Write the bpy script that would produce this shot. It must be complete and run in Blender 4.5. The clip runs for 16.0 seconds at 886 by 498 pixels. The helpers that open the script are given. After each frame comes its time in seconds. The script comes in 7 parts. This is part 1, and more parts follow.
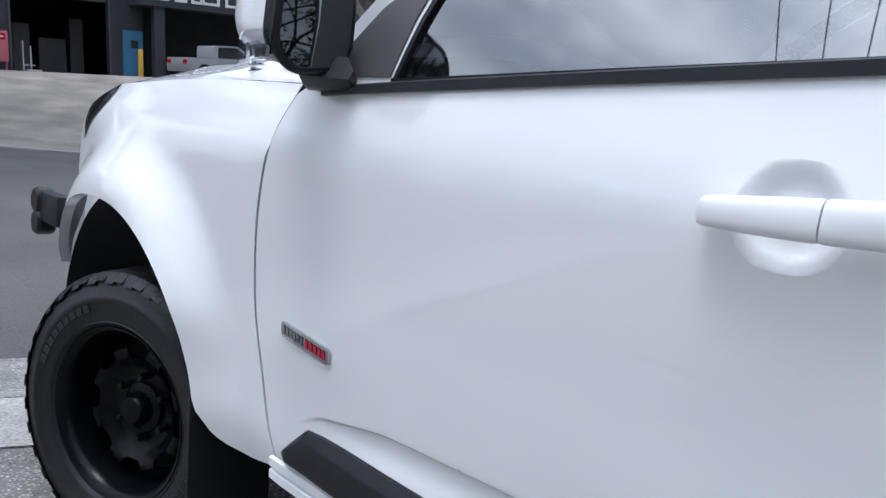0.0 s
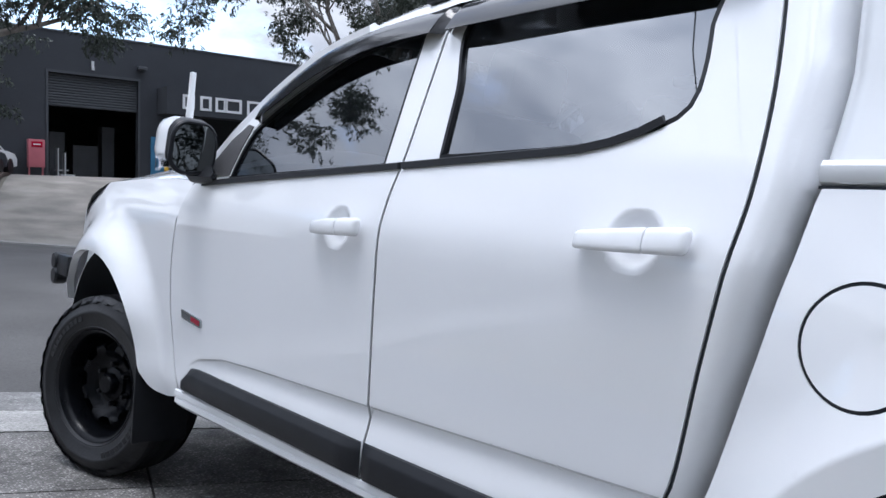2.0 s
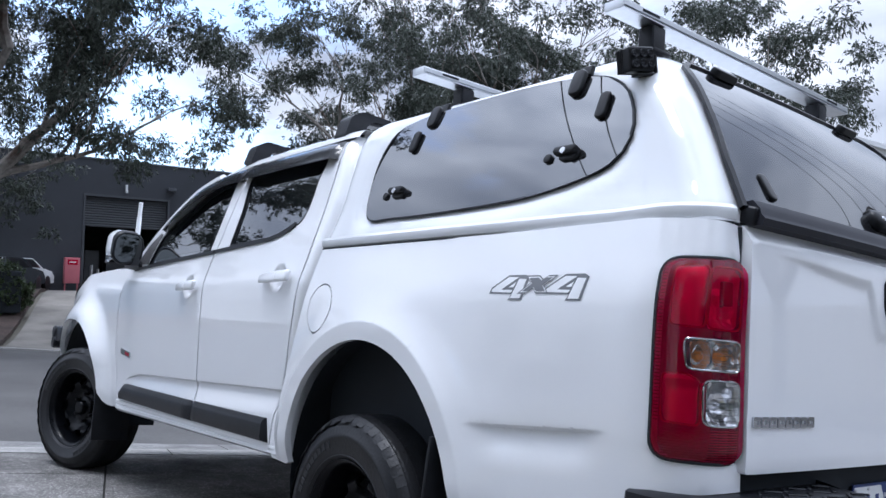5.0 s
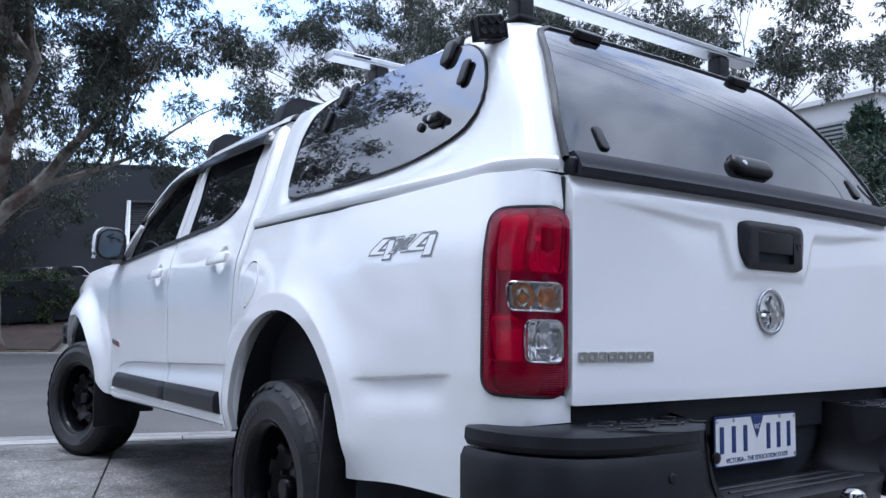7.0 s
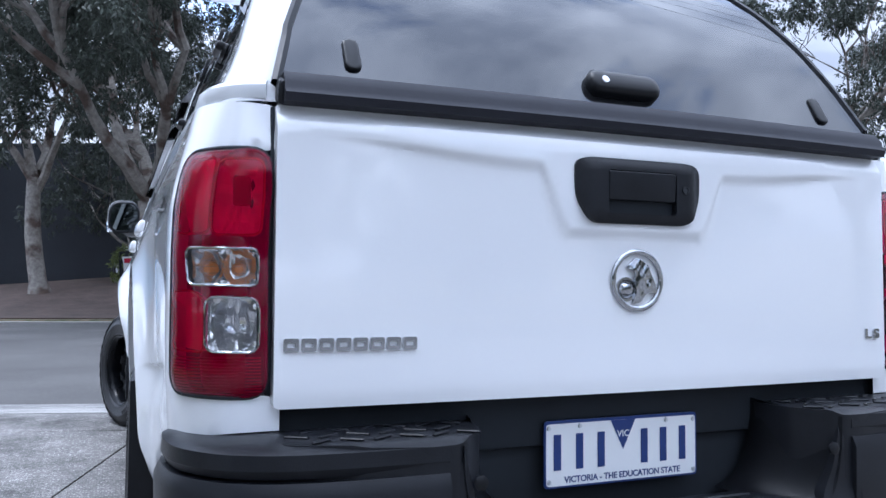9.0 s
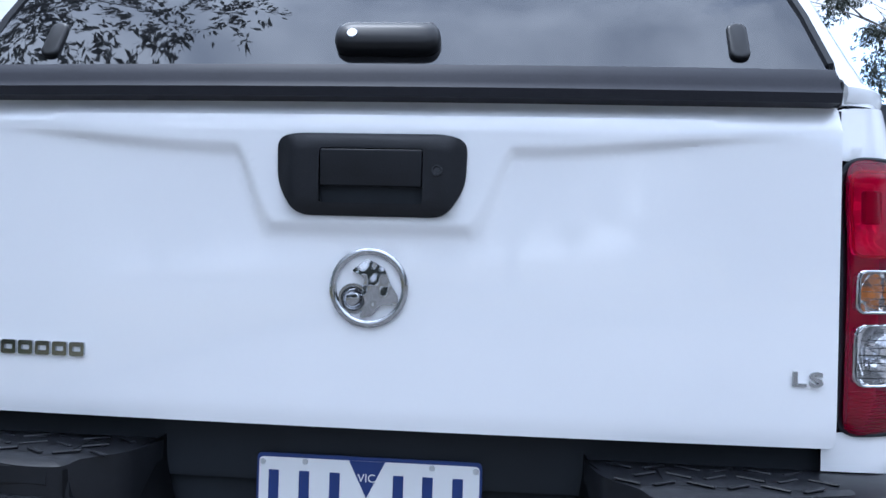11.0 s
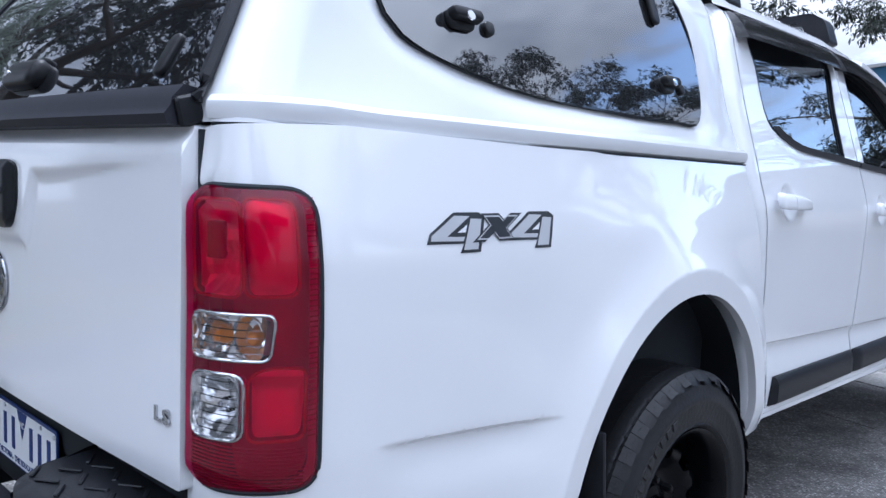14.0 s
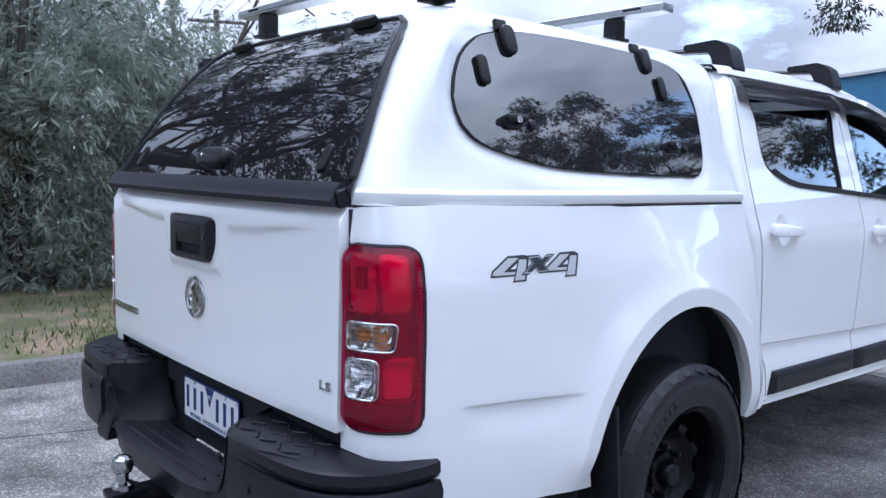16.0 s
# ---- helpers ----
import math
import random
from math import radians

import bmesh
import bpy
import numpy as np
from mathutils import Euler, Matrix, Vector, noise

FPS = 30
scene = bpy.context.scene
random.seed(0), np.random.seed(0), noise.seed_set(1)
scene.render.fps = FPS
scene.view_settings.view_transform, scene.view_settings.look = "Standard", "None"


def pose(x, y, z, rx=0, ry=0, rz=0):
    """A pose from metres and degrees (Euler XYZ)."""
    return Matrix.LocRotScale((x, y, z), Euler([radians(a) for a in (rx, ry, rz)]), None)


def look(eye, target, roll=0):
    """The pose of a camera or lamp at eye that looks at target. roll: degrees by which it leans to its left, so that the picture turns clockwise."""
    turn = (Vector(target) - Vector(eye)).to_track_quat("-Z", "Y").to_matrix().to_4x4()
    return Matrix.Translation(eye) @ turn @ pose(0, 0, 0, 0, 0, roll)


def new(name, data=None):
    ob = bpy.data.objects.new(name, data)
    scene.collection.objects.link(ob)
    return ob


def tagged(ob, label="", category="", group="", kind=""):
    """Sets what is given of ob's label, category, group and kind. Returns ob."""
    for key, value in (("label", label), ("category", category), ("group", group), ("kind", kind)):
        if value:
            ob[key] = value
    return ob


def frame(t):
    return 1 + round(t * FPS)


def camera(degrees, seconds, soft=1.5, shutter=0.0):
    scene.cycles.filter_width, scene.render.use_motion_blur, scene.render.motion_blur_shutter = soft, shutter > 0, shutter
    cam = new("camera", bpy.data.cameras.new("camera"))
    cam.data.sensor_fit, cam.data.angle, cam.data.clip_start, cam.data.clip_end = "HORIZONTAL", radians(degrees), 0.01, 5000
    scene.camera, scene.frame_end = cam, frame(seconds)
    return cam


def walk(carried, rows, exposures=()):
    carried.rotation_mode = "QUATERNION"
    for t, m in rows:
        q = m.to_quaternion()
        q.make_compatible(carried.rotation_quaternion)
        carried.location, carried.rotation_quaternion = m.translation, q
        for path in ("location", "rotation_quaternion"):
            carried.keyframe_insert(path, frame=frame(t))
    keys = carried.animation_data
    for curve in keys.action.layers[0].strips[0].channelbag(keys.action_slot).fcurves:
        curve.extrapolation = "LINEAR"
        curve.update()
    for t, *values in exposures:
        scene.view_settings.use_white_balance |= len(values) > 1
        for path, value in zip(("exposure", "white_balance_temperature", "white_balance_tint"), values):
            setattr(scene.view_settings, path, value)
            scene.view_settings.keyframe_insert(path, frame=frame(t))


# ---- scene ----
cam = camera(58.2, 16.0)
PATH = [
    (0, (-1.685, 1.327, 1.174), (-0.33, 2.772, 0.894), 6.2),
    (0.5, (-1.783, 0.952, 1.156), (-0.461, 2.434, 0.922), 6.6),
    (1, (-1.856, 0.557, 1.121), (-0.568, 2.076, 0.937), 6.1),
    (1.5, (-1.969, 0.242, 1.08), (-0.681, 1.766, 0.953), 5.5),
    (2, (-2.018, -0.081, 1.147), (-0.711, 1.433, 1.101), 5.4),
    (2.5, (-2.035, -0.42, 1.116), (-0.708, 1.076, 1.134), 4.4),
    (3, (-2.178, -0.746, 1.04), (-0.854, 0.753, 1.09), 3.8),
    (3.5, (-2.329, -1.067, 1.005), (-1.012, 0.438, 1.048), 4.2),
    (4, (-2.312, -1.443, 0.96), (-1.014, 0.074, 1.075), 4.6),
    (4.2, (-2.325, -1.595, 0.971), (-1.044, -0.067, 1.121), 4.7),
    (6.3, (-2.105, -2.497, 0.988), (-0.955, -0.877, 1.214), 2.2),
    (6.5, (-2.087, -2.512, 0.986), (-0.941, -0.887, 1.204), 1.9),
    (7, (-1.978, -2.474, 0.921), (-0.846, -0.835, 1.102), 1.0),
    (7.5, (-1.772, -2.37, 0.87), (-0.669, -0.708, 1.017), 0.2),
    (8, (-1.596, -2.377, 0.887), (-0.552, -0.675, 1.011), -0.1),
    (8.2, (-1.478, -2.409, 0.909), (-0.468, -0.687, 1.033), -0.1),
    (10.3, (-0.173, -2.565, 0.991), (-0.022, -0.571, 1.029), 1.2),
    (10.5, (-0.052, -2.515, 0.995), (0.006, -0.516, 1.038), 1.3),
    (11, (0.231, -2.431, 1.01), (0.048, -0.44, 1.036), 1.6),
    (11.5, (0.57, -2.393, 1.041), (0.157, -0.436, 1.041), 1.8),
    (12, (0.855, -2.262, 1.056), (0.212, -0.368, 1.023), 2.1),
    (12.5, (1.138, -2.141, 1.079), (0.283, -0.334, 1.028), 2.4),
    (13, (1.458, -2.048, 1.126), (0.404, -0.35, 1.034), 2.8),
    (13.5, (1.651, -1.836, 1.155), (0.409, -0.274, 1.016), 2.9),
    (14, (1.747, -1.71, 1.21), (0.366, -0.276, 1.019), 2.2),
    (14.5, (1.88, -1.728, 1.317), (0.415, -0.386, 1.084), 1.6),
    (15, (1.93, -1.866, 1.36), (0.43, -0.565, 1.118), 1.1),
    (15.5, (2.003, -2.019, 1.357), (0.497, -0.723, 1.133), 1.1),
    (16, (2.214, -2.174, 1.351), (0.721, -0.858, 1.154), 1.5),
]
SLOPE = pose(0, 0, 0, 0, 4.57, 0)
LIGHT = [(0.0, 1.32, 6000, 11), (1.5, 1.36, 6000, 11), (2.6, 1.25, 5950, 12), (3.6, 1.34, 5900, 12), (6.5, 1.31, 5650, 12), (7.5, 1.66, 5600, 13), (8.2, 1.76, 5550, 13), (10.5, 1.76, 5450, 10), (12.5, 1.78, 5550, 11), (13.5, 1.58, 5600, 12), (14.2, 1.52, 5590, 12), (16.0, 1.52, 5550, 13)]
walk(cam, [(t, SLOPE @ look(eye, target, roll)) for t, eye, target, roll in PATH], LIGHT)

# ---- sky and sun ----
world = bpy.data.worlds.new("sky")
scene.world = world
world.use_nodes = True
wn, wl = world.node_tree.nodes, world.node_tree.links
wn.clear()
w_out = wn.new("ShaderNodeOutputWorld")
w_bg = wn.new("ShaderNodeBackground")
w_sky = wn.new("ShaderNodeTexSky")
w_sky.sky_type, w_sky.sun_disc = "NISHITA", False
w_sky.sun_elevation, w_sky.sun_rotation = radians(70), radians(-45)
w_sky.air_density, w_sky.dust_density, w_sky.ozone_density = 1.0, 1.5, 1.2
w_co = wn.new("ShaderNodeTexCoord")
w_map = wn.new("ShaderNodeMapping")
w_map.inputs["Scale"].default_value = (1.0, 1.0, 2.2)
w_cloud = wn.new("ShaderNodeTexNoise")
w_cloud.inputs["Scale"].default_value = 3.4
w_cloud.inputs["Detail"].default_value = 7
w_cloud.inputs["Roughness"].default_value = 0.58
w_mask = wn.new("ShaderNodeValToRGB")
w_mask.color_ramp.elements[0].position, w_mask.color_ramp.elements[1].position = 0.30, 0.46
w_tone = wn.new("ShaderNodeTexNoise")
w_tone.inputs["Scale"].default_value = 4.0
w_tone.inputs["Detail"].default_value = 6
w_grey = wn.new("ShaderNodeValToRGB")
w_grey.color_ramp.elements[0].position, w_grey.color_ramp.elements[0].color = 0.36, (3.1, 3.35, 3.9, 1)
w_grey.color_ramp.elements[1].position, w_grey.color_ramp.elements[1].color = 0.64, (6.3, 6.5, 6.9, 1)
w_mix = wn.new("ShaderNodeMixRGB")
wl.new(w_co.outputs["Generated"], w_map.inputs["Vector"])
wl.new(w_map.outputs["Vector"], w_cloud.inputs["Vector"])
wl.new(w_map.outputs["Vector"], w_tone.inputs["Vector"])
# the clouds open over the workshop
w_gap = wn.new("ShaderNodeVectorMath")
w_gap.operation = "DOT_PRODUCT"
w_gap.inputs[1].default_value = (0.29, 0.91, 0.29)
w_near = wn.new("ShaderNodeMapRange")
w_near.inputs["From Min"].default_value, w_near.inputs["From Max"].default_value = 0.955, 0.998
w_near.inputs["To Min"].default_value, w_near.inputs["To Max"].default_value = 0.04, -0.17
w_sum = wn.new("ShaderNodeMath")
w_sum.operation = "ADD"
wl.new(w_co.outputs["Generated"], w_gap.inputs[0])
wl.new(w_gap.outputs["Value"], w_near.inputs["Value"])
wl.new(w_cloud.outputs["Fac"], w_sum.inputs[0])
wl.new(w_near.outputs["Result"], w_sum.inputs[1])
wl.new(w_sum.outputs["Value"], w_mask.inputs["Fac"])
wl.new(w_tone.outputs["Fac"], w_grey.inputs["Fac"])
wl.new(w_mask.outputs["Color"], w_mix.inputs["Fac"])
wl.new(w_sky.outputs["Color"], w_mix.inputs["Color1"])
# an overcast sky is brighter overhead than at the horizon
w_xyz = wn.new("ShaderNodeSeparateXYZ")
w_up = wn.new("ShaderNodeMapRange")
w_up.inputs["From Min"].default_value, w_up.inputs["From Max"].default_value = 0.0, 1.0
w_up.inputs["To Min"].default_value, w_up.inputs["To Max"].default_value = 0.30, 1.42
w_scale = wn.new("ShaderNodeVectorMath")
w_scale.operation = "SCALE"
wl.new(w_co.outputs["Generated"], w_xyz.inputs["Vector"])
w_pow = wn.new("ShaderNodeMath")
w_pow.operation, w_pow.use_clamp = "POWER", True
w_pow.inputs[1].default_value = 2.0
wl.new(w_xyz.outputs["Z"], w_pow.inputs[0])
wl.new(w_pow.outputs["Value"], w_up.inputs["Value"])
wl.new(w_grey.outputs["Color"], w_scale.inputs["Vector"])
wl.new(w_up.outputs["Result"], w_scale.inputs["Scale"])
wl.new(w_scale.outputs["Vector"], w_mix.inputs["Color2"])
wl.new(w_mix.outputs["Color"], w_bg.inputs["Color"])
w_bg.inputs["Strength"].default_value = 0.18
wl.new(w_bg.outputs["Background"], w_out.inputs["Surface"])

sun = new("sun", bpy.data.lights.new("sun", "SUN"))
sun.data.energy, sun.data.angle, sun.data.color = 0.6, radians(18), (1.0, 0.97, 0.93)
sun.matrix_world = look((-4, 2, 24), (0, 0, 0))

# ---- materials ----
def material(name, base, rough=0.5, metal=0.0, vary=0.0, scale=8.0, fine=0.0, fine_scale=150.0, bump=0.0, coat=0.0,
             second=None, spread=(0.4, 0.65), island=0.0, spec=0.5, obj_random=0.0, thin=0.0):
    """A principled material with colour noise at two scales, an optional second colour, relief and coat."""
    m = bpy.data.materials.new(name)
    m.use_nodes = True
    n, l = m.node_tree.nodes, m.node_tree.links
    p = n["Principled BSDF"]
    p.inputs["Roughness"].default_value = rough
    p.inputs["Metallic"].default_value = metal
    p.inputs["Coat Weight"].default_value = coat
    p.inputs["Coat Roughness"].default_value = 0.03
    p.inputs["Specular IOR Level"].default_value = spec
    col = n.new("ShaderNodeRGB")
    col.outputs[0].default_value = (*base, 1)
    last = col.outputs[0]
    co = n.new("ShaderNodeTexCoord")
    if second or vary or fine or bump:
        big = n.new("ShaderNodeTexNoise")
        big.inputs["Scale"].default_value, big.inputs["Detail"].default_value = scale, 6
        small = n.new("ShaderNodeTexNoise")
        small.inputs["Scale"].default_value, small.inputs["Detail"].default_value = fine_scale, 3
        l.new(co.outputs["Object"], big.inputs["Vector"])
        l.new(co.outputs["Object"], small.inputs["Vector"])
    if second:
        ramp = n.new("ShaderNodeMapRange")
        ramp.inputs["From Min"].default_value, ramp.inputs["From Max"].default_value = spread
        mix = n.new("ShaderNodeMixRGB")
        mix.inputs["Color2"].default_value = (*second, 1)
        l.new(big.outputs["Fac"], ramp.inputs["Value"])
        l.new(ramp.outputs["Result"], mix.inputs["Fac"])
        l.new(last, mix.inputs["Color1"])
        last = mix.outputs["Color"]
    for amount, tex in ((vary, "big"), (fine, "small")):
        if amount:
            hsv = n.new("ShaderNodeHueSaturation")
            rng = n.new("ShaderNodeMapRange")
            rng.inputs["From Min"].default_value, rng.inputs["From Max"].default_value = 0.25, 0.75
            rng.inputs["To Min"].default_value, rng.inputs["To Max"].default_value = 1 - amount, 1 + amount
            l.new((big if tex == "big" else small).outputs["Fac"], rng.inputs["Value"])
            l.new(rng.outputs["Result"], hsv.inputs["Value"])
            l.new(last, hsv.inputs["Color"])
            last = hsv.outputs["Color"]
    if island or obj_random:
        hsv = n.new("ShaderNodeHueSaturation")
        rng = n.new("ShaderNodeMapRange")
        amount = island or obj_random
        rng.inputs["To Min"].default_value, rng.inputs["To Max"].default_value = 1 - amount, 1 + amount
        source = n.new("ShaderNodeNewGeometry").outputs["Random Per Island"] if island else n.new("ShaderNodeObjectInfo").outputs["Random"]
        l.new(source, rng.inputs["Value"])
        l.new(rng.outputs["Result"], hsv.inputs["Value"])
        l.new(last, hsv.inputs["Color"])
        last = hsv.outputs["Color"]
    l.new(last, p.inputs["Base Color"])
    if bump:
        b = n.new("ShaderNodeBump")
        b.inputs["Strength"].default_value, b.inputs["Distance"].default_value = bump, 0.01
        l.new(small.outputs["Fac"], b.inputs["Height"])
        l.new(b.outputs["Normal"], p.inputs["Normal"])
    if thin:                                       # leaves let some light through
        back, mix = n.new("ShaderNodeBsdfTranslucent"), n.new("ShaderNodeMixShader")
        mix.inputs["Fac"].default_value = thin
        l.new(last, back.inputs["Color"])
        l.new(p.outputs["BSDF"], mix.inputs[1])
        l.new(back.outputs["BSDF"], mix.inputs[2])
        l.new(mix.outputs["Shader"], n["Material Output"].inputs["Surface"])
    return m


PAINT = material("white_paint", (0.84, 0.85, 0.87), 0.5, coat=1.0, vary=0.012, scale=3, spec=0.08)
PAINT.node_tree.nodes["Principled BSDF"].inputs["Coat Roughness"].default_value = 0.012
PAINT.node_tree.nodes["Principled BSDF"].inputs["Coat IOR"].default_value = 1.85
GELCOAT = material("white_gelcoat", (0.70, 0.715, 0.735), 0.5, coat=1.0, vary=0.015, scale=4, spec=0.08)
GELCOAT.node_tree.nodes["Principled BSDF"].inputs["Coat IOR"].default_value = 1.62
BLACK = material("black_plastic", (0.0105, 0.0115, 0.0145), 0.36, vary=0.2, scale=20, fine=0.15, fine_scale=400, bump=0.06, spec=0.26)
GREYPL = material("grey_trim_plastic", (0.022, 0.024, 0.029), 0.40, vary=0.12, scale=14, fine=0.08, fine_scale=300, bump=0.02, spec=0.4)
RAILGREY = material("anodised_grey_rail", (0.024, 0.025, 0.032), 0.50, vary=0.12, scale=14, fine=0.08, fine_scale=300, spec=0.16)
GLOSSBLACK = material("gloss_black", (0.007, 0.0075, 0.009), 0.36, coat=0.05, vary=0.1, spec=0.22)
RUBBER = material("tyre_rubber", (0.011, 0.0115, 0.0135), 0.40, vary=0.35, scale=9, fine=0.25, fine_scale=90, bump=0.12, spec=0.36)
STEELBLACK = material("black_steel", (0.0035, 0.004, 0.0055), 0.24, vary=0.2, scale=15, spec=0.14)
# also coloured into gaps and the hedge cores in place of shade
DARK = material("underbody_and_shade_black", (0.0085, 0.0125, 0.018), 0.8, vary=0.3, scale=5)
CHROME = material("chrome", (0.47, 0.48, 0.50), 0.08, 1.0, vary=0.03)
SILVER = material("aluminium", (0.62, 0.64, 0.66), 0.33, 1.0, vary=0.06, scale=30, fine=0.05, fine_scale=500)
REFLECTOR = material("lamp_reflector", (0.92, 0.92, 0.92), 0.07, 0.85, vary=0.03)
MIRROR = material("mirror_glass", (0.24, 0.26, 0.265), 0.01, 1.0)
PLATEWHITE = material("plate_white", (0.78, 0.79, 0.80), 0.35, vary=0.02)
PLATEBLUE = material("plate_blue", (0.012, 0.035, 0.16), 0.4, vary=0.03)
REDPLASTIC = material("red_plastic", (0.42, 0.004, 0.03), 0.25, vary=0.05)
AMBER = material("amber_bulb", (0.85, 0.26, 0.02), 0.3, vary=0.05)
DECALGREY = material("decal_grey", (0.50, 0.51, 0.53), 0.4, vary=0.02)
DECALDARK = material("decal_dark", (0.03, 0.035, 0.045), 0.4, vary=0.05, coat=1.0)
DECALDARK.node_tree.nodes["Principled BSDF"].inputs["Coat IOR"].default_value = 2.0


def glass(name, tint, clear, ior=1.6, body_share=0.35, rough=0.015):
    """Tinted glass: a dark pane that lets a share of the light through and mirrors its surroundings."""
    m = bpy.data.materials.new(name)
    m.use_nodes = True
    n, l = m.node_tree.nodes, m.node_tree.links
    n.clear()
    out = n.new("ShaderNodeOutputMaterial")
    see = n.new("ShaderNodeBsdfTransparent")
    see.inputs["Color"].default_value = (*clear, 1)
    body = n.new("ShaderNodeBsdfDiffuse")
    body.inputs["Color"].default_value = (*tint, 1)
    add = n.new("ShaderNodeMixShader")
    add.inputs["Fac"].default_value = body_share
    gloss = n.new("ShaderNodeBsdfGlossy")
    gloss.inputs["Roughness"].default_value = rough
    gloss.inputs["Color"].default_value = (0.95, 0.97, 1.0, 1)
    fres = n.new("ShaderNodeFresnel")
    fres.inputs["IOR"].default_value = ior
    top = n.new("ShaderNodeMixShader")
    l.new(see.outputs[0], add.inputs[1])
    l.new(body.outputs[0], add.inputs[2])
    l.new(fres.outputs[0], top.inputs["Fac"])
    l.new(add.outputs[0], top.inputs[1])
    l.new(gloss.outputs[0], top.inputs[2])
    l.new(top.outputs[0], out.inputs["Surface"])
    return m


CABGLASS = glass("cab_window_glass", (0.01, 0.012, 0.014), (0.26, 0.28, 0.30), 3.1)
SIDEGLASS = glass("side_tinted_glass", (0.04, 0.041, 0.046), (0.03, 0.03, 0.035), 2.45)
TINTGLASS = glass("dark_tinted_glass", (0.026, 0.027, 0.031), (0.03, 0.03, 0.035), 1.66)
VISOR = material("smoked_acrylic", (0.012, 0.012, 0.014), 0.12, vary=0.05, spec=0.25, coat=0.15)
CLEARLENS = glass("clear_lens", (0.55, 0.56, 0.58), (0.97, 0.97, 0.98), 1.4, 0.02)
REDLENS = glass("red_lens", (0.90, 0.0, 0.075), (1.0, 0.030, 0.21), 1.42, 0.13)
DARKRED = material("dark_red_plastic", (0.20, 0.002, 0.035), 0.3, vary=0.08, scale=30)
SATIN = material("satin_silver", (0.88, 0.88, 0.88), 0.30, 0.4, vary=0.04, scale=20)


def pebbled(name, mortar, light, dark, scale, stain):
    """Exposed aggregate: pebbles of mixed tone in a matrix, worn and stained in patches."""
    m = bpy.data.materials.new(name)
    m.use_nodes = True
    n, l = m.node_tree.nodes, m.node_tree.links
    p = n["Principled BSDF"]
    p.inputs["Roughness"].default_value = 0.82
    co = n.new("ShaderNodeTexCoord")
    cell = n.new("ShaderNodeTexVoronoi")
    cell.inputs["Scale"].default_value, cell.inputs["Randomness"].default_value = scale, 1.0
    grey = n.new("ShaderNodeSeparateColor")
    tone = n.new("ShaderNodeMixRGB")
    tone.inputs["Color1"].default_value, tone.inputs["Color2"].default_value = (*dark, 1), (*light, 1)
    edge = n.new("ShaderNodeMapRange")
    edge.inputs["From Min"].default_value, edge.inputs["From Max"].default_value = 0.30, 0.55
    body = n.new("ShaderNodeMixRGB")
    body.inputs["Color2"].default_value = (*mortar, 1)
    blotch = n.new("ShaderNodeTexNoise")
    blotch.inputs["Scale"].default_value, blotch.inputs["Detail"].default_value, blotch.inputs["Roughness"].default_value = 2.6, 8, 0.68
    rng = n.new("ShaderNodeMapRange")
    rng.inputs["From Min"].default_value, rng.inputs["From Max"].default_value = 0.3, 0.7
    rng.inputs["To Min"].default_value, rng.inputs["To Max"].default_value = 1 - stain, 1 + 0.6 * stain
    own = n.new("ShaderNodeMapRange")
    own.inputs["To Min"].default_value, own.inputs["To Max"].default_value = 0.92, 1.08
    mul = n.new("ShaderNodeMath")
    mul.operation = "MULTIPLY"
    hsv = n.new("ShaderNodeHueSaturation")
    bump = n.new("ShaderNodeBump")
    bump.inputs["Strength"].default_value, bump.inputs["Distance"].default_value = 0.55, 0.006
    bump.invert = True
    l.new(co.outputs["Object"], cell.inputs["Vector"])
    l.new(co.outputs["Object"], blotch.inputs["Vector"])
    l.new(cell.outputs["Color"], grey.inputs["Color"])
    l.new(grey.outputs["Red"], tone.inputs["Fac"])
    l.new(cell.outputs["Distance"], edge.inputs["Value"])
    l.new(edge.outputs["Result"], body.inputs["Fac"])
    l.new(tone.outputs["Color"], body.inputs["Color1"])
    l.new(blotch.outputs["Fac"], rng.inputs["Value"])
    l.new(n.new("ShaderNodeObjectInfo").outputs["Random"], own.inputs["Value"])
    l.new(rng.outputs["Result"], mul.inputs[0])
    l.new(own.outputs["Result"], mul.inputs[1])
    l.new(mul.outputs["Value"], hsv.inputs["Value"])
    l.new(body.outputs["Color"], hsv.inputs["Color"])
    l.new(hsv.outputs["Color"], p.inputs["Base Color"])
    l.new(cell.outputs["Distance"], bump.inputs["Height"])
    l.new(bump.outputs["Normal"], p.inputs["Normal"])
    return m

# ---- mesh helpers ----
from mathutils.geometry import delaunay_2d_cdt


def part(name, bm, mat, parent, label="", angle=32):
    me = bpy.data.meshes.new(name)
    bm.normal_update()
    bm.to_mesh(me)
    bm.free()
    me.materials.append(mat)
    me.polygons.foreach_set("use_smooth", [True] * len(me.polygons))
    me.set_sharp_from_angle(angle=radians(angle))
    ob = new(name, me)
    ob.parent = parent
    if label:
        ob["label"] = label
    return ob


def empty(name, m, label, category, group=""):
    ob = new(name)
    ob.matrix_basis = m
    return tagged(ob, label, category, group)


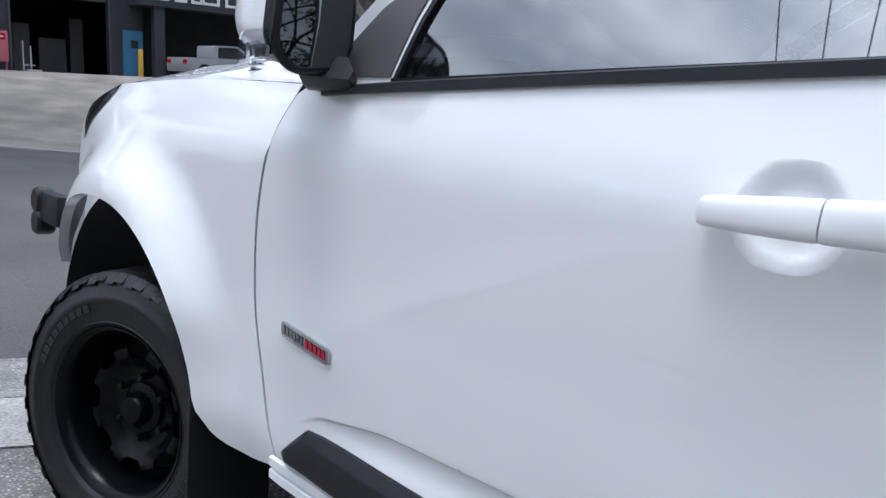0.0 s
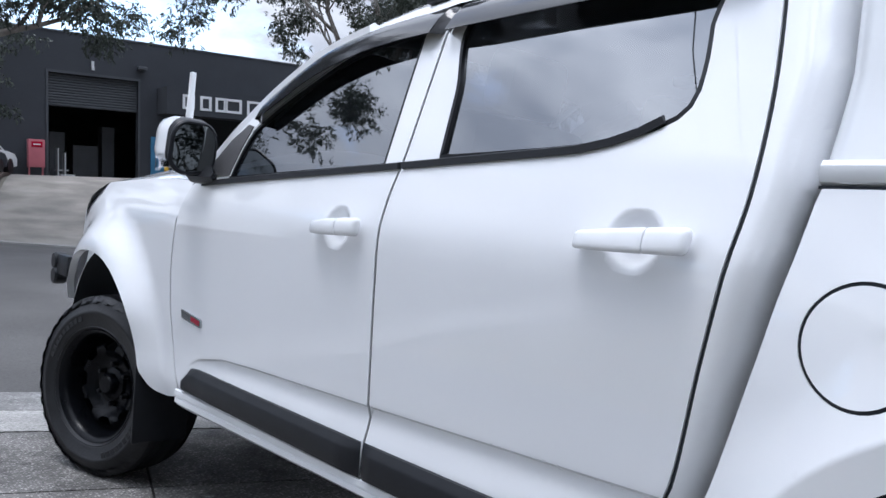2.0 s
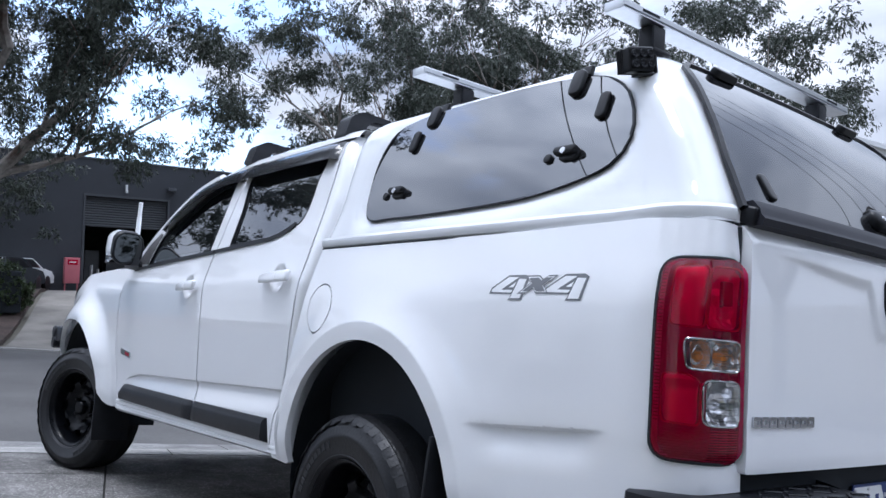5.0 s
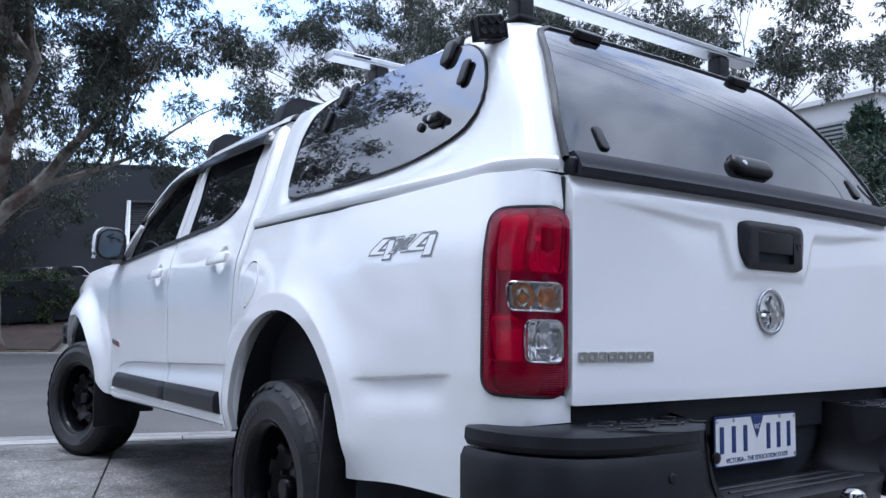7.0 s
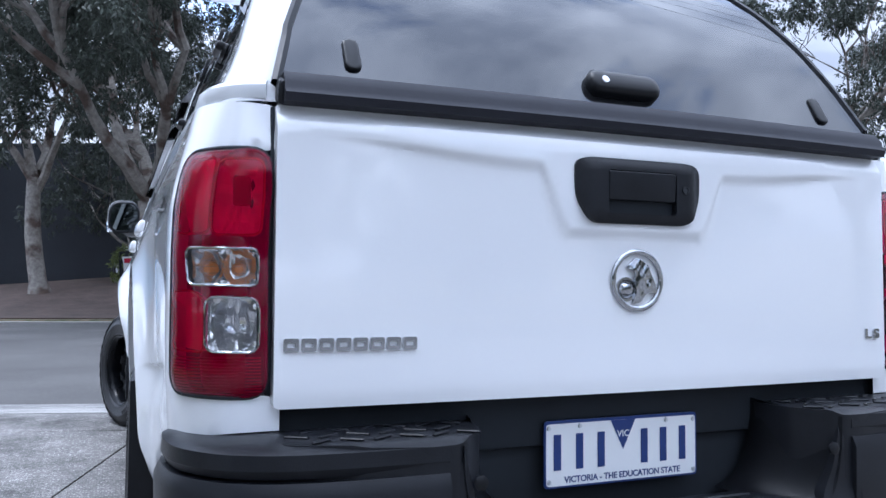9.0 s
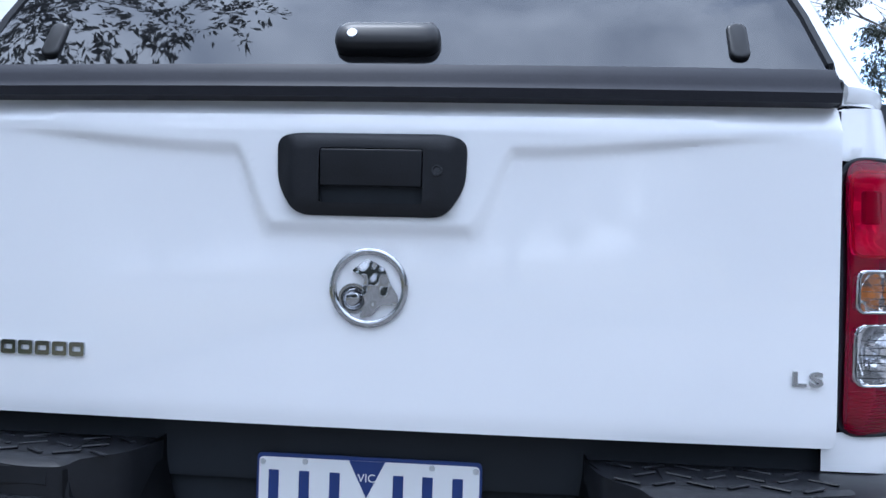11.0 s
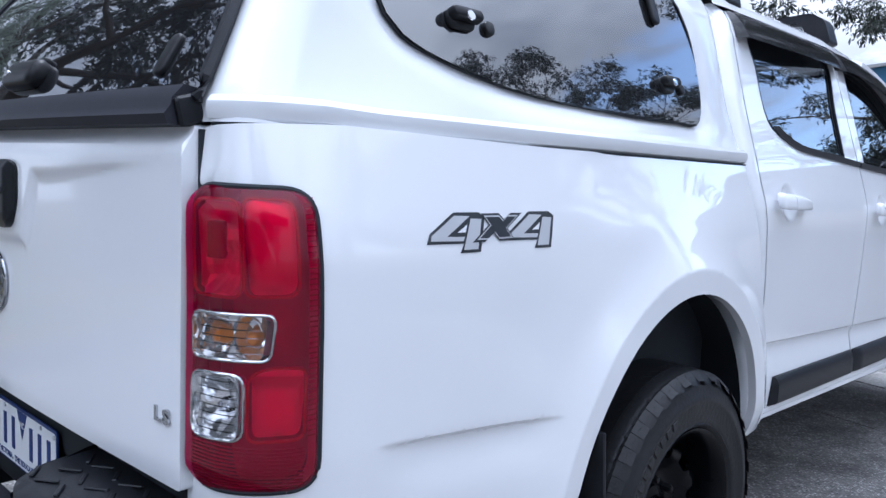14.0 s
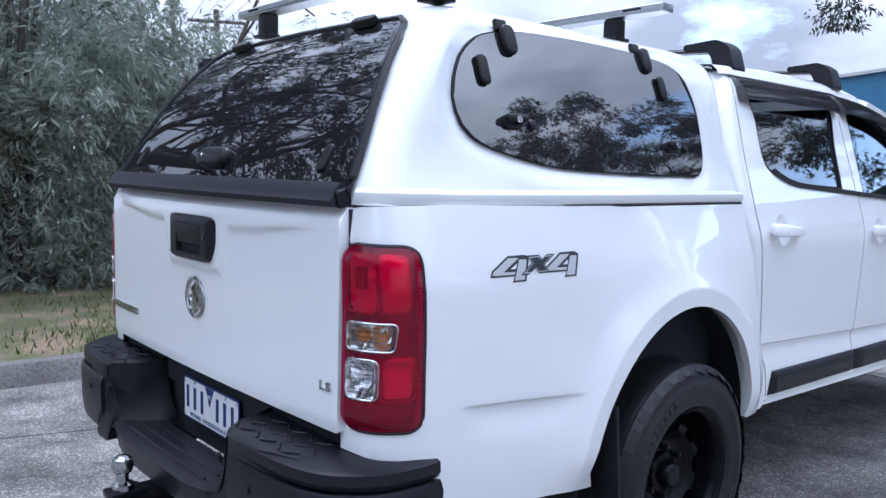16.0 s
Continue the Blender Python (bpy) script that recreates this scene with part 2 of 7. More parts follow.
def spline(points, step=0.02, closed=False):
    """A Catmull-Rom curve through the points, sampled about every step."""
    p = [Vector(q) for q in points]
    n = len(p)
    out = []
    for i in range(n if closed else n - 1):
        a = p[i - 1] if closed or i else p[0]
        b, c = p[i], p[(i + 1) % n]
        d = p[(i + 2) % n] if closed or i + 2 < n else p[-1]
        k = max(1, int((c - b).length / step))
        for j in range(k):
            t = j / k
            out.append(0.5 * (2 * b + (c - a) * t + (2 * a - 5 * b + 4 * c - d) * t * t + (3 * b - a - 3 * c + d) * t ** 3))
    if not closed:
        out.append(p[-1])
    return out


def straight(points, step=0.03):
    out = []
    for a, b in zip(points, points[1:]):
        a, b = Vector(a), Vector(b)
        k = max(1, int((b - a).length / step))
        out += [a.lerp(b, j / k) for j in range(k)]
    return out + [Vector(points[-1])]


def rounded(points, r, n=5):
    """A closed polygon with its corners rounded by the radius r."""
    out = []
    p = [Vector(q) for q in points]
    for i, b in enumerate(p):
        a, c = p[i - 1], p[(i + 1) % len(p)]
        u, v = (a - b), (c - b)
        k = min(r, u.length / 2.05, v.length / 2.05)
        s, e = b + u.normalized() * k, b + v.normalized() * k
        for j in range(n + 1):
            t = j / n
            out.append(s * (1 - t) ** 2 + b * 2 * t * (1 - t) + e * t * t)
    return out


def inside(x, y, poly):
    hit, n = False, len(poly)
    for i in range(n):
        a, b = poly[i - 1], poly[i]
        if (a[1] > y) != (b[1] > y) and x < (b[0] - a[0]) * (y - a[1]) / (b[1] - a[1]) + a[0]:
            hit = not hit
    return hit


def sheet(outline, holes, place, grid=0.03, depth=0.02, inward=None, guide=()):
    """A curved panel: the outline (less its holes) filled with a fine net, set in space by place(u, v), its edges folded inward by depth."""
    loops = [[Vector((q[0], q[1])) for q in lp] for lp in [outline, *holes]]
    pts, edges = [], []
    for lp in loops:
        s = len(pts)
        pts += lp
        edges += [(s + i, s + (i + 1) % len(lp)) for i in range(len(lp))]
    us, vs = [q[0] for q in outline], [q[1] for q in outline]
    nb = np.array([(q[0], q[1]) for q in pts])
    for iu in range(int((max(us) - min(us)) / grid) + 1):
        for iv in range(int((max(vs) - min(vs)) / grid) + 1):
            u, v = min(us) + (iu + 0.5 + 0.25 * (iv % 2)) * grid, min(vs) + (iv + 0.5) * grid
            if inside(u, v, loops[0]) and not any(inside(u, v, h) for h in loops[1:]):
                if np.min(np.sum((nb - (u, v)) ** 2, axis=1)) > (0.42 * grid) ** 2:
                    pts.append(Vector((u, v)))
    for u, v in guide:
        if inside(u, v, loops[0]) and not any(inside(u, v, h) for h in loops[1:]) and np.min(np.sum((nb - (u, v)) ** 2, axis=1)) > 0.003 ** 2:
            pts.append(Vector((u, v)))
    vo, _, fo, _, _, _ = delaunay_2d_cdt(pts, edges, [], 0, 1e-6)
    bm = bmesh.new()
    vm = [bm.verts.new(place(q[0], q[1])) for q in vo]
    for f in fo:
        cx, cy = sum(vo[i][0] for i in f) / len(f), sum(vo[i][1] for i in f) / len(f)
        if inside(cx, cy, loops[0]) and not any(inside(cx, cy, h) for h in loops[1:]):
            try:
                bm.faces.new([vm[i] for i in f])
            except ValueError:
                pass
    bmesh.ops.delete(bm, geom=[v for v in bm.verts if not v.link_faces], context="VERTS")
    bmesh.ops.recalc_face_normals(bm, faces=bm.faces)
    if inward is not None and depth:
        rim = [e for e in bm.edges if len(e.link_faces) == 1]
        made = bmesh.ops.extrude_edge_only(bm, edges=rim)["geom"]
        for v in made:
            if isinstance(v, bmesh.types.BMVert):
                v.co += Vector(inward) * depth
        bmesh.ops.recalc_face_normals(bm, faces=bm.faces)
    return bm


def join(*bms):
    out = bmesh.new()
    for b in bms:
        me = bpy.data.meshes.new("t")
        b.to_mesh(me)
        b.free()
        out.from_mesh(me)
        bpy.data.meshes.remove(me)
    return out


def block(size, m=None, bevel=0.0, seg=2):
    bm = bmesh.new()
    bmesh.ops.create_cube(bm, size=1)
    bmesh.ops.scale(bm, vec=size, verts=bm.verts)
    if bevel:
        bmesh.ops.bevel(bm, geom=bm.edges[:], offset=bevel, segments=seg, profile=0.6, affect="EDGES")
    if m is not None:
        bm.transform(m)
    return bm


def lathe(profile, n=48, m=None):
    """The profile (radius, height) turned about the z axis."""
    bm = bmesh.new()
    rings = [[bm.verts.new((r * math.cos(2 * math.pi * i / n), r * math.sin(2 * math.pi * i / n), h)) for i in range(n)] for r, h in profile]
    for a, b in zip(rings, rings[1:]):
        for i in range(n):
            bm.faces.new((a[i], a[(i + 1) % n], b[(i + 1) % n], b[i]))
    bmesh.ops.remove_doubles(bm, verts=bm.verts, dist=1e-5)
    bmesh.ops.dissolve_degenerate(bm, dist=1e-6, edges=bm.edges)
    bmesh.ops.recalc_face_normals(bm, faces=bm.faces)
    if m is not None:
        bm.transform(m)
    return bm


def tube(points, radius, n=8, caps=True):
    """A round bar along the points; radius may be a list."""
    p = [Vector(q) for q in points]
    rad = radius if isinstance(radius, (list, tuple)) else [radius] * len(p)
    bm = bmesh.new()
    rings = []
    ref = Vector((0.13, 0.31, 0.94)).normalized()
    for i, q in enumerate(p):
        d = (p[min(i + 1, len(p) - 1)] - p[max(i - 1, 0)]).normalized()
        s = d.cross(ref)
        if s.length < 0.1:
            s = d.cross(Vector((1, 0, 0)))
        s.normalize()
        u = s.cross(d)
        rings.append([bm.verts.new(q + rad[i] * (s * math.cos(2 * math.pi * k / n) + u * math.sin(2 * math.pi * k / n))) for k in range(n)])
    for a, b in zip(rings, rings[1:]):
        for k in range(n):
            bm.faces.new((a[k], a[(k + 1) % n], b[(k + 1) % n], b[k]))
    if caps:
        bm.faces.new(rings[0])
        bm.faces.new(rings[-1])
    bmesh.ops.recalc_face_normals(bm, faces=bm.faces)
    return bm


def sweep(points, section, up=(0, 0, 1), closed_ends=True):
    """A bar with the given (side, up) section along the points."""
    p = [Vector(q) for q in points]
    bm = bmesh.new()
    rings = []
    for i, q in enumerate(p):
        d = (p[min(i + 1, len(p) - 1)] - p[max(i - 1, 0)]).normalized()
        s = d.cross(Vector(up)).normalized()
        u = s.cross(d)
        rings.append([bm.verts.new(q + s * a + u * b) for a, b in section])
    n = len(section)
    for a, b in zip(rings, rings[1:]):
        for k in range(n):
            bm.faces.new((a[k], a[(k + 1) % n], b[(k + 1) % n], b[k]))
    if closed_ends:
        bm.faces.new(rings[0])
        bm.faces.new(rings[-1])
    bmesh.ops.recalc_face_normals(bm, faces=bm.faces)
    return bm


def words(text, size, extrude=0.001, shear=0.0, offset=0.0, space=1.0):
    """A bmesh of lettering, in the xy plane, centred."""
    cu = bpy.data.curves.new("t", "FONT")
    cu.body, cu.size, cu.extrude, cu.shear, cu.offset, cu.space_character = text, size, extrude, shear, offset, space
    cu.align_x, cu.align_y, cu.resolution_u = "CENTER", "CENTER", 4
    ob = new("t", cu)
    dg = bpy.context.evaluated_depsgraph_get()
    me = bpy.data.meshes.new_from_object(ob.evaluated_get(dg))
    bm = bmesh.new()
    bm.from_mesh(me)
    bpy.data.objects.remove(ob)
    bpy.data.meshes.remove(me)
    return bm


def pill(w, h, d, m, edge=0.35):
    """A flat stadium-shaped boss, domed at its rim, lying on local z = 0."""
    r = min(w, h) / 2
    bm = bmesh.new()
    rings = []
    for k, z in ((1.0, 0.0), (1.0, d * 0.45), (1 - edge * 0.12, d * 0.72), (1 - edge * 0.42, d * 0.92), (1 - edge, d)):
        loop = rounded([(-w / 2, -h / 2), (w / 2, -h / 2), (w / 2, h / 2), (-w / 2, h / 2)], r * 0.96, 6)
        off = r * (1 - k)
        rings.append([bm.verts.new((q[0] * (w / 2 - off) / (w / 2), q[1] * (h / 2 - off) / (h / 2), z)) for q in loop])
    n = len(rings[0])
    for a, b in zip(rings, rings[1:]):
        for i in range(n):
            bm.faces.new((a[i], a[(i + 1) % n], b[(i + 1) % n], b[i]))
    bm.faces.new(rings[-1])
    bmesh.ops.recalc_face_normals(bm, faces=bm.faces)
    bm.transform(m)
    return bm


def facing(c, normal, up=(0, 0, 1)):
    """A frame at c with local z along the normal and local y as near to up as can be."""
    z = Vector(normal).normalized()
    x = Vector(up).cross(z).normalized()
    y = z.cross(x)
    return Matrix.Translation(Vector(c)) @ Matrix((x, y, z)).transposed().to_4x4()


def smooth(a, b, x):
    t = min(1.0, max(0.0, (x - a) / (b - a)))
    return t * t * (3 - 2 * t)


def table(rows, soft=0.03):
    """A smooth curve through (z, w) rows."""
    zs = np.arange(rows[0][0], rows[-1][0], 0.005)
    ws = np.interp(zs, [r[0] for r in rows], [r[1] for r in rows])
    k = max(1, int(soft / 0.005))
    kern = np.hanning(2 * k + 3)
    kern /= kern.sum()
    pad = np.concatenate([np.full(k + 1, ws[0]), ws, np.full(k + 1, ws[-1])])
    pad[:k + 1] = ws[0] + (ws[1] - ws[0]) * np.arange(-k - 1, 0)
    pad[-k - 1:] = ws[-1] + (ws[-1] - ws[-2]) * np.arange(1, k + 2)
    ws = np.convolve(pad, kern, "valid")
    return lambda z: float(np.interp(z, zs, ws))

# ---- ground, street and surroundings ----
TAN = math.tan(radians(4.57))
STREET = radians(-16.0)            # the street runs askew to the parked truck
ASPHALT = material("asphalt", (0.072, 0.069, 0.067), 0.85, vary=0.32, scale=0.5, fine=0.35, fine_scale=60, bump=0.5)
AGGREGATE = pebbled("exposed_aggregate", (0.146, 0.139, 0.131), (0.44, 0.423, 0.402), (0.044, 0.043, 0.044), 84, 0.75)
PALEAGG = pebbled("pale_pebbled_concrete", (0.20, 0.196, 0.188), (0.40, 0.39, 0.38), (0.06, 0.06, 0.06), 48, 0.6)
CONCRETE = material("pale_concrete", (0.262, 0.255, 0.243), 0.85, vary=0.22, scale=2.0, fine=0.5, fine_scale=70, bump=0.6, obj_random=0.08)
APRON = material("worn_concrete", (0.205, 0.188, 0.168), 0.85, vary=0.45, scale=0.7, fine=0.2, fine_scale=30, bump=0.3)
SOIL = material("bark_mulch", (0.060, 0.040, 0.032), 0.95, vary=0.4, scale=1.5, fine=0.6, fine_scale=18, bump=1.0)
EARTH = material("dry_earth", (0.13, 0.12, 0.095), 0.95, vary=0.3, scale=0.5, fine=0.3, fine_scale=10, bump=0.4)
GRASSY = material("grassy_ground", (0.095, 0.100, 0.042), 0.95, vary=0.35, scale=2.5, fine=0.5, fine_scale=60, bump=0.8, second=(0.17, 0.125, 0.080), spread=(0.44, 0.60))
WALLGREY = material("dark_grey_render", (0.036, 0.040, 0.048), 0.8, vary=0.14, scale=0.6, fine=0.06, fine_scale=12)
SHUTTER = material("roller_shutter", (0.055, 0.06, 0.068), 0.5, vary=0.1, scale=2)
# near-black colour stands in for the shade inside the workshop and its openings
INTERIOR = material("workshop_shade", (0.030, 0.032, 0.036), 0.9, vary=0.3, scale=1)
PINK = material("faded_red_paint", (0.50, 0.14, 0.17), 0.5, vary=0.08, scale=3)
BLUEPAINT = material("blue_paint", (0.05, 0.20, 0.36), 0.5, vary=0.08, scale=3)
YELLOW = material("yellow_paint", (0.55, 0.33, 0.03), 0.5, vary=0.08, scale=5)
WHITEPAINT = material("white_sign_paint", (0.75, 0.76, 0.78), 0.5, vary=0.03)
SHEDWHITE = material("pale_wall", (0.62, 0.63, 0.64), 0.6, vary=0.06, scale=1)
BARK = material("gum_bark", (0.27, 0.25, 0.225), 0.85, vary=0.3, scale=1.2, fine=0.3, fine_scale=9, bump=0.6, second=(0.075, 0.052, 0.041), spread=(0.46, 0.60))
DARKBARK = material("dark_bark", (0.10, 0.085, 0.075), 0.9, vary=0.3, scale=2, fine=0.3, fine_scale=20, bump=0.7)
GUMLEAF = material("gum_leaves", (0.050, 0.062, 0.048), 0.55, island=0.5, thin=0.22)
WATTLE = material("grey_green_leaves", (0.240, 0.280, 0.232), 0.7, island=0.28, thin=0.35)
HEDGELEAF = material("hedge_leaves", (0.040, 0.062, 0.022), 0.6, island=0.5)
LIMELEAF = material("light_hedge_leaves", (0.14, 0.17, 0.05), 0.6, island=0.4)
PINE = material("conifer_needles", (0.022, 0.050, 0.028), 0.7, island=0.5)
GRASS = material("grass_blades", (0.105, 0.125, 0.045), 0.7, island=0.5, thin=0.3)
LITTER = material("leaf_litter", (0.16, 0.11, 0.075), 0.9, island=0.6)
SILVERPAINT = material("silver_car_paint", (0.27, 0.28, 0.30), 0.35, coat=0.8, vary=0.03)


def street(s, t):
    """From along and across the street to the plan."""
    return s * math.cos(STREET) - t * math.sin(STREET), s * math.sin(STREET) + t * math.cos(STREET)


def across(x, y):
    return -x * math.sin(STREET) + y * math.cos(STREET)


def profile(t):
    """The driveway's fall to the gutter, and the road."""
    return float(np.interp(t, [-60, 3.3, 5.0, 5.30, 13.5, 21.9, 22.3], [0, 0, -0.165, -0.195, -0.12, -0.20, -0.19]))


def ground_z(x, y):
    """Height of the ground: the street falls to one side, the yard across it is level and higher."""
    slope = -max(-24.0, min(24.0, x)) * TAN
    t = across(x, y)
    k = smooth(22.3, 37.5, t)
    return (slope + profile(t)) * (1 - k) + 1.30 * k


def drape(name, ss, ts, lift, mat, label="", parent=None, edge=0.0, category="", grid_of=street):
    """A sheet laid on the ground, with an optional skirt."""
    bm = bmesh.new()
    rows = [[bm.verts.new((*grid_of(s, t), ground_z(*grid_of(s, t)) + lift)) for s in ss] for t in ts]
    for a, b in zip(rows, rows[1:]):
        for k in range(len(ss) - 1):
            bm.faces.new((a[k], a[k + 1], b[k + 1], b[k]))
    if edge:
        rim = [e for e in bm.edges if len(e.link_faces) == 1]
        for v in bmesh.ops.extrude_edge_only(bm, edges=rim)["geom"]:
            if isinstance(v, bmesh.types.BMVert):
                v.co.z -= edge
    bmesh.ops.recalc_face_normals(bm, faces=bm.faces)
    ob = part(name, bm, mat, parent)
    return tagged(ob, label, category, kind="structure") if parent is None else ob


far = [-900, -300, -120, -60, -36, -24] + list(np.arange(-20, 20.1, 2)) + [24, 36, 60, 120, 300, 900]
deep = [-900, -300, -100, -50, -30, -20, -12, -6, -2, 2, 3.3, 5.0, 5.3, 8, 11, 13.5, 17, 21.9, 22.3] + list(np.arange(24, 38.1, 2)) + [44, 60, 100, 300, 900]
drape("ground", far, deep, -0.05, EARTH, "dry earth ground under the street and driveways", category="ground")
drape("road", list(np.arange(-44, 44.1, 2)), list(np.linspace(5.30, 22.0, 15)), 0.0, ASPHALT, "weathered grey asphalt road", edge=0.1, category="road")
drape("far_driveway", list(np.arange(-4.4, 26.1, 1.0)), [22.42] + list(np.arange(23.5, 44.1, 1.5)), 0.02, APRON, "stained concrete driveway rising to a workshop", edge=0.1, category="driveway")
drape("mulch_bed", list(np.arange(-30, -4.4, 1.6)) + [-4.6], [22.9] + list(np.arange(24, 46, 2)), 0.10, SOIL, "dark bark mulch bed across the road", edge=0.2, category="garden bed")
drape("grass_strip", list(np.arange(-30, -4.4, 1.6)) + [-4.6], [22.40, 22.9], 0.06, GRASSY, "thin worn grass strip behind the kerb", edge=0.1, category="grass strip")

# concrete driveway in slabs, with the pale gutter and the kerb
pavement = drape("driveway_base", list(np.arange(-4.0, 14.1, 1.0)), [-16, -10, -5, 0, 3.3, 5.0], -0.012, material("joint_filler", (0.035, 0.034, 0.033), 0.9, vary=0.2), "aggregate concrete driveway laid in slabs", category="driveway")
S0, T0, SW, TL = -1.555, 2.735, 2.23, 2.40
JO = 0.006
for i in range(-1, 6):
    for j in range(-6, 2):
        s0, s1 = S0 + SW * i, S0 + SW * (i + 1)
        t0, t1 = T0 + TL * j, min(T0 + TL * (j + 1), 3.76)
        if t1 - t0 < 0.2:
            continue
        drape("slab", [s0 + JO] + list(np.linspace(s0 + 0.25, s1 - 0.25, 4)) + [s1 - JO], [t0 + JO] + list(np.linspace(t0 + 0.2, t1 - 0.2, 4)) + [t1 - JO], 0.0, AGGREGATE, parent=pavement, edge=0.03)
gutter = drape("gutter", list(np.arange(-44, 44.1, 2)), [3.78, 4.45, 5.0, 5.28], -0.02, CONCRETE, "pale concrete gutter between driveway and road", edge=0.1, category="gutter")
for i in range(-8, 10):
    s0 = -1.1 + 2.0 * i
    drape("gutter_slab", [s0 + 0.005, s0 + 0.66, s0 + 1.32, s0 + 1.995], [3.775, 4.0, 4.25, 4.465], 0.003, CONCRETE, parent=gutter, edge=0.02)
    drape("gutter_slab", [s0 + 0.505, s0 + 1.16, s0 + 1.82, s0 + 2.495], [4.475, 4.7, 5.0, 5.295], 0.003, PALEAGG, parent=gutter, edge=0.02)
drape("far_kerb", list(np.arange(-44, 44.1, 2)), [22.0, 22.06, 22.40], 0.035, CONCRETE, "pale concrete kerb across the road", edge=0.12, category="kerb")


# kerb and verge beside the driveway
def verge(s, t):
    return s, t


kerb_rows = list(np.arange(-14, 4.01, 1.5))
bm = bmesh.new()
rings = []
for y in kerb_rows:
    x = -2.86 + 0.05 * y
    rings.append([bm.verts.new((x + dx, y, ground_z(x, y) + dz)) for dx, dz in ((0.02, -0.02), (-0.02, 0.10), (-0.045, 0.13), (-0.18, 0.135), (-0.19, -0.05))])
for a, b in zip(rings, rings[1:]):
    for k in range(4):
        bm.faces.new((a[k], a[k + 1], b[k + 1], b[k]))
bmesh.ops.recalc_face_normals(bm, faces=bm.faces)
tagged(part("kerb", bm, material("weathered_kerb", (0.13, 0.125, 0.12), 0.9, vary=0.35, scale=3, fine=0.4, fine_scale=60, bump=0.5), None), "worn concrete kerb along the driveway", "kerb", kind="structure")
drape("verge", [-12, -9, -7, -5.5, -4.4, -3.6, -3.05], list(np.arange(-14, 4.1, 1.0)), 0.115, GRASSY, "patchy grass verge with leaf litter", category="verge", grid_of=verge)


def blades(name, n, seed, area, size, mat, label, category, flat=0.0):
    """Small blades or fallen leaves scattered over a patch of the verge."""
    rng = np.random.default_rng(seed)
    verts, faces = [], []
    for i in range(n):
        x, y = rng.uniform(area[0], area[1]), rng.uniform(area[2], area[3])
        if math.sin(3.1 * x) + math.sin(2.3 * y + 1) + rng.normal(0, 0.8) < 0.2:
            continue
        a = rng.uniform(0, 2 * math.pi)
        h = size * rng.uniform(0.5, 1.4)
        z = ground_z(x, y) + 0.115
        dx, dy = math.cos(a) * h * 0.12, math.sin(a) * h * 0.12
        lx, ly = rng.normal(0, 0.35 + flat) * h, rng.normal(0, 0.35 + flat) * h
        k = len(verts)
        verts += [(x - dx, y - dy, z), (x + dx, y + dy, z), (x + lx, y + ly, z + h * (0.08 if flat else 1))]
        faces.append((k, k + 1, k + 2))
    me = bpy.data.meshes.new(name)
    me.from_pydata(verts, [], faces)
    me.materials.append(mat)
    return tagged(new(name, me), label, category, kind="stuff")


blades("grass", 9000, 3, (-5.2, -3.06, -5, 3.5), 0.05, GRASS, "short green grass on the verge", "grass")
blades("leaf_litter", 5000, 4, (-6.5, -3.0, -5, 3.5), 0.06, LITTER, "dry brown leaves under the bushes", "leaf litter", 1.0)

# ---- trees and shrubs ----
def leaf_cloud(name, centres, radii, count, size, mat, parent, seed, droop=0.8, slim=0.16, label="", spray=9, flat=1.0):
    """Many small pointed leaves in sprays round the given centres, hanging by droop."""
    rng = np.random.default_rng(seed)
    twigs = max(1, count // spray)
    count = twigs * spray
    d = rng.normal(0, 1, (twigs, 3))
    d /= np.linalg.norm(d, axis=1)[:, None]
    reach = float(np.mean(radii)) * (rng.random(twigs) ** 0.45 * rng.uniform(0.6, 1.25, twigs))[:, None]
    c = np.array(centres)[rng.integers(0, len(centres), twigs)] + d * reach * np.array((1, 1, flat))
    lean = 0.8 * d + rng.normal(0, 0.5, (twigs, 3))
    lean[:, 2] -= 1.6 * droop
    p = np.repeat(c, spray, axis=0) + rng.normal(0, 0.35 * size, (count, 3))
    way = np.repeat(lean, spray, axis=0) + rng.normal(0, 0.75, (count, 3))
    way /= np.linalg.norm(way, axis=1)[:, None]
    side = np.cross(way, rng.normal(0, 1, (count, 3)))
    side /= np.linalg.norm(side, axis=1)[:, None]
    ln = size * rng.uniform(0.55, 1.35, count)[:, None]
    a, b = p, p + way * ln
    m = p + way * ln * 0.4
    v = np.stack([a, m + side * ln * slim, b, m - side * ln * slim], axis=1).reshape(-1, 3)
    me = bpy.data.meshes.new(name)
    me.from_pydata(v.tolist(), [], [(4 * i, 4 * i + 1, 4 * i + 2, 4 * i + 3) for i in range(count)])
    me.materials.append(mat)
    ob = new(name, me)
    ob.parent = parent
    if label:
        ob["label"] = label
    return ob


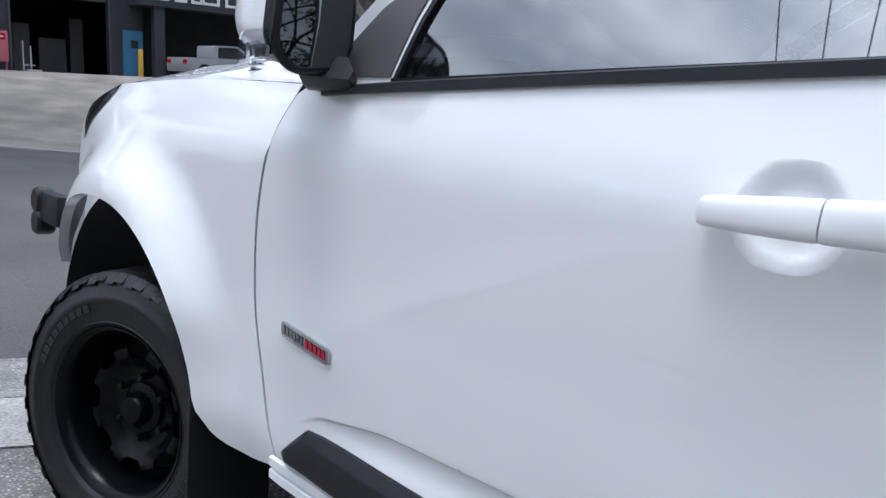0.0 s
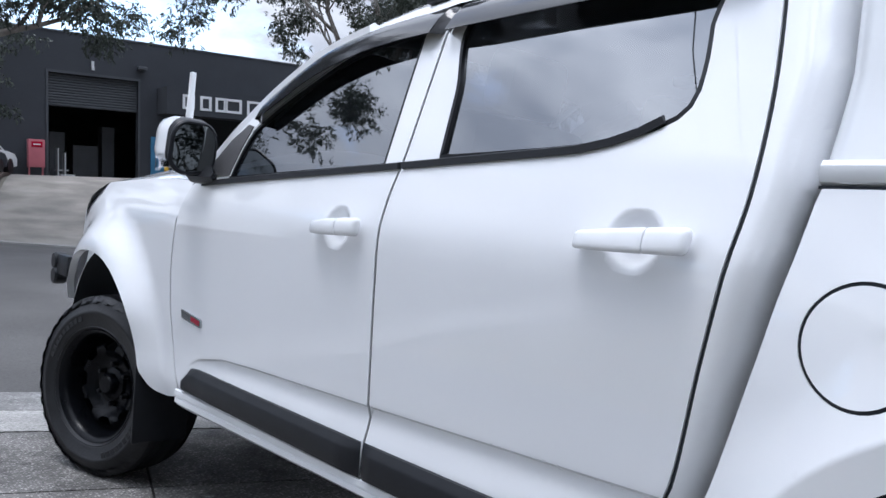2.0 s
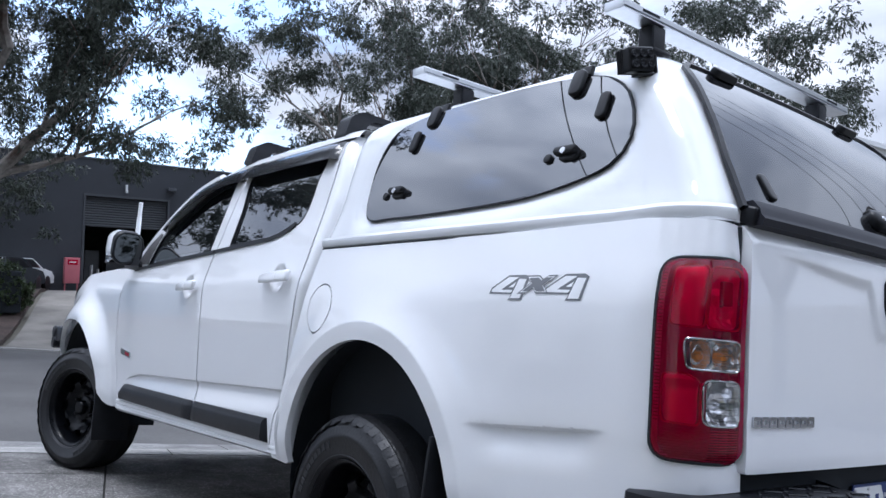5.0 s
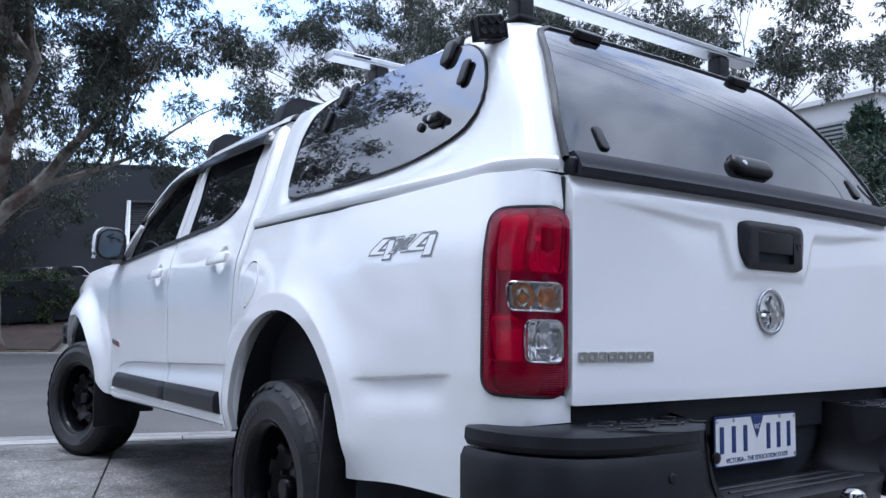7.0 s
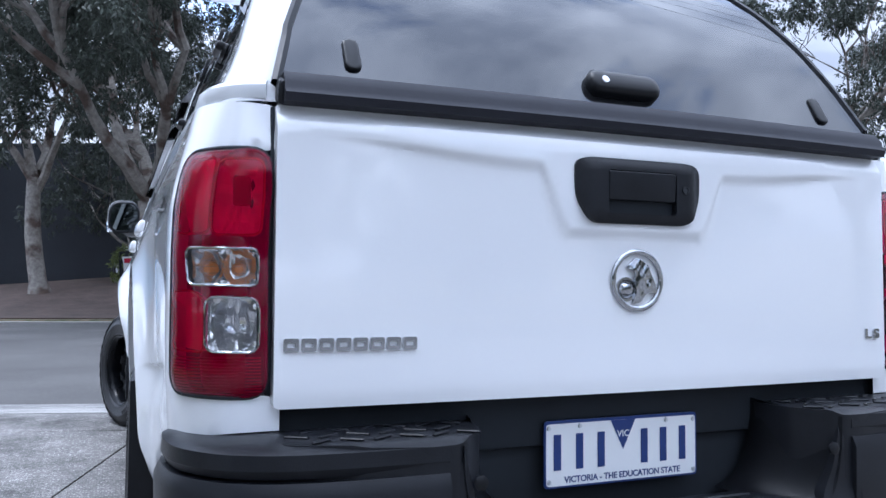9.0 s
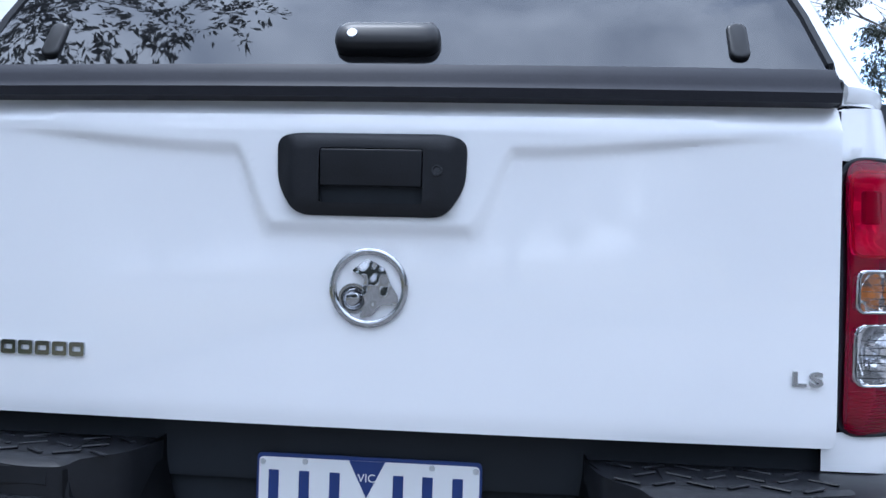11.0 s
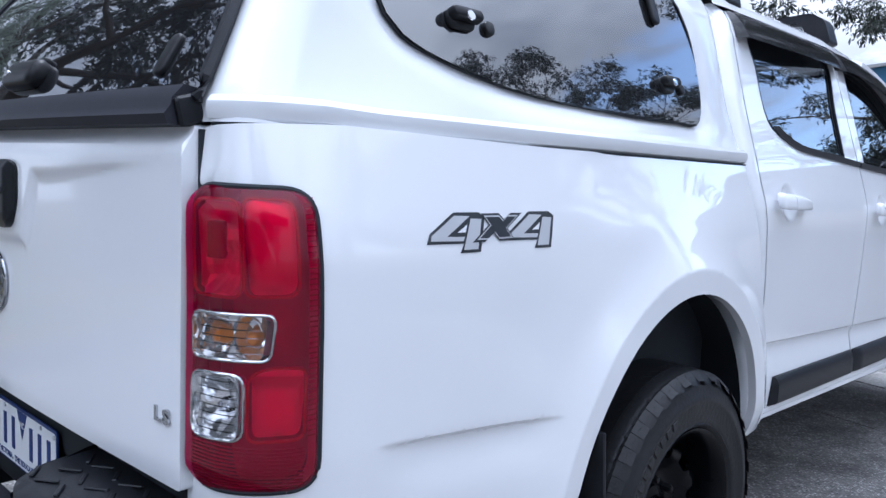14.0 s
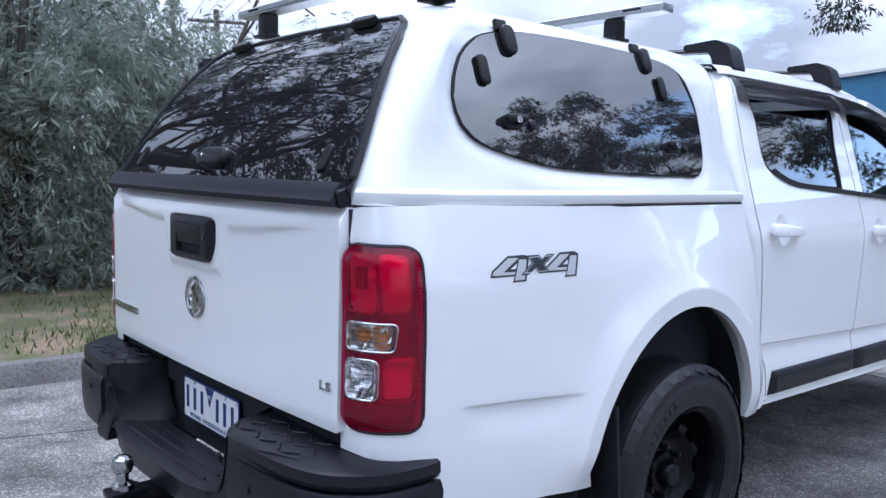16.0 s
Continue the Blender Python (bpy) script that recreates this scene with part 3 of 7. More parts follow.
def gum_tree(x, y, height, spread, seed, leaves, trunk_r, fork=0.38, lean=0.0, mat=GUMLEAF, bark=BARK, label="tall gum tree with a pale trunk and drooping leaves", leaf=0.30, droop=0.8, clump=0.8, hang=0.5, gaps=0.34):
    rng = random.Random(seed)
    root = empty("gum_tree", pose(x, y, ground_z(x, y) - 0.05), label, "tree")
    limbs, tips = [], []
    base = Vector((0, 0, 0))
    head = Vector((lean * height * fork, rng.uniform(-0.03, 0.03) * height, height * fork))
    trunk = spline([base, base.lerp(head, 0.5) + Vector((rng.uniform(-0.1, 0.1) * trunk_r * 4, 0, 0)), head], height * fork / 6)
    bm = tube(trunk, [trunk_r * (1.35 if i == 0 else 1.0 - 0.35 * i / len(trunk)) for i in range(len(trunk))], 12)
    def grow(start, way, length, r, depth):
        pts = [start]
        d = way.normalized()
        n = 6
        for i in range(n):
            d = (d + Vector((rng.uniform(-1, 1), rng.uniform(-1, 1), rng.uniform(-0.5, 0.9))) * 0.22).normalized()
            pts.append(pts[-1] + d * length / n)
        limbs.append(tube(pts, [r * (1 - 0.65 * i / n) for i in range(n + 1)], 7 if depth < 2 else 5))
        if depth == 3:
            tips.extend([pts[-1], pts[-3], pts[-2] + Vector((rng.uniform(-0.4, 0.4), rng.uniform(-0.4, 0.4), -0.5))])
            tips.append(pts[-1] + Vector((rng.uniform(-0.6, 0.6), rng.uniform(-0.6, 0.6), -hang * rng.uniform(0.4, 1.2))))
            return
        for i in range(3 if depth else 4):
            at = pts[rng.randint(2, n)] if i else pts[-1]
            grow(at, d + Vector((rng.uniform(-1, 1), rng.uniform(-1, 1), rng.uniform(-0.35, 0.75))) * 0.95, length * rng.uniform(0.55, 0.75), r * 0.5, depth + 1)
    for i in range(5):
        a = 2 * math.pi * i / 5 + rng.uniform(-0.4, 0.4)
        grow(head + Vector((0, 0, rng.uniform(-0.15, 0.05) * height * fork)), Vector((math.cos(a) * spread / height * 1.3, math.sin(a) * spread / height * 1.3, rng.uniform(0.35, 1.0))), height * (1 - fork) * 0.52, trunk_r * 0.5, 0)
    part("trunk", join(bm, *limbs), bark, root, "pale mottled trunk and limbs")
    # the leaves gather in separate masses, well apart
    masses, keep = [tips[0]], max(6, int(len(tips) * gaps * 0.30))
    far_off = [(t - masses[0]).length for t in tips]
    while len(masses) < keep:
        k = max(range(len(tips)), key=lambda i: far_off[i])
        masses.append(tips[k])
        far_off = [min(f, (t - tips[k]).length) for f, t in zip(far_off, tips)]
    lobes = [tuple(m + Vector((rng.gauss(0, 0.75), rng.gauss(0, 0.75), rng.gauss(0, 0.42))) * clump) for m in masses for _ in range(5)]
    leaf_cloud("crown", lobes, clump * 0.62, leaves, leaf, mat, root, seed, droop, label="grey-green drooping leaves", flat=0.75)
    return root


gum_tree(0.2, 23.6, 14.5, 8.2, 11, 235000, 0.52, 0.26, 0.03, clump=1.3, hang=1.4, leaf=0.15, gaps=0.28, label="large gum tree with dark drooping leaf masses")
gum_tree(-3.6, 33.0, 15.0, 5.0, 15, 60000, 0.36, 0.32, clump=1.1, gaps=0.12, hang=2.0, leaf=0.2)
gum_tree(0.9, 37.6, 7.6, 3.4, 25, 40000, 0.22, 0.12, clump=0.9, hang=1.6, leaf=0.18, gaps=0.3, label="dense dark tree against the grey wall")
# a line of trees down the street
gum_tree(20.5, 18.8, 13.4, 8.5, 16, 160000, 0.32, 0.24, clump=1.2, hang=1.6, leaf=0.145, gaps=0.22)
gum_tree(17.6, 27.0, 13.5, 6.8, 24, 140000, 0.32, 0.27, clump=1.2, hang=1.2, leaf=0.155, gaps=0.24)
# trees beside and behind the driveway, all out of view, added for the reflections
# this unseen back row is added to darken what the mirrors reflect
for k, (tx, ty) in enumerate(((-15.0, -20.0), (-7.0, -23.0), (1.0, -21.0), (13.0, -22.0), (20.0, -17.0))):
    gum_tree(tx, ty - 10.0, 7.0 + 0.7 * (k % 3), 6.0, 60 + k, 24000, 0.28, 0.20, clump=1.1, hang=1.5, leaf=0.34, label="leafy gum tree added out of view for the reflections")
gum_tree(16.0, -12.0, 9.0, 5.0, 17, 26000, 0.28, 0.32)
gum_tree(-13.0, -3.2, 13.5, 7.0, 20, 60000, 0.34, 0.34, clump=1.1, hang=1.2, gaps=0.28, bark=DARKBARK, label="dense gum tree behind the shrubs", leaf=0.17)
gum_tree(-9.5, -10.0, 13.0, 9.0, 21, 60000, 0.30, 0.30, bark=DARKBARK, clump=1.1, gaps=0.18, leaf=0.14, label="dark gum tree behind the shrubs")


def wattle(x, y, w, h, seed, n):
    """A dense weeping shrub, leafy to the ground."""
    rng = random.Random(seed)
    root = empty("weeping_shrub", pose(x, y, ground_z(x, y) + 0.08), "dense grey-green weeping shrub beside the kerb", "shrub")
    stems, tips = [], []
    for i in range(16):
        a = rng.uniform(0, 2 * math.pi)
        top = Vector((math.cos(a) * w * rng.uniform(0.2, 0.9), math.sin(a) * w * rng.uniform(0.2, 0.9), h * rng.uniform(0.5, 0.95)))
        pts = spline([(0, 0, 0), top * 0.5 + Vector((0, 0, h * 0.15)), top, top + Vector((math.cos(a) * 0.5, math.sin(a) * 0.5, -0.4))], 0.4)
        stems.append(tube(pts, [0.05 * (1 - 0.85 * k / len(pts)) for k in range(len(pts))], 6))
        for k in range(14):
            f = rng.uniform(0.15, 1.0)
            q = top * f
            tips.append((q.x + rng.uniform(-0.7, 0.7), q.y + rng.uniform(-0.7, 0.7), max(0.2, q.z + rng.uniform(-1.0, 0.5))))
    part("stem", join(*stems), DARKBARK, root, "thin dark stems")
    leaf_cloud("foliage", tips, 0.50, int(n * 0.9), 0.115, WATTLE, root, seed, 0.55, 0.085, "long narrow grey-green leaves", 14)


# this one stands out of view, kept only for what the truck reflects
wattle(-6.0, -5.4, 1.2, 4.8, 31, 76000)
wattle(-6.3, -0.2, 1.4, 4.3, 32, 62000)
wattle(-6.7, 1.7, 1.4, 3.7, 33, 52000)
# these two are unseen as well, there only for reflections
wattle(-8.8, -6.6, 1.7, 4.6, 34, 44000)
wattle(-5.3, -6.9, 1.4, 4.6, 36, 66000)
for k in range(5):
    wattle(-17.0 - 4.0 * k, 29.5 - 1.6 * k, 2.6, 5.6 + 0.5 * (k % 2), 40 + k, 12000)


def hedge(x, y, w, d, h, mat, seed, n, label):
    rng = np.random.default_rng(seed)
    root = empty("hedge", pose(x, y, ground_z(x, y) + 0.05), label, "hedge")
    pts = []
    while len(pts) < 260:
        q = rng.uniform(-1, 1, 3)
        if max(abs(q)) > 0.72 and q[2] > -1:
            k = 1 - 0.16 * max(0, q[2]) * (q[0] ** 2 + q[1] ** 2)
            pts.append((q[0] * w / 2 * k, q[1] * d / 2 * k, (q[2] + 1) * h / 2))
    # solid near-black core puts the hedge's inner shade into colour
    part("inner_branch", block((w * 0.8, d * 0.8, h * 0.86), pose(0, 0, h * 0.44), 0.12), DARK, root, "near-black block standing in for shade inside the hedge")
    leaf_cloud("foliage", pts, 0.16, n, 0.085, mat, root, seed, 0.0, 0.3, "small dense leaves")


hedge(2.2, 30.0, 3.4, 2.0, 1.75, HEDGELEAF, 41, 16000, "dark green clipped hedge on mulch")
hedge(0.6, 35.0, 3.0, 1.6, 1.5, LIMELEAF, 42, 9000, "light green clipped hedge by the driveway")


def conifer(x, y, h, r, seed):
    root = empty("conifer", pose(x, y, ground_z(x, y)), "dark green pointed conifer behind a building", "tree")
    part("trunk", tube([(0, 0, 0), (0, 0, h * 0.9)], [0.2, 0.03], 8), DARKBARK, root)
    rng = np.random.default_rng(seed)
    pts = []
    for i in range(500):
        z = rng.uniform(0.5, h)
        k = r * (1 - z / h) ** 0.75 * rng.uniform(0.55, 1.05)
        a = rng.uniform(0, 2 * math.pi)
        pts.append((k * math.cos(a), k * math.sin(a), z))
    leaf_cloud("foliage", pts, 0.4, 16000, 0.34, PINE, root, seed, -0.3, 0.14, "dense dark needles")


conifer(38.0, 17.5, 10.0, 4.2, 51)

# ---- the workshop across the road ----
def wall_box(name, x0, x1, y0, y1, z0, z1, mat, parent=None, label="", bevel=0.0):
    return part(name, block((x1 - x0, y1 - y0, z1 - z0), pose((x0 + x1) / 2, (y0 + y1) / 2, (z0 + z1) / 2), bevel), mat, parent, label)


shop = empty("workshop_building", pose(0, 0, 0), "dark grey workshop building with an open roller door", "building")
BY, Z0, ZR = 40.0, 1.28, 7.95
DX0, DX1, DZ = 8.22, 12.32, 6.08
wall_box("wall", -8.0, DX0, BY, BY + 0.3, Z0 - 1, ZR, WALLGREY, shop, "dark grey rendered wall")
wall_box("wall", DX1, 13.9, BY, BY + 0.3, Z0 - 1, ZR, WALLGREY, shop)
wall_box("wall", 13.9, 40.0, BY, BY + 0.3, 5.0, ZR, WALLGREY, shop)
wall_box("wall", DX0, DX1, BY, BY + 0.3, DZ, ZR, WALLGREY, shop)
wall_box("wall", 22.0, 40.0, BY, BY + 0.3, Z0 - 1, 5.0, WALLGREY, shop)
wall_box("parapet_cap", -8.0, 40.0, BY - 0.04, BY + 0.36, ZR, ZR + 0.08, SHUTTER, shop, "flat metal parapet capping")
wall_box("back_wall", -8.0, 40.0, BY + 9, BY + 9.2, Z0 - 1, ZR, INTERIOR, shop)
wall_box("side_wall", -8.2, -8.0, BY, BY + 9, Z0 - 1, ZR, WALLGREY, shop)
wall_box("side_wall", 40.0, 40.2, BY, BY + 9, Z0 - 1, ZR, WALLGREY, shop)
wall_box("roof", -8.0, 40.0, BY + 0.3, BY + 9, ZR - 0.4, ZR - 0.3, SHUTTER, shop)
for k in range(12):
    z = DZ - 0.075 - 0.125 * k
    part("shutter_slat", tube([(DX0 - 0.05, BY + 0.22, z), (DX1 + 0.05, BY + 0.22, z)], 0.066, 8), SHUTTER, shop, "grey roller shutter slat")
wall_box("door_jamb", DX0 - 0.10, DX0, BY - 0.05, BY + 0.05, Z0, DZ, SHUTTER, shop)
wall_box("door_jamb", DX1, DX1 + 0.10, BY - 0.05, BY + 0.05, Z0, DZ, SHUTTER, shop)
wall_box("lintel", DX0 - 0.10, DX1 + 0.10, BY - 0.05, BY + 0.05, DZ, DZ + 0.12, SHUTTER, shop)
# things dimly seen inside
for x, h, w in ((8.9, 2.2, 0.7), (10.0, 1.6, 1.2), (11.4, 2.6, 0.6)):
    wall_box("workbench", x, x + w, BY + 2.5, BY + 3.2, Z0, Z0 + h, SHUTTER, shop, "dim workshop shelving")
lamp = join(block((0.45, 0.30, 0.18), pose(12.45, BY - 0.18, 6.72), 0.03), block((0.08, 0.14, 0.08), pose(12.45, BY - 0.02, 6.72)))
part("wall_light", lamp, SHUTTER, shop, "boxy wall light")
part("camera_post", join(block((0.10, 0.16, 0.32), pose(10.15, BY - 0.10, 6.62), 0.02), lathe([(0, 0), (0.07, 0), (0.07, 0.12), (0, 0.16)], 12, pose(10.15, BY - 0.18, 6.36))), SHEDWHITE, shop, "small white wall fixture")
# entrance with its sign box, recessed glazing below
wall_box("entrance_wall", 13.9, 22.0, BY + 2.2, BY + 2.4, Z0 - 1, 5.0, INTERIOR, shop, "glazed entrance coloured near-black for shade")
wall_box("sign_box", 13.25, 20.9, BY - 1.3, BY - 0.02, 4.55, 5.85, WALLGREY, shop, "dark sign box over the entrance")
for k, x in enumerate((14.35, 15.25, 16.05, 16.75, 17.95, 18.95, 19.75)):
    wide = (0.62, 0.60, 0.58, 0.92, 0.88, 0.62, 0.62)[k]
    hole = rounded([(-wide / 2 + 0.13, -0.24), (wide / 2 - 0.13, -0.24), (wide / 2 - 0.13, 0.24), (-wide / 2 + 0.13, 0.24)], 0.02, 2)
    bar = sheet(straight([(-wide / 2, -0.36), (wide / 2, -0.36), (wide / 2, 0.36), (-wide / 2, 0.36), (-wide / 2, -0.36)], 0.3)[:-1], [hole], lambda u, v: Vector((x + u, BY - 1.34, 5.20 + v)), 0.4, 0.04, (0, 1, 0))
    part("sign_shape", bar, WHITEPAINT, shop, "plain white sign shape")
for x in (14.0, 20.6):
    wall_box("entrance_post", x, x + 0.5, BY - 1.2, BY - 0.8, Z0 - 0.6, 4.56, WALLGREY, shop)
wall_box("blue_door", 12.95, 13.88, BY - 0.10, BY + 0.02, Z0, 3.42, BLUEPAINT, shop, "blue steel door")
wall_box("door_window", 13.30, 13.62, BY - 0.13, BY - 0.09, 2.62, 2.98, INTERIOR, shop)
bollard = empty("bollard", pose(13.15, 38.4, ground_z(13.15, 38.4)), "yellow steel bollard in front of the workshop", "bollard")
part("post", lathe([(0, 0), (0.11, 0), (0.11, 1.18), (0.08, 1.24), (0, 1.26)], 16), YELLOW, bollard)
cabinet = empty("fire_cabinet", pose(7.55, 39.4, 1.28), "faded red cabinet on legs beside the roller door", "cabinet")
part("body", block((0.68, 0.35, 1.25), pose(0, 0, 1.02), 0.03), PINK, cabinet)
part("sign_panel", block((0.46, 0.02, 0.26), pose(0, -0.19, 1.42), 0.005), REDPLASTIC, cabinet, "red panel")
part("sign_bar", block((0.30, 0.01, 0.05), pose(0, -0.205, 1.42)), WHITEPAINT, cabinet)
for x in (-0.28, 0.28):
    part("leg", block((0.06, 0.06, 0.42), pose(x, 0, 0.21)), PINK, cabinet)
rack = empty("trolley", pose(8.6, 39.2, 1.28), "grey metal trolley by the roller door", "trolley")
part("frame", join(block((0.05, 0.3, 1.3), pose(-0.2, 0, 0.65)), block((0.05, 0.3, 1.1), pose(0.1, 0, 0.55)), block((0.5, 0.4, 0.05), pose(0, 0, 0.3)), block((0.6, 0.5, 0.12), pose(0.2, 0, 0.06))), SILVER, rack)


def small_car(x, y, turn, paint, label, pickup=False):
    """A parked car a long way off: body with wheel arches, cabin, glass, wheels and lamps."""
    root = empty("parked_car", pose(x, y, ground_z(x, y), 0, 0, turn), label, "car")
    prof = [(-2.3, 0.35), (-2.35, 0.70), (-2.25, 0.98), (-1.2, 1.00), (1.2, 1.02), (2.1, 0.92), (2.32, 0.70), (2.3, 0.38)]
    arch = lambda c: [(c + 0.38 * math.cos(a), 0.35 + 0.38 * math.sin(a)) for a in np.linspace(0, math.pi, 9)]
    loop = [Vector(q) for q in prof] + [Vector(q) for q in arch(1.45)] + [Vector(q) for q in arch(-1.45)]
    bm = sheet(loop, [], lambda u, v: Vector((u, -0.88 + 0.05 * smooth(0.8, 1.0, v), v)), 0.4, 1.72, (0, 1, 0))
    part("body", bm, paint, root)
    top = [(-2.1, 0.98), (-1.75, 1.42), (0.2, 1.46), (1.05, 1.00)] if not pickup else [(-0.9, 0.98), (-0.72, 1.60), (0.55, 1.64), (1.35, 1.02)]
    cab = rounded(top, 0.12, 3)
    part("cabin", sheet(cab, [], lambda u, v: Vector((u, -0.80 + 0.16 * smooth(1.0, 1.5, v), v)), 0.3, 1.44, (0, 1, 0)), paint, root)
    inner = [Vector((sum(q[0] for q in cab) / len(cab), 1.24)).lerp(Vector(q), 0.80) for q in cab]
    part("side_glass", sheet(inner, [], lambda u, v: Vector((u, -0.815 + 0.16 * smooth(1.0, 1.5, v), v)), 0.3, 1.47, (0, 1, 0)), GLOSSBLACK, root)
    for wx in (-1.45, 1.45):
        for wy in (-0.80, 0.80):
            part("wheel", lathe([(0, -0.1), (0.22, -0.1), (0.34, -0.1), (0.36, 0), (0.34, 0.1), (0.22, 0.1), (0, 0.1)], 20, pose(wx, wy, 0.36, 90)), RUBBER, root)
    for wy in (-0.65, 0.65):
        part("tail_lamp", block((0.05, 0.30, 0.20), pose(-2.34, wy, 0.80), 0.02), REDPLASTIC, root)
    part("rear_glass", block((0.02, 1.2, 0.30), pose(top[0][0] + 0.14, 0, 1.24, 0, 38 if not pickup else 14), 0.005), TINTGLASS, root)
    return root


small_car(16.6, 37.4, 8, SILVERPAINT, "silver pickup parked at the workshop entrance", True)
small_car(19.9, 34.5, 30, SILVERPAINT, "grey car parked near the entrance")
small_car(0.2, 36.5, 95, SHEDWHITE, "white car parked beyond the hedge")
small_car(4.2, 36.5, 60, DARK, "black car parked beyond the hedge")
small_car(4.9, 38.0, 60, SHEDWHITE, "white car parked by the wall")

# buildings to either side
shed = empty("pale_building", pose(46.0, 20.0, ground_z(46, 20)), "pale building with a louvred vent", "building")
wall_box("wall", -8, 8, -3, 3, -4, 9.2, SHEDWHITE, shed)
wall_box("roof", -8.3, 8.3, -3.3, 3.3, 9.2, 9.45, SHEDWHITE, shed, "pale eaves")
wall_box("vent_frame", -8.05, -8.0, -1.4, 1.2, 6.0, 8.2, SILVER, shed)
for k in range(9):
    wall_box("vent_slat", -8.10, -8.04, -1.3, 1.1, 6.1 + 0.23 * k, 6.2 + 0.23 * k, WALLGREY, shed)
blue = empty("blue_shed", pose(-12.0, 41.0, ground_z(-12, 41)), "blue metal shed across the road", "building")
wall_box("wall", -2.6, 5.5, -2, 2, -1, 6.3, BLUEPAINT, blue)
wall_box("roof", -2.8, 5.7, -2.2, 2.2, 6.3, 6.45, SHEDWHITE, blue)
wall_box("side_annex", -3.4, -2.6, -1.8, 1.8, -1, 6.1, SHEDWHITE, blue)

# ---- the pickup: y runs forward, z up, the left side is at minus x ----
truck = empty("pickup_truck", SLOPE, "white dual-cab pickup with canopy and black wheels, on a concrete driveway", "pickup truck")

door_w = table([(0.30, 0.79), (0.40, 0.812), (0.47, 0.832), (0.52, 0.842), (0.65, 0.846), (0.70, 0.850), (0.78, 0.856), (0.95, 0.864),
                (1.08, 0.868), (1.135, 0.867), (1.17, 0.860), (1.22, 0.847), (1.28, 0.832), (1.37, 0.803), (1.66, 0.708), (1.70, 0.688),
                (1.74, 0.655), (1.77, 0.60), (1.80, 0.52)], 0.02)
bed_w = table([(0.30, 0.840), (0.45, 0.858), (0.60, 0.872), (0.80, 0.884), (1.00, 0.886), (1.08, 0.884), (1.13, 0.876), (1.19, 0.862), (1.27, 0.842), (1.33, 0.825)], 0.02)
crease_z = table([(0.4, 0.742), (0.655, 0.735), (1.53, 0.695), (2.1, 0.672), (2.325, 0.659), (2.51, 0.626), (2.67, 0.551), (2.9, 0.45)], 0.04)
RA, FA = (0.030, 0.482), (3.455, 0.470)     # wheel arch centres
RR, FR = 0.467, 0.458                      # and radii


def door_x(y, z):
    w = door_w(z)
    cz = crease_z(y)
    fade = smooth(2.62, 2.35, y)
    ledge = 0.011 * smooth(cz + 0.003, cz - 0.006, z) * smooth(cz - 0.10, cz - 0.007, z)
    flare = 0.008 * smooth(cz - 0.02, cz - 0.14, z)
    return w - fade * ledge + fade * flare


def fender_x(y, z):
    r = math.hypot(y - FA[0], z - FA[1])
    w = door_w(min(z, 1.10)) - 0.65 * max(0, z - 1.10) ** 1.25
    w += 0.082 * smooth(FR + 0.20, FR + 0.01, r) * (0.60 + 0.40 * smooth(0.55, 0.75, z))
    w -= 0.17 * max(0, y - 3.55) ** 1.6
    return w


def cabside_x(y, z):
    t = min(1.0, max(0.0, (gap_y(z) + 0.064 - y) / 0.064))
    return door_x(y, z) - 0.085 * (1 - math.sqrt(1 - t * t))


def bed_plan(u):
    """The bed side's plan: straight, then round the rear corner. Gives x less the side's width, y, and the outward direction."""
    if u > -0.98:
        return 0.0, u, Vector((1, 0, 0))
    a, b = 0.115, 0.165
    s, total = -0.98 - u, 0.222
    if s < total:
        th = (s / total) * math.pi / 2
        return a * (math.cos(th) - 1), -0.98 - b * math.sin(th), Vector((math.cos(th) / a, -math.sin(th) / b, 0)).normalized()
    return -a - (s - total), -0.98 - b - 0.12 * (s - total), Vector((0.12, -1, 0)).normalized()


U_END = -0.98 - 0.222 - 0.037


def bed_x(u, z):
    w = bed_w(z)
    r = math.hypot(u - RA[0], z - RA[1])
    rise = max(0.0, min(1.0, (RR + 0.176 - r) / 0.118))
    w += (0.017 * smooth(RR + 0.32, RR + 0.05, r) + 0.024 * rise ** 1.9 - 0.02 * max(0.0, RR + 0.058 - r)) * smooth(0.40, 0.6, z)
    fold = 0.766 - 0.087 * (u + 0.57)
    w -= 0.013 * smooth(fold + 0.003, fold - 0.008, z) * smooth(fold - 0.11, fold - 0.009, z) * smooth(-0.46, -0.60, u) * smooth(-0.95, -0.82, u)
    return w


def bed_point(u, z, side, out=0.0):
    dx, y, n = bed_plan(u)
    lean = 0.012 * smooth(-1.0, U_END, u) * smooth(1.15, 1.28, z)
    edge = smooth(-1.06, U_END, u) * max(0.0, 0.8815 - bed_w(z))
    return Vector((side * (bed_x(u, z) + dx + edge + n.x * out), y + n.y * out + lean, z))


gap_rows = [(0.45, 0.632), (0.63, 0.632), (0.79, 0.572), (1.01, 0.521), (1.163, 0.490), (1.272, 0.474), (1.45, 0.472), (1.60, 0.500), (1.745, 0.555), (1.85, 0.59)]
gap_y = table(gap_rows, 0.04)
rear_seam = [(0.724, 0.505), (0.702, 0.642), (0.655, 0.735), (0.636, 0.796), (0.610, 0.957), (0.582, 1.116), (0.565, 1.228), (0.563, 1.327), (0.574, 1.464), (0.603, 1.640), (0.625, 1.725)]
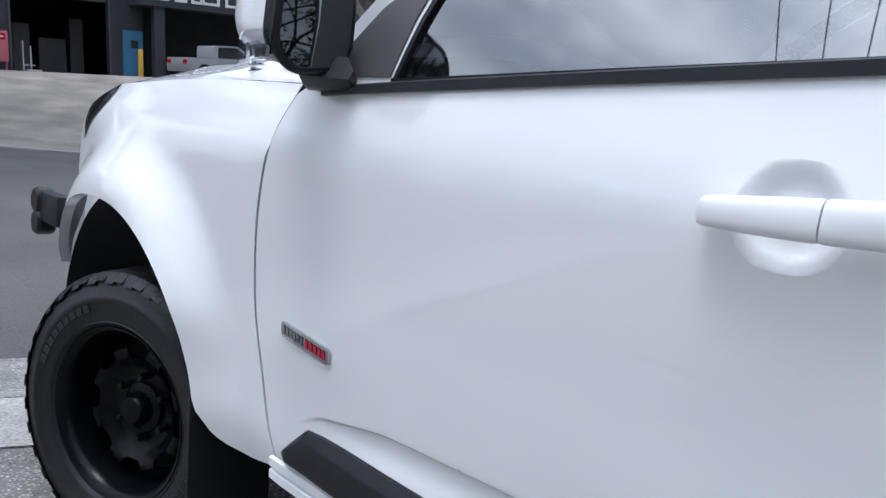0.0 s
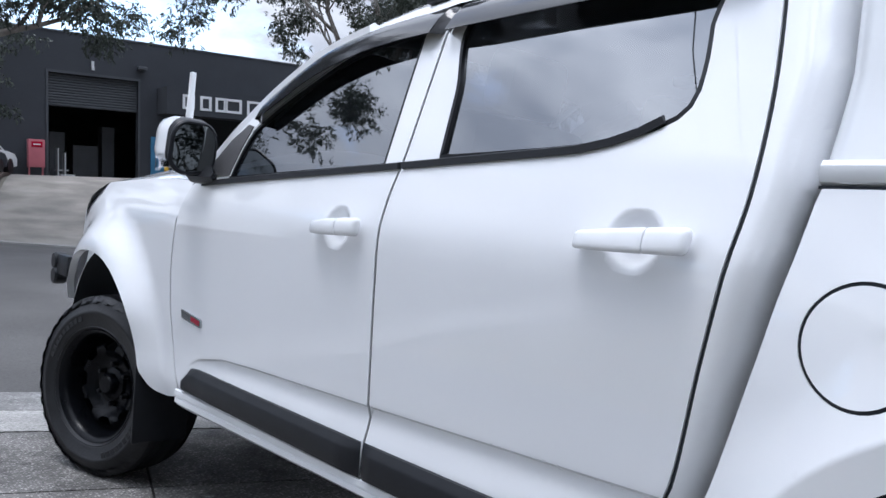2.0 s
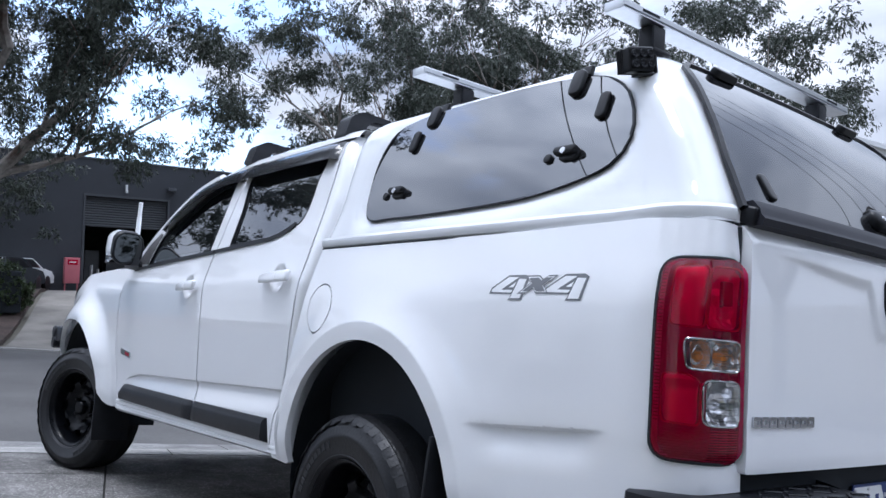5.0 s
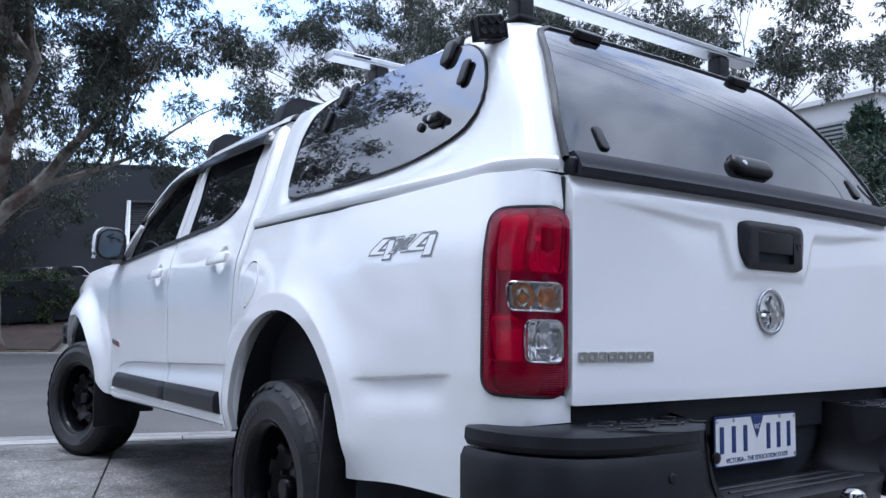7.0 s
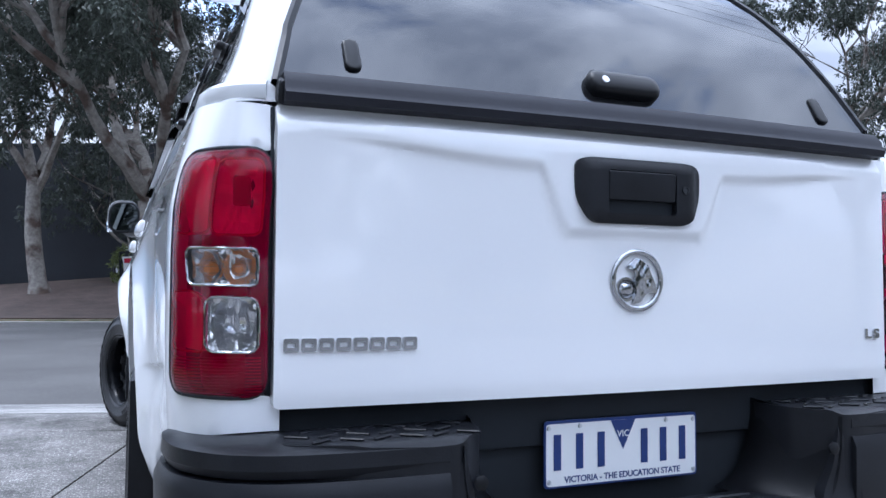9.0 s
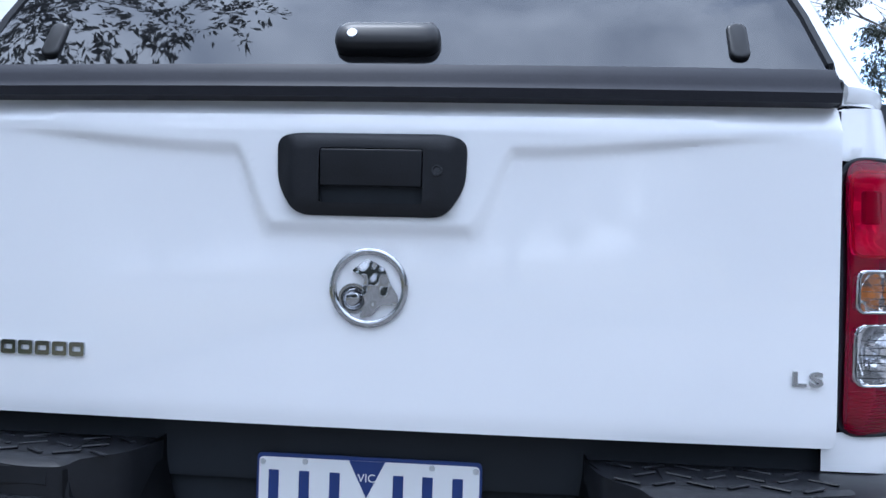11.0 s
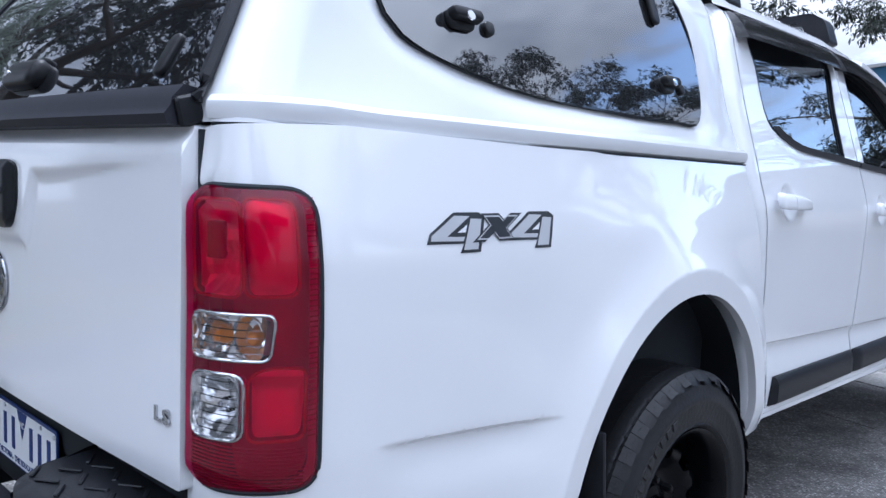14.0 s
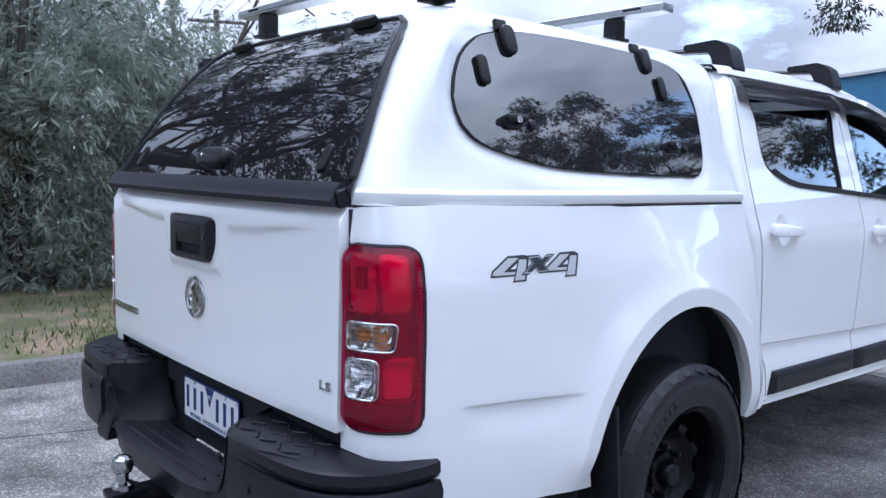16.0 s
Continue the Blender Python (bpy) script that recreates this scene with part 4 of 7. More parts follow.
mid_seam = [(1.512, 0.500), (1.502, 0.61), (1.497, 0.776), (1.498, 1.005), (1.499, 1.140), (1.494, 1.235), (1.484, 1.285), (1.481, 1.32), (1.484, 1.45), (1.492, 1.725)]
front_seam = [(2.660, 0.483), (2.700, 0.580), (2.745, 0.741), (2.760, 0.866), (2.755, 1.000), (2.725, 1.130), (2.665, 1.243)]
a_pillar = [(2.600, 1.262), (2.490, 1.385), (2.300, 1.535), (2.090, 1.645), (1.870, 1.705), (1.680, 1.728), (1.497, 1.735)]
front_glass = [(2.402, 1.250), (2.398, 1.264), (2.378, 1.360), (2.352, 1.420), (2.330, 1.438), (2.230, 1.495), (2.100, 1.556), (1.920, 1.630), (1.750, 1.662), (1.600, 1.672), (1.580, 1.665), (1.566, 1.480), (1.553, 1.312), (1.552, 1.297), (1.566, 1.292), (1.980, 1.271), (2.385, 1.250)]
rear_glass = [(1.335, 1.313), (1.350, 1.314), (1.353, 1.330), (1.375, 1.480), (1.407, 1.680), (1.080, 1.690), (0.732, 1.682), (0.711, 1.560), (0.700, 1.470), (0.709, 1.402), (0.768, 1.362), (0.918, 1.332), (1.130, 1.320)]
gap = 0.0045


def shift(points, dy):
    return [(p[0] + dy, p[1]) for p in points]


CREASE = [(y, crease_z(y) + d) for d in (0.014, 0.0045, 0.002, -0.0005, -0.003, -0.0055, -0.008, -0.014, -0.028, -0.05) for y in np.arange(0.6, 2.66, 0.012)]


ARCHLINE = [(RA[0] + (RR + d) * math.cos(a), RA[1] + (RR + d) * math.sin(a)) for d in (0.090, 0.074, 0.063, 0.058, 0.053, 0.044, 0.026) for a in np.linspace(radians(8), radians(172), 110)]


def side_panel(name, outline, holes, xf, side, parent, label, mat=PAINT, grid=0.03, depth=0.018, out=0.0, guide=()):
    bm = sheet(outline, holes, lambda u, v: Vector((side * (xf(u, v) + out), u, v)), grid, depth, (-side, 0, 0), guide)
    return part(name, bm, mat, parent, label)


def window_sides(poly):
    return spline(poly, 0.025, True)


def dish_edge(y0, z0):
    """Outline of the finger recess behind a handle."""
    return [Vector((y0 + 0.125 + 0.062 * math.copysign(abs(math.cos(a)) ** 0.8, math.cos(a)), z0 + 0.060 * math.copysign(abs(math.sin(a)) ** 0.8, math.sin(a)))) for a in np.linspace(0, 2 * math.pi, 33)[:-1]]


def handle(parent, y0, side, keyhole, z0, k=1.0):
    """A pull handle over a dished recess; y0 is its rear end."""
    def at(u, v, d):
        return Vector((side * (door_x(u, v) + d), u, v))
    part("handle_recess", sheet(dish_edge(y0, z0), [], lambda u, v: at(u, v, -0.017 * smooth(1.0, 0.5, math.hypot((u - y0 - 0.125) / 0.062, (v - z0) / 0.06))), 0.008, 0), PAINT, parent, "dished white recess")
    def grip(u0, u1, name, label):
        """A stretch of the bowed grip, lofted from rounded sections."""
        bm = bmesh.new()
        rings = []
        for u in np.linspace(u0, u1, 28):
            end = min(u - u0, u1 - u)
            t = u / (0.24 * k)
            tip = (1 - (1 - min(1.0, end / 0.012)) ** 2) ** 0.5 if u > 0.2 * k or u < 0.03 else (0.90 + 0.10 * min(1.0, end / 0.003))
            high = (0.0235 - 0.0070 * t ** 2) * (0.45 + 0.55 * tip)
            out = 0.020 + 0.022 * max(0.0, 1 - ((t - 0.45) / 0.62) ** 2) ** 0.7
            ring = []
            for a in np.linspace(0, 2 * math.pi, 25)[:-1]:
                ca, sa = math.cos(a), math.sin(a)
                ring.append(bm.verts.new(at(y0 + u, z0 + 0.006 - 0.012 * t + high * math.copysign(abs(sa) ** 0.62, sa), out - 0.012 + 0.012 * (0.4 + 0.6 * tip) * math.copysign(abs(ca) ** 0.62, ca))))
            rings.append(ring)
        for a, b in zip(rings, rings[1:]):
            for q in range(24):
                bm.faces.new((a[q], a[(q + 1) % 24], b[(q + 1) % 24], b[q]))
        bm.faces.new(rings[0])
        bm.faces.new(rings[-1])
        bmesh.ops.recalc_face_normals(bm, faces=bm.faces)
        part(name, bm, PAINT, parent, label)
    grip(0.0785, 0.24 * k, "handle", "white pull handle")
    grip(0.0, 0.0765, "handle_cap", "white handle cap")
    if keyhole:
        part("lock", lathe([(0, 0), (0.009, 0), (0.009, 0.003), (0, 0.003)], 16, Matrix.Translation(at(y0 + 0.03, z0 + 0.004, 0.0335)) @ pose(0, 0, 0, 0, 90 * side, 0)), CHROME, parent, "chrome lock barrel")


def belt_strip(points, side, parent):
    pts = [Vector((side * (door_x(q[0], q[1]) + 0.004), q[0], q[1])) for q in spline(points, 0.04)]
    return part("belt_moulding", sweep(pts, [(-0.006, -0.009), (0.006, -0.009), (0.007, 0.006), (-0.006, 0.010)]), GREYPL, parent, "black weather strip")


def door_seal(points, side, parent):
    """A black strip, set like a rubber seal, giving the door gap's shade as colour."""
    pts = [Vector((side * (door_x(q[0], q[1]) - 0.0088), q[0], q[1])) for q in spline(points, 0.03)]
    return part("door_seal", tube(pts, 0.0062, 6), DARK, parent, "black seal strip that darkens the door gap")


def moulding(y0, y1, zs0, zs1, side, parent, front_cut):
    """The black protector along the foot of a door, with a bevelled top."""
    n = 24
    rows = [(0.0, 0.0), (0.006, 0.016), (0.020, 0.021), (0.070, 0.020), (0.078, 0.018), (0.096, 0.007), (0.098, 0.0)]
    bm = bmesh.new()
    rings = []
    for i in range(n + 1):
        t = i / n
        y = y0 + (y1 - y0) * t
        zb = zs0 + (zs1 - zs0) * t
        cut = front_cut * smooth(y1 - 0.12, y1, y) ** 1.5
        ring = []
        for h, d in rows:
            hh = h * (0.93 - 0.83 * cut)
            yy = y + ((0.022 if y0 < 1 else 0.004) if i == 0 else 0.0) * (h / 0.098)
            ring.append(bm.verts.new((side * (door_x(yy, zb + hh) + d * (1 if 0 < i < n else 0.0) + 0.001), yy, zb + hh)))
        rings.append(ring)
    for a, b in zip(rings, rings[1:]):
        for k in range(len(rows) - 1):
            bm.faces.new((a[k], a[k + 1], b[k + 1], b[k]))
    bmesh.ops.recalc_face_normals(bm, faces=bm.faces)
    return part("door_moulding", bm, BLACK, parent, "matt black door moulding")


SAIL = material("grey_grained_plastic", (0.075, 0.073, 0.075), 0.5, vary=0.08, fine=0.1, fine_scale=400, bump=0.1)


def build_side(side):
    # front door
    outline = spline(front_seam, 0.03)[:-1] + spline(a_pillar, 0.03)[:-1] + [Vector((q[0] + gap, q[1])) for q in reversed(spline(mid_seam, 0.03))] + straight([(1.53, 0.497), (2.64, 0.480)], 0.03)[1:-1]
    fd = side_panel("front_door", outline, [window_sides(front_glass), dish_edge(1.562, 1.130)], door_x, side, truck, "white front door with a tinted window", guide=CREASE)
    side_panel("window_glass", window_sides(front_glass), [], door_x, side, fd, "tinted side window", CABGLASS, 0.08, 0.0, -0.010)
    frame = [Vector((side * (door_x(q[0], q[1]) - 0.006), q[0], q[1])) for q in window_sides(front_glass)]
    frame.append(frame[0])
    part("window_seal", sweep(frame, [(-0.010, -0.005), (0.006, -0.005), (0.006, 0.005), (-0.010, 0.005)], (1, 0, 0), False), BLACK, fd, "black rubber window seal")
    belt_strip([(2.585, 1.232), (2.42, 1.243), (2.0, 1.268), (1.487, 1.296)], side, fd)
    handle(fd, 1.562, side, side > 0, 1.130, 0.91)
    moulding(1.508, 2.640, 0.514, 0.500, side, fd, 1.0)
    door_seal(shift(front_seam, gap), side, fd)
    door_seal(mid_seam, side, fd)
    # mirror sail between the window and the pillar
    sail = [(2.600, 1.262), (2.485, 1.385), (2.400, 1.440), (2.362, 1.432), (2.386, 1.360), (2.404, 1.262)]
    side_panel("mirror_sail", straight(sail + [sail[0]], 0.03)[:-1], [], door_x, side, fd, "grey triangular mirror mount", SAIL, 0.04, 0.006, 0.004)
    # rear door
    outline = [Vector((q[0] - gap, q[1])) for q in spline(mid_seam, 0.03)][:-1] + straight([(1.487, 1.738), (1.1, 1.745), (0.632, 1.735)], 0.03)[:-1] + list(reversed(spline(rear_seam, 0.03))) + straight([(0.73, 0.500), (1.50, 0.497)], 0.03)[1:-1]
    rd = side_panel("rear_door", outline, [window_sides(rear_glass), dish_edge(0.632, 1.160)], door_x, side, truck, "white rear door with a tinted window", guide=CREASE)
    side_panel("window_glass", window_sides(rear_glass), [], door_x, side, rd, "tinted side window", CABGLASS, 0.08, 0.0, -0.010)
    frame = [Vector((side * (door_x(q[0], q[1]) - 0.006), q[0], q[1])) for q in window_sides(rear_glass)]
    frame.append(frame[0])
    part("window_seal", sweep(frame, [(-0.010, -0.005), (0.006, -0.005), (0.006, 0.005), (-0.010, 0.005)], (1, 0, 0), False), BLACK, rd, "black rubber window seal")
    belt_strip([(1.474, 1.297), (1.15, 1.316), (0.93, 1.330), (0.860, 1.343), (0.800, 1.361), (0.756, 1.382)], side, rd)
    handle(rd, 0.632, side, False, 1.160)
    moulding(0.728, 1.503, 0.529, 0.515, side, rd, 0.0)
    door_seal(shift(rear_seam, -gap), side, rd)
    # strip of the cab behind the door
    edge = [(q[0] - 2 * gap, q[1]) for q in spline(rear_seam, 0.03)]
    back = [(gap_y(z) + 0.003, z) for z in np.arange(0.47, 1.745, 0.03)]
    outline = straight([(0.70, 0.480), edge[0]], 0.03)[:-1] + edge + [(0.60, 1.748)] + list(reversed(back)) + [(0.66, 0.472)]
    side_panel("cab_quarter", outline, [], cabside_x, side, truck, "white rear corner of the cab", depth=0.10, grid=0.016, guide=[(gap_y(z) + d, z) for z in np.arange(0.50, 1.73, 0.02) for d in (0.060, 0.053, 0.046, 0.039, 0.032, 0.026, 0.020, 0.015, 0.011, 0.007)])
    # sill
    n, rows = 40, [(1.0, 0.0), (0.95, 0.008), (0.70, 0.008), (0.64, 0.000), (0.58, 0.000), (0.52, 0.005), (0.28, 0.005), (0.20, -0.002), (0.10, -0.008), (0.0, -0.035), (0.0, -0.12)]
    bm = bmesh.new()
    rings = []
    for i in range(n + 1):
        y = 0.632 + (2.668 - 0.632) * i / n
        zt, zb = 0.527 - (y - 0.63) * 0.0170, 0.484 - (y - 0.63) * 0.030 + 0.03 * smooth(2.6, 2.9, y)
        zb = min(zb, zt - 0.035)
        rings.append([bm.verts.new((side * (0.842 + d), y, zb + (zt - zb) * t)) for t, d in rows])
    for a, b in zip(rings, rings[1:]):
        for k in range(len(rows) - 1):
            bm.faces.new((a[k], a[k + 1], b[k + 1], b[k]))
    bmesh.ops.recalc_face_normals(bm, faces=bm.faces)
    part("sill", bm, PAINT, truck, "white ribbed sill")
    # front fender
    arch = spline([(2.905, 0.458), (2.945, 0.498), (2.972, 0.590), (3.000, 0.690), (3.062, 0.775), (3.172, 0.856), (3.315, 0.908), (3.480, 0.922), (3.620, 0.905), (3.750, 0.855), (3.830, 0.785), (3.875, 0.705), (3.885, 0.665)], 0.03)
    seam = [(q[0] + 2 * gap, q[1]) for q in spline(front_seam, 0.03)]
    outline = straight([(2.672, 0.462), seam[0]], 0.03)[:-1] + seam[:-1] + spline([(2.675, 1.245), (2.88, 1.248), (3.20, 1.246), (3.64, 1.222)], 0.03)[:-1] \
        + spline([(3.64, 1.222), (3.80, 1.165), (3.91, 1.060), (3.955, 0.920), (3.945, 0.800), (3.915, 0.665)], 0.03)[:-1] + [Vector((3.915, 0.665))] + [Vector(q) for q in reversed(arch)] + spline([(2.905, 0.458), (2.865, 0.440), (2.790, 0.438), (2.69, 0.458)], 0.02)[1:]
    side_panel("front_fender", outline, [], fender_x, side, truck, "white front fender with a flared wheel arch", depth=0.03)
    # bed side with the fuel flap
    arch = [(RA[0] + RR * math.cos(a), RA[1] + RR * math.sin(a)) for a in np.linspace(radians(2), radians(175), 40)]
    front = [(gap_y(z) - 0.027, z) for z in np.arange(0.49, 1.262, 0.03)]
    outline = [Vector(q) for q in front] + straight([(0.446, 1.262), (-0.5, 1.264), (-0.98, 1.272), (U_END, 1.262)], 0.03)[:-1]
    notch = rounded([(U_END, 1.256), (U_END, 1.180), (-1.040, 1.178), (-1.036, 0.766), (U_END, 0.759), (U_END, 0.702)], 0.034)[6:-6]
    outline += straight([(U_END, 1.255)] + [tuple(q) for q in notch] + [(U_END, 0.700)], 0.03)[:-1] + spline([(U_END, 0.700), (-1.12, 0.694), (-1.06, 0.672), (-1.03, 0.62), (-1.02, 0.515)], 0.03)[:-1]
    outline += spline([(-1.02, 0.512), (-0.66, 0.496), (-0.40, 0.468), (-0.366, 0.475)], 0.03)[:-1]
    outline += [Vector(q) for q in reversed(arch)] + [Vector((0.52, 0.488))]
    flap = [(0.352 + 0.081 * math.cos(a), 1.044 + 0.083 * math.sin(a)) for a in np.linspace(0, 2 * math.pi, 41)[:-1]]
    hole = [Vector((0.352 + 0.0868 * math.cos(a), 1.044 + 0.0888 * math.sin(a))) for a in np.linspace(0, 2 * math.pi, 41)[:-1]]
    holes = [hole] if side < 0 else []
    bm = sheet(outline, holes, lambda u, v: bed_point(u, v, side), 0.022, 0.022, (-side, 0.0, 0), [(u, 0.766 - 0.087 * (u + 0.57) + d) for u in np.arange(-1.02, -0.46, 0.014) for d in (0.014, 0.005, 0.002, -0.001, -0.004, -0.008, -0.013, -0.03, -0.06)] + ARCHLINE)
    bed = part("bed_side", bm, PAINT, truck, "white bed side with a flared wheel arch")
    if side < 0:
        part("fuel_flap", sheet(flap, [], lambda u, v: bed_point(u, v, side, 0.0005), 0.03, 0.008, (-side, 0, 0)), PAINT, bed, "round white fuel flap")
        # black ring laid in the gap so that its shade is in the colour
        ring = [bed_point(0.352 + 0.0842 * math.cos(a), 1.044 + 0.0862 * math.sin(a), side, -0.0075) for a in np.linspace(0, 2 * math.pi, 41)]
        part("flap_seal", tube(ring, 0.0055, 6, False), DARK, bed, "black ring that darkens the flap gap")
    # inner wheel arches
    for c, r, y_in in ((RA, RR, 0.50), (FA, FR, 0.50)):
        bm = bmesh.new()
        a0, a1 = (radians(-14), radians(194)) if c is RA else (radians(10), radians(200))
        prof = [(x, r + k) for x, k in ((0.862, 0.012), (0.80, 0.03), (y_in, 0.04))]
        rings = [[bm.verts.new((side * x, c[0] + q * math.cos(a), c[1] + q * math.sin(a))) for x, q in prof] for a in np.linspace(a0, a1, 28)]
        for p, q in zip(rings, rings[1:]):
            for k in range(2):
                bm.faces.new((p[k], p[k + 1], q[k + 1], q[k]))
        part("wheel_arch_liner", bm, DARK, truck, "black wheel arch liner")
    return fd, rd, bed


fd_l, rd_l, bed_l = build_side(-1)
fd_r, rd_r, bed_r = build_side(1)

# roof, windscreen, bonnet
roof_rows = [(0.545, 1.752, 0.085), (0.70, 1.775, 0.082), (1.00, 1.790, 0.08), (1.40, 1.792, 0.08), (1.75, 1.780, 0.078), (1.95, 1.755, 0.07), (2.10, 1.712, 0.055)]


def roof_z(x, y):
    t = np.interp(y, [r[0] for r in roof_rows], [r[1] for r in roof_rows])
    return t + 0.062 * (1 - (abs(x) / 0.62) ** 2.2)


bm = bmesh.new()
ys = list(np.linspace(0.545, 2.12, 34))
rings = []
for y in ys:
    e = 0.668 - 0.02 * smooth(1.8, 2.12, y)
    zr = float(np.interp(y, [0.5, 0.63, 1.5, 1.9, 2.12], [1.735, 1.742, 1.742, 1.712, 1.652]))
    ring = [bm.verts.new((-e, y, zr - 0.004)), bm.verts.new((-e + 0.008, y, zr + 0.012)), bm.verts.new((-e + 0.028, y, zr + 0.030))]
    for x in np.linspace(-0.60, 0.60, 25):
        z = roof_z(x, y)
        ring.append(bm.verts.new((x, y, max(z, zr + 0.034))))
    ring += [bm.verts.new((e - 0.028, y, zr + 0.030)), bm.verts.new((e - 0.008, y, zr + 0.012)), bm.verts.new((e, y, zr - 0.004))]
    rings.append(ring)
for a, b in zip(rings, rings[1:]):
    for k in range(len(a) - 1):
        bm.faces.new((a[k], a[k + 1], b[k + 1], b[k]))
bmesh.ops.recalc_face_normals(bm, faces=bm.faces)
part("roof", bm, PAINT, truck, "white cab roof")

bm = bmesh.new()                                       # windscreen between the pillars
rings = []
for t in np.linspace(0, 1, 9):
    y, z = 2.12 + 0.62 * t, 1.72 - 0.46 * t + 0.05 * math.sin(math.pi * t)
    e = 0.600 + 0.12 * t
    rings.append([bm.verts.new((x * e, y + 0.14 * (1 - x * x), z + 0.012 * (1 - x * x))) for x in np.linspace(-1, 1, 17)])
for a, b in zip(rings, rings[1:]):
    for k in range(16):
        bm.faces.new((a[k], a[k + 1], b[k + 1], b[k]))
part("windscreen", bm, CABGLASS, truck, "tinted windscreen")
for side in (-1, 1):
    pts = [Vector((side * (door_x(q[0], q[1]) - 0.035), q[0] + 0.015, q[1] + 0.004)) for q in spline(a_pillar[:5], 0.06)]
    part("windscreen_pillar", sweep(pts, [(-0.035, -0.03), (0.035, -0.03), (0.035, 0.02), (0.01, 0.035), (-0.035, 0.02)]), PAINT, truck, "white windscreen pillar")


def bonnet_z(x, y):
    edge = float(np.interp(y, [2.70, 2.90, 3.20, 3.64, 3.90, 4.12], [1.248, 1.250, 1.248, 1.224, 1.155, 1.020]))
    half = 0.775 - 0.05 * smooth(3.5, 4.1, y)
    t = min(1.0, abs(x) / half)
    return edge + 0.115 * (1 - t ** 2.6) * smooth(4.26, 3.6, y) + 0.012 * smooth(0.62, 0.55, abs(x)) * smooth(3.9, 3.6, y)


bm = bmesh.new()
rings = []
for y in np.linspace(2.705, 4.14, 44):
    half = fender_x(min(y, 3.64), float(np.interp(y, [2.70, 2.90, 3.20, 3.64], [1.245, 1.248, 1.246, 1.222]))) - 0.006 - 0.10 * smooth(3.64, 4.14, y)
    rings.append([bm.verts.new((x * half, y + 0.05 * (1 - x * x) * smooth(3.7, 4.1, y), bonnet_z(x * 0.775, y))) for x in np.sin(np.linspace(-math.pi / 2, math.pi / 2, 31))])
for a, b in zip(rings, rings[1:]):
    for j in range(30):
        bm.faces.new((a[j], a[j + 1], b[j + 1], b[j]))
bmesh.ops.recalc_face_normals(bm, faces=bm.faces)
part("bonnet", bm, PAINT, truck, "white bonnet")
part("scuttle", block((1.40, 0.22, 0.05), pose(0, 2.74, 1.235), 0.015), BLACK, truck, "black plastic scuttle")

# nose
part("grille", block((1.05, 0.06, 0.36), pose(0, 4.14, 0.93, 12), 0.03), GLOSSBLACK, truck, "black grille")
nose = sweep([(-0.70, 3.93, 0.80), (-0.70, 4.06, 0.80), (-0.65, 4.17, 0.80), (-0.4, 4.23, 0.80), (0, 4.24, 0.80), (0.4, 4.23, 0.80), (0.65, 4.17, 0.80), (0.70, 4.06, 0.80), (0.70, 3.93, 0.80)],
             [(-0.06, -0.12), (0.05, -0.12), (0.06, -0.02), (0.04, 0.12), (-0.06, 0.14)])
part("front_bumper", nose, PAINT, truck, "white front bumper")
for side in (-1, 1):
    rows = []
    bm = bmesh.new()
    for t in np.linspace(0, 1, 12):
        y = 3.64 + 0.46 * t
        zt = float(np.interp(y, [3.64, 3.78, 3.92, 4.10], [1.222, 1.185, 1.125, 1.020]))
        zb = float(np.interp(y, [3.64, 3.72, 3.85, 4.10], [1.216, 1.150, 1.060, 0.930]))
        ring = []
        for j in np.linspace(0, 1, 7):
            z = zb + (zt - zb) * j
            ring.append(bm.verts.new((side * (fender_x(y, z) + 0.004 - 0.35 * max(0, y - 3.86)), y, z)))
        rows.append(ring)
    for a, b in zip(rows, rows[1:]):
        for j in range(6):
            bm.faces.new((a[j], a[j + 1], b[j + 1], b[j]))
    bmesh.ops.recalc_face_normals(bm, faces=bm.faces)
    part("headlight", bm, TINTGLASS, truck, "swept-back dark headlight")

# tailgate
def gate_line(x):
    """Height of the pressed crease: nearly level, dipping round the handle."""
    return 1.190 - 0.126 * smooth(0.224, 0.150, abs(x)) + 0.018 * smooth(0.22, 0.66, abs(x))


def gate_point(x, z, out=0.0):
    y = -1.170 - 0.016 * (1 - (x / 0.73) ** 2) + 0.020 * smooth(1.225, 1.262, z) + 0.003 * smooth(0.76, 0.738, z)
    tilt = (gate_line(x + 0.004) - gate_line(x - 0.004)) / 0.008
    d = (z - gate_line(x)) / math.sqrt(1 + tilt * tilt)
    wide = 0.006 + 0.018 * smooth(0.62, 0.24, abs(x))
    y -= 0.010 * smooth(-wide, 0.003, d) * smooth(0.66, 0.44, abs(x)) * smooth(1.256, 1.232, z)
    return Vector((x, y - out, z))


outline = rounded([(-0.722, 0.738), (0.722, 0.738), (0.722, 1.264), (-0.722, 1.264)], 0.012)
dense = []
for i, q in enumerate(outline):
    dense += straight([q, outline[(i + 1) % len(outline)]], 0.03)[:-1]
gate = part("tailgate", sheet(dense, [], gate_point, 0.014, 0.03, (0, 1, 0), [(x, gate_line(x) + d) for x in np.arange(-0.660, 0.661, 0.0055) for d in (-0.046, -0.034, -0.026, -0.020, -0.014, -0.009, -0.004, 0.0, 0.004, 0.010)]), PAINT, truck, "white tailgate with a pressed crease")
# black strips stand in for the shade in the gaps beside the tailgate
for x in (-0.7258, 0.7258):
    part("tailgate_seal", block((0.0065, 0.05, 0.515), pose(x, -1.121, 1.0), 0.001), DARK, truck, "black strip darkening the gap beside the tailgate")
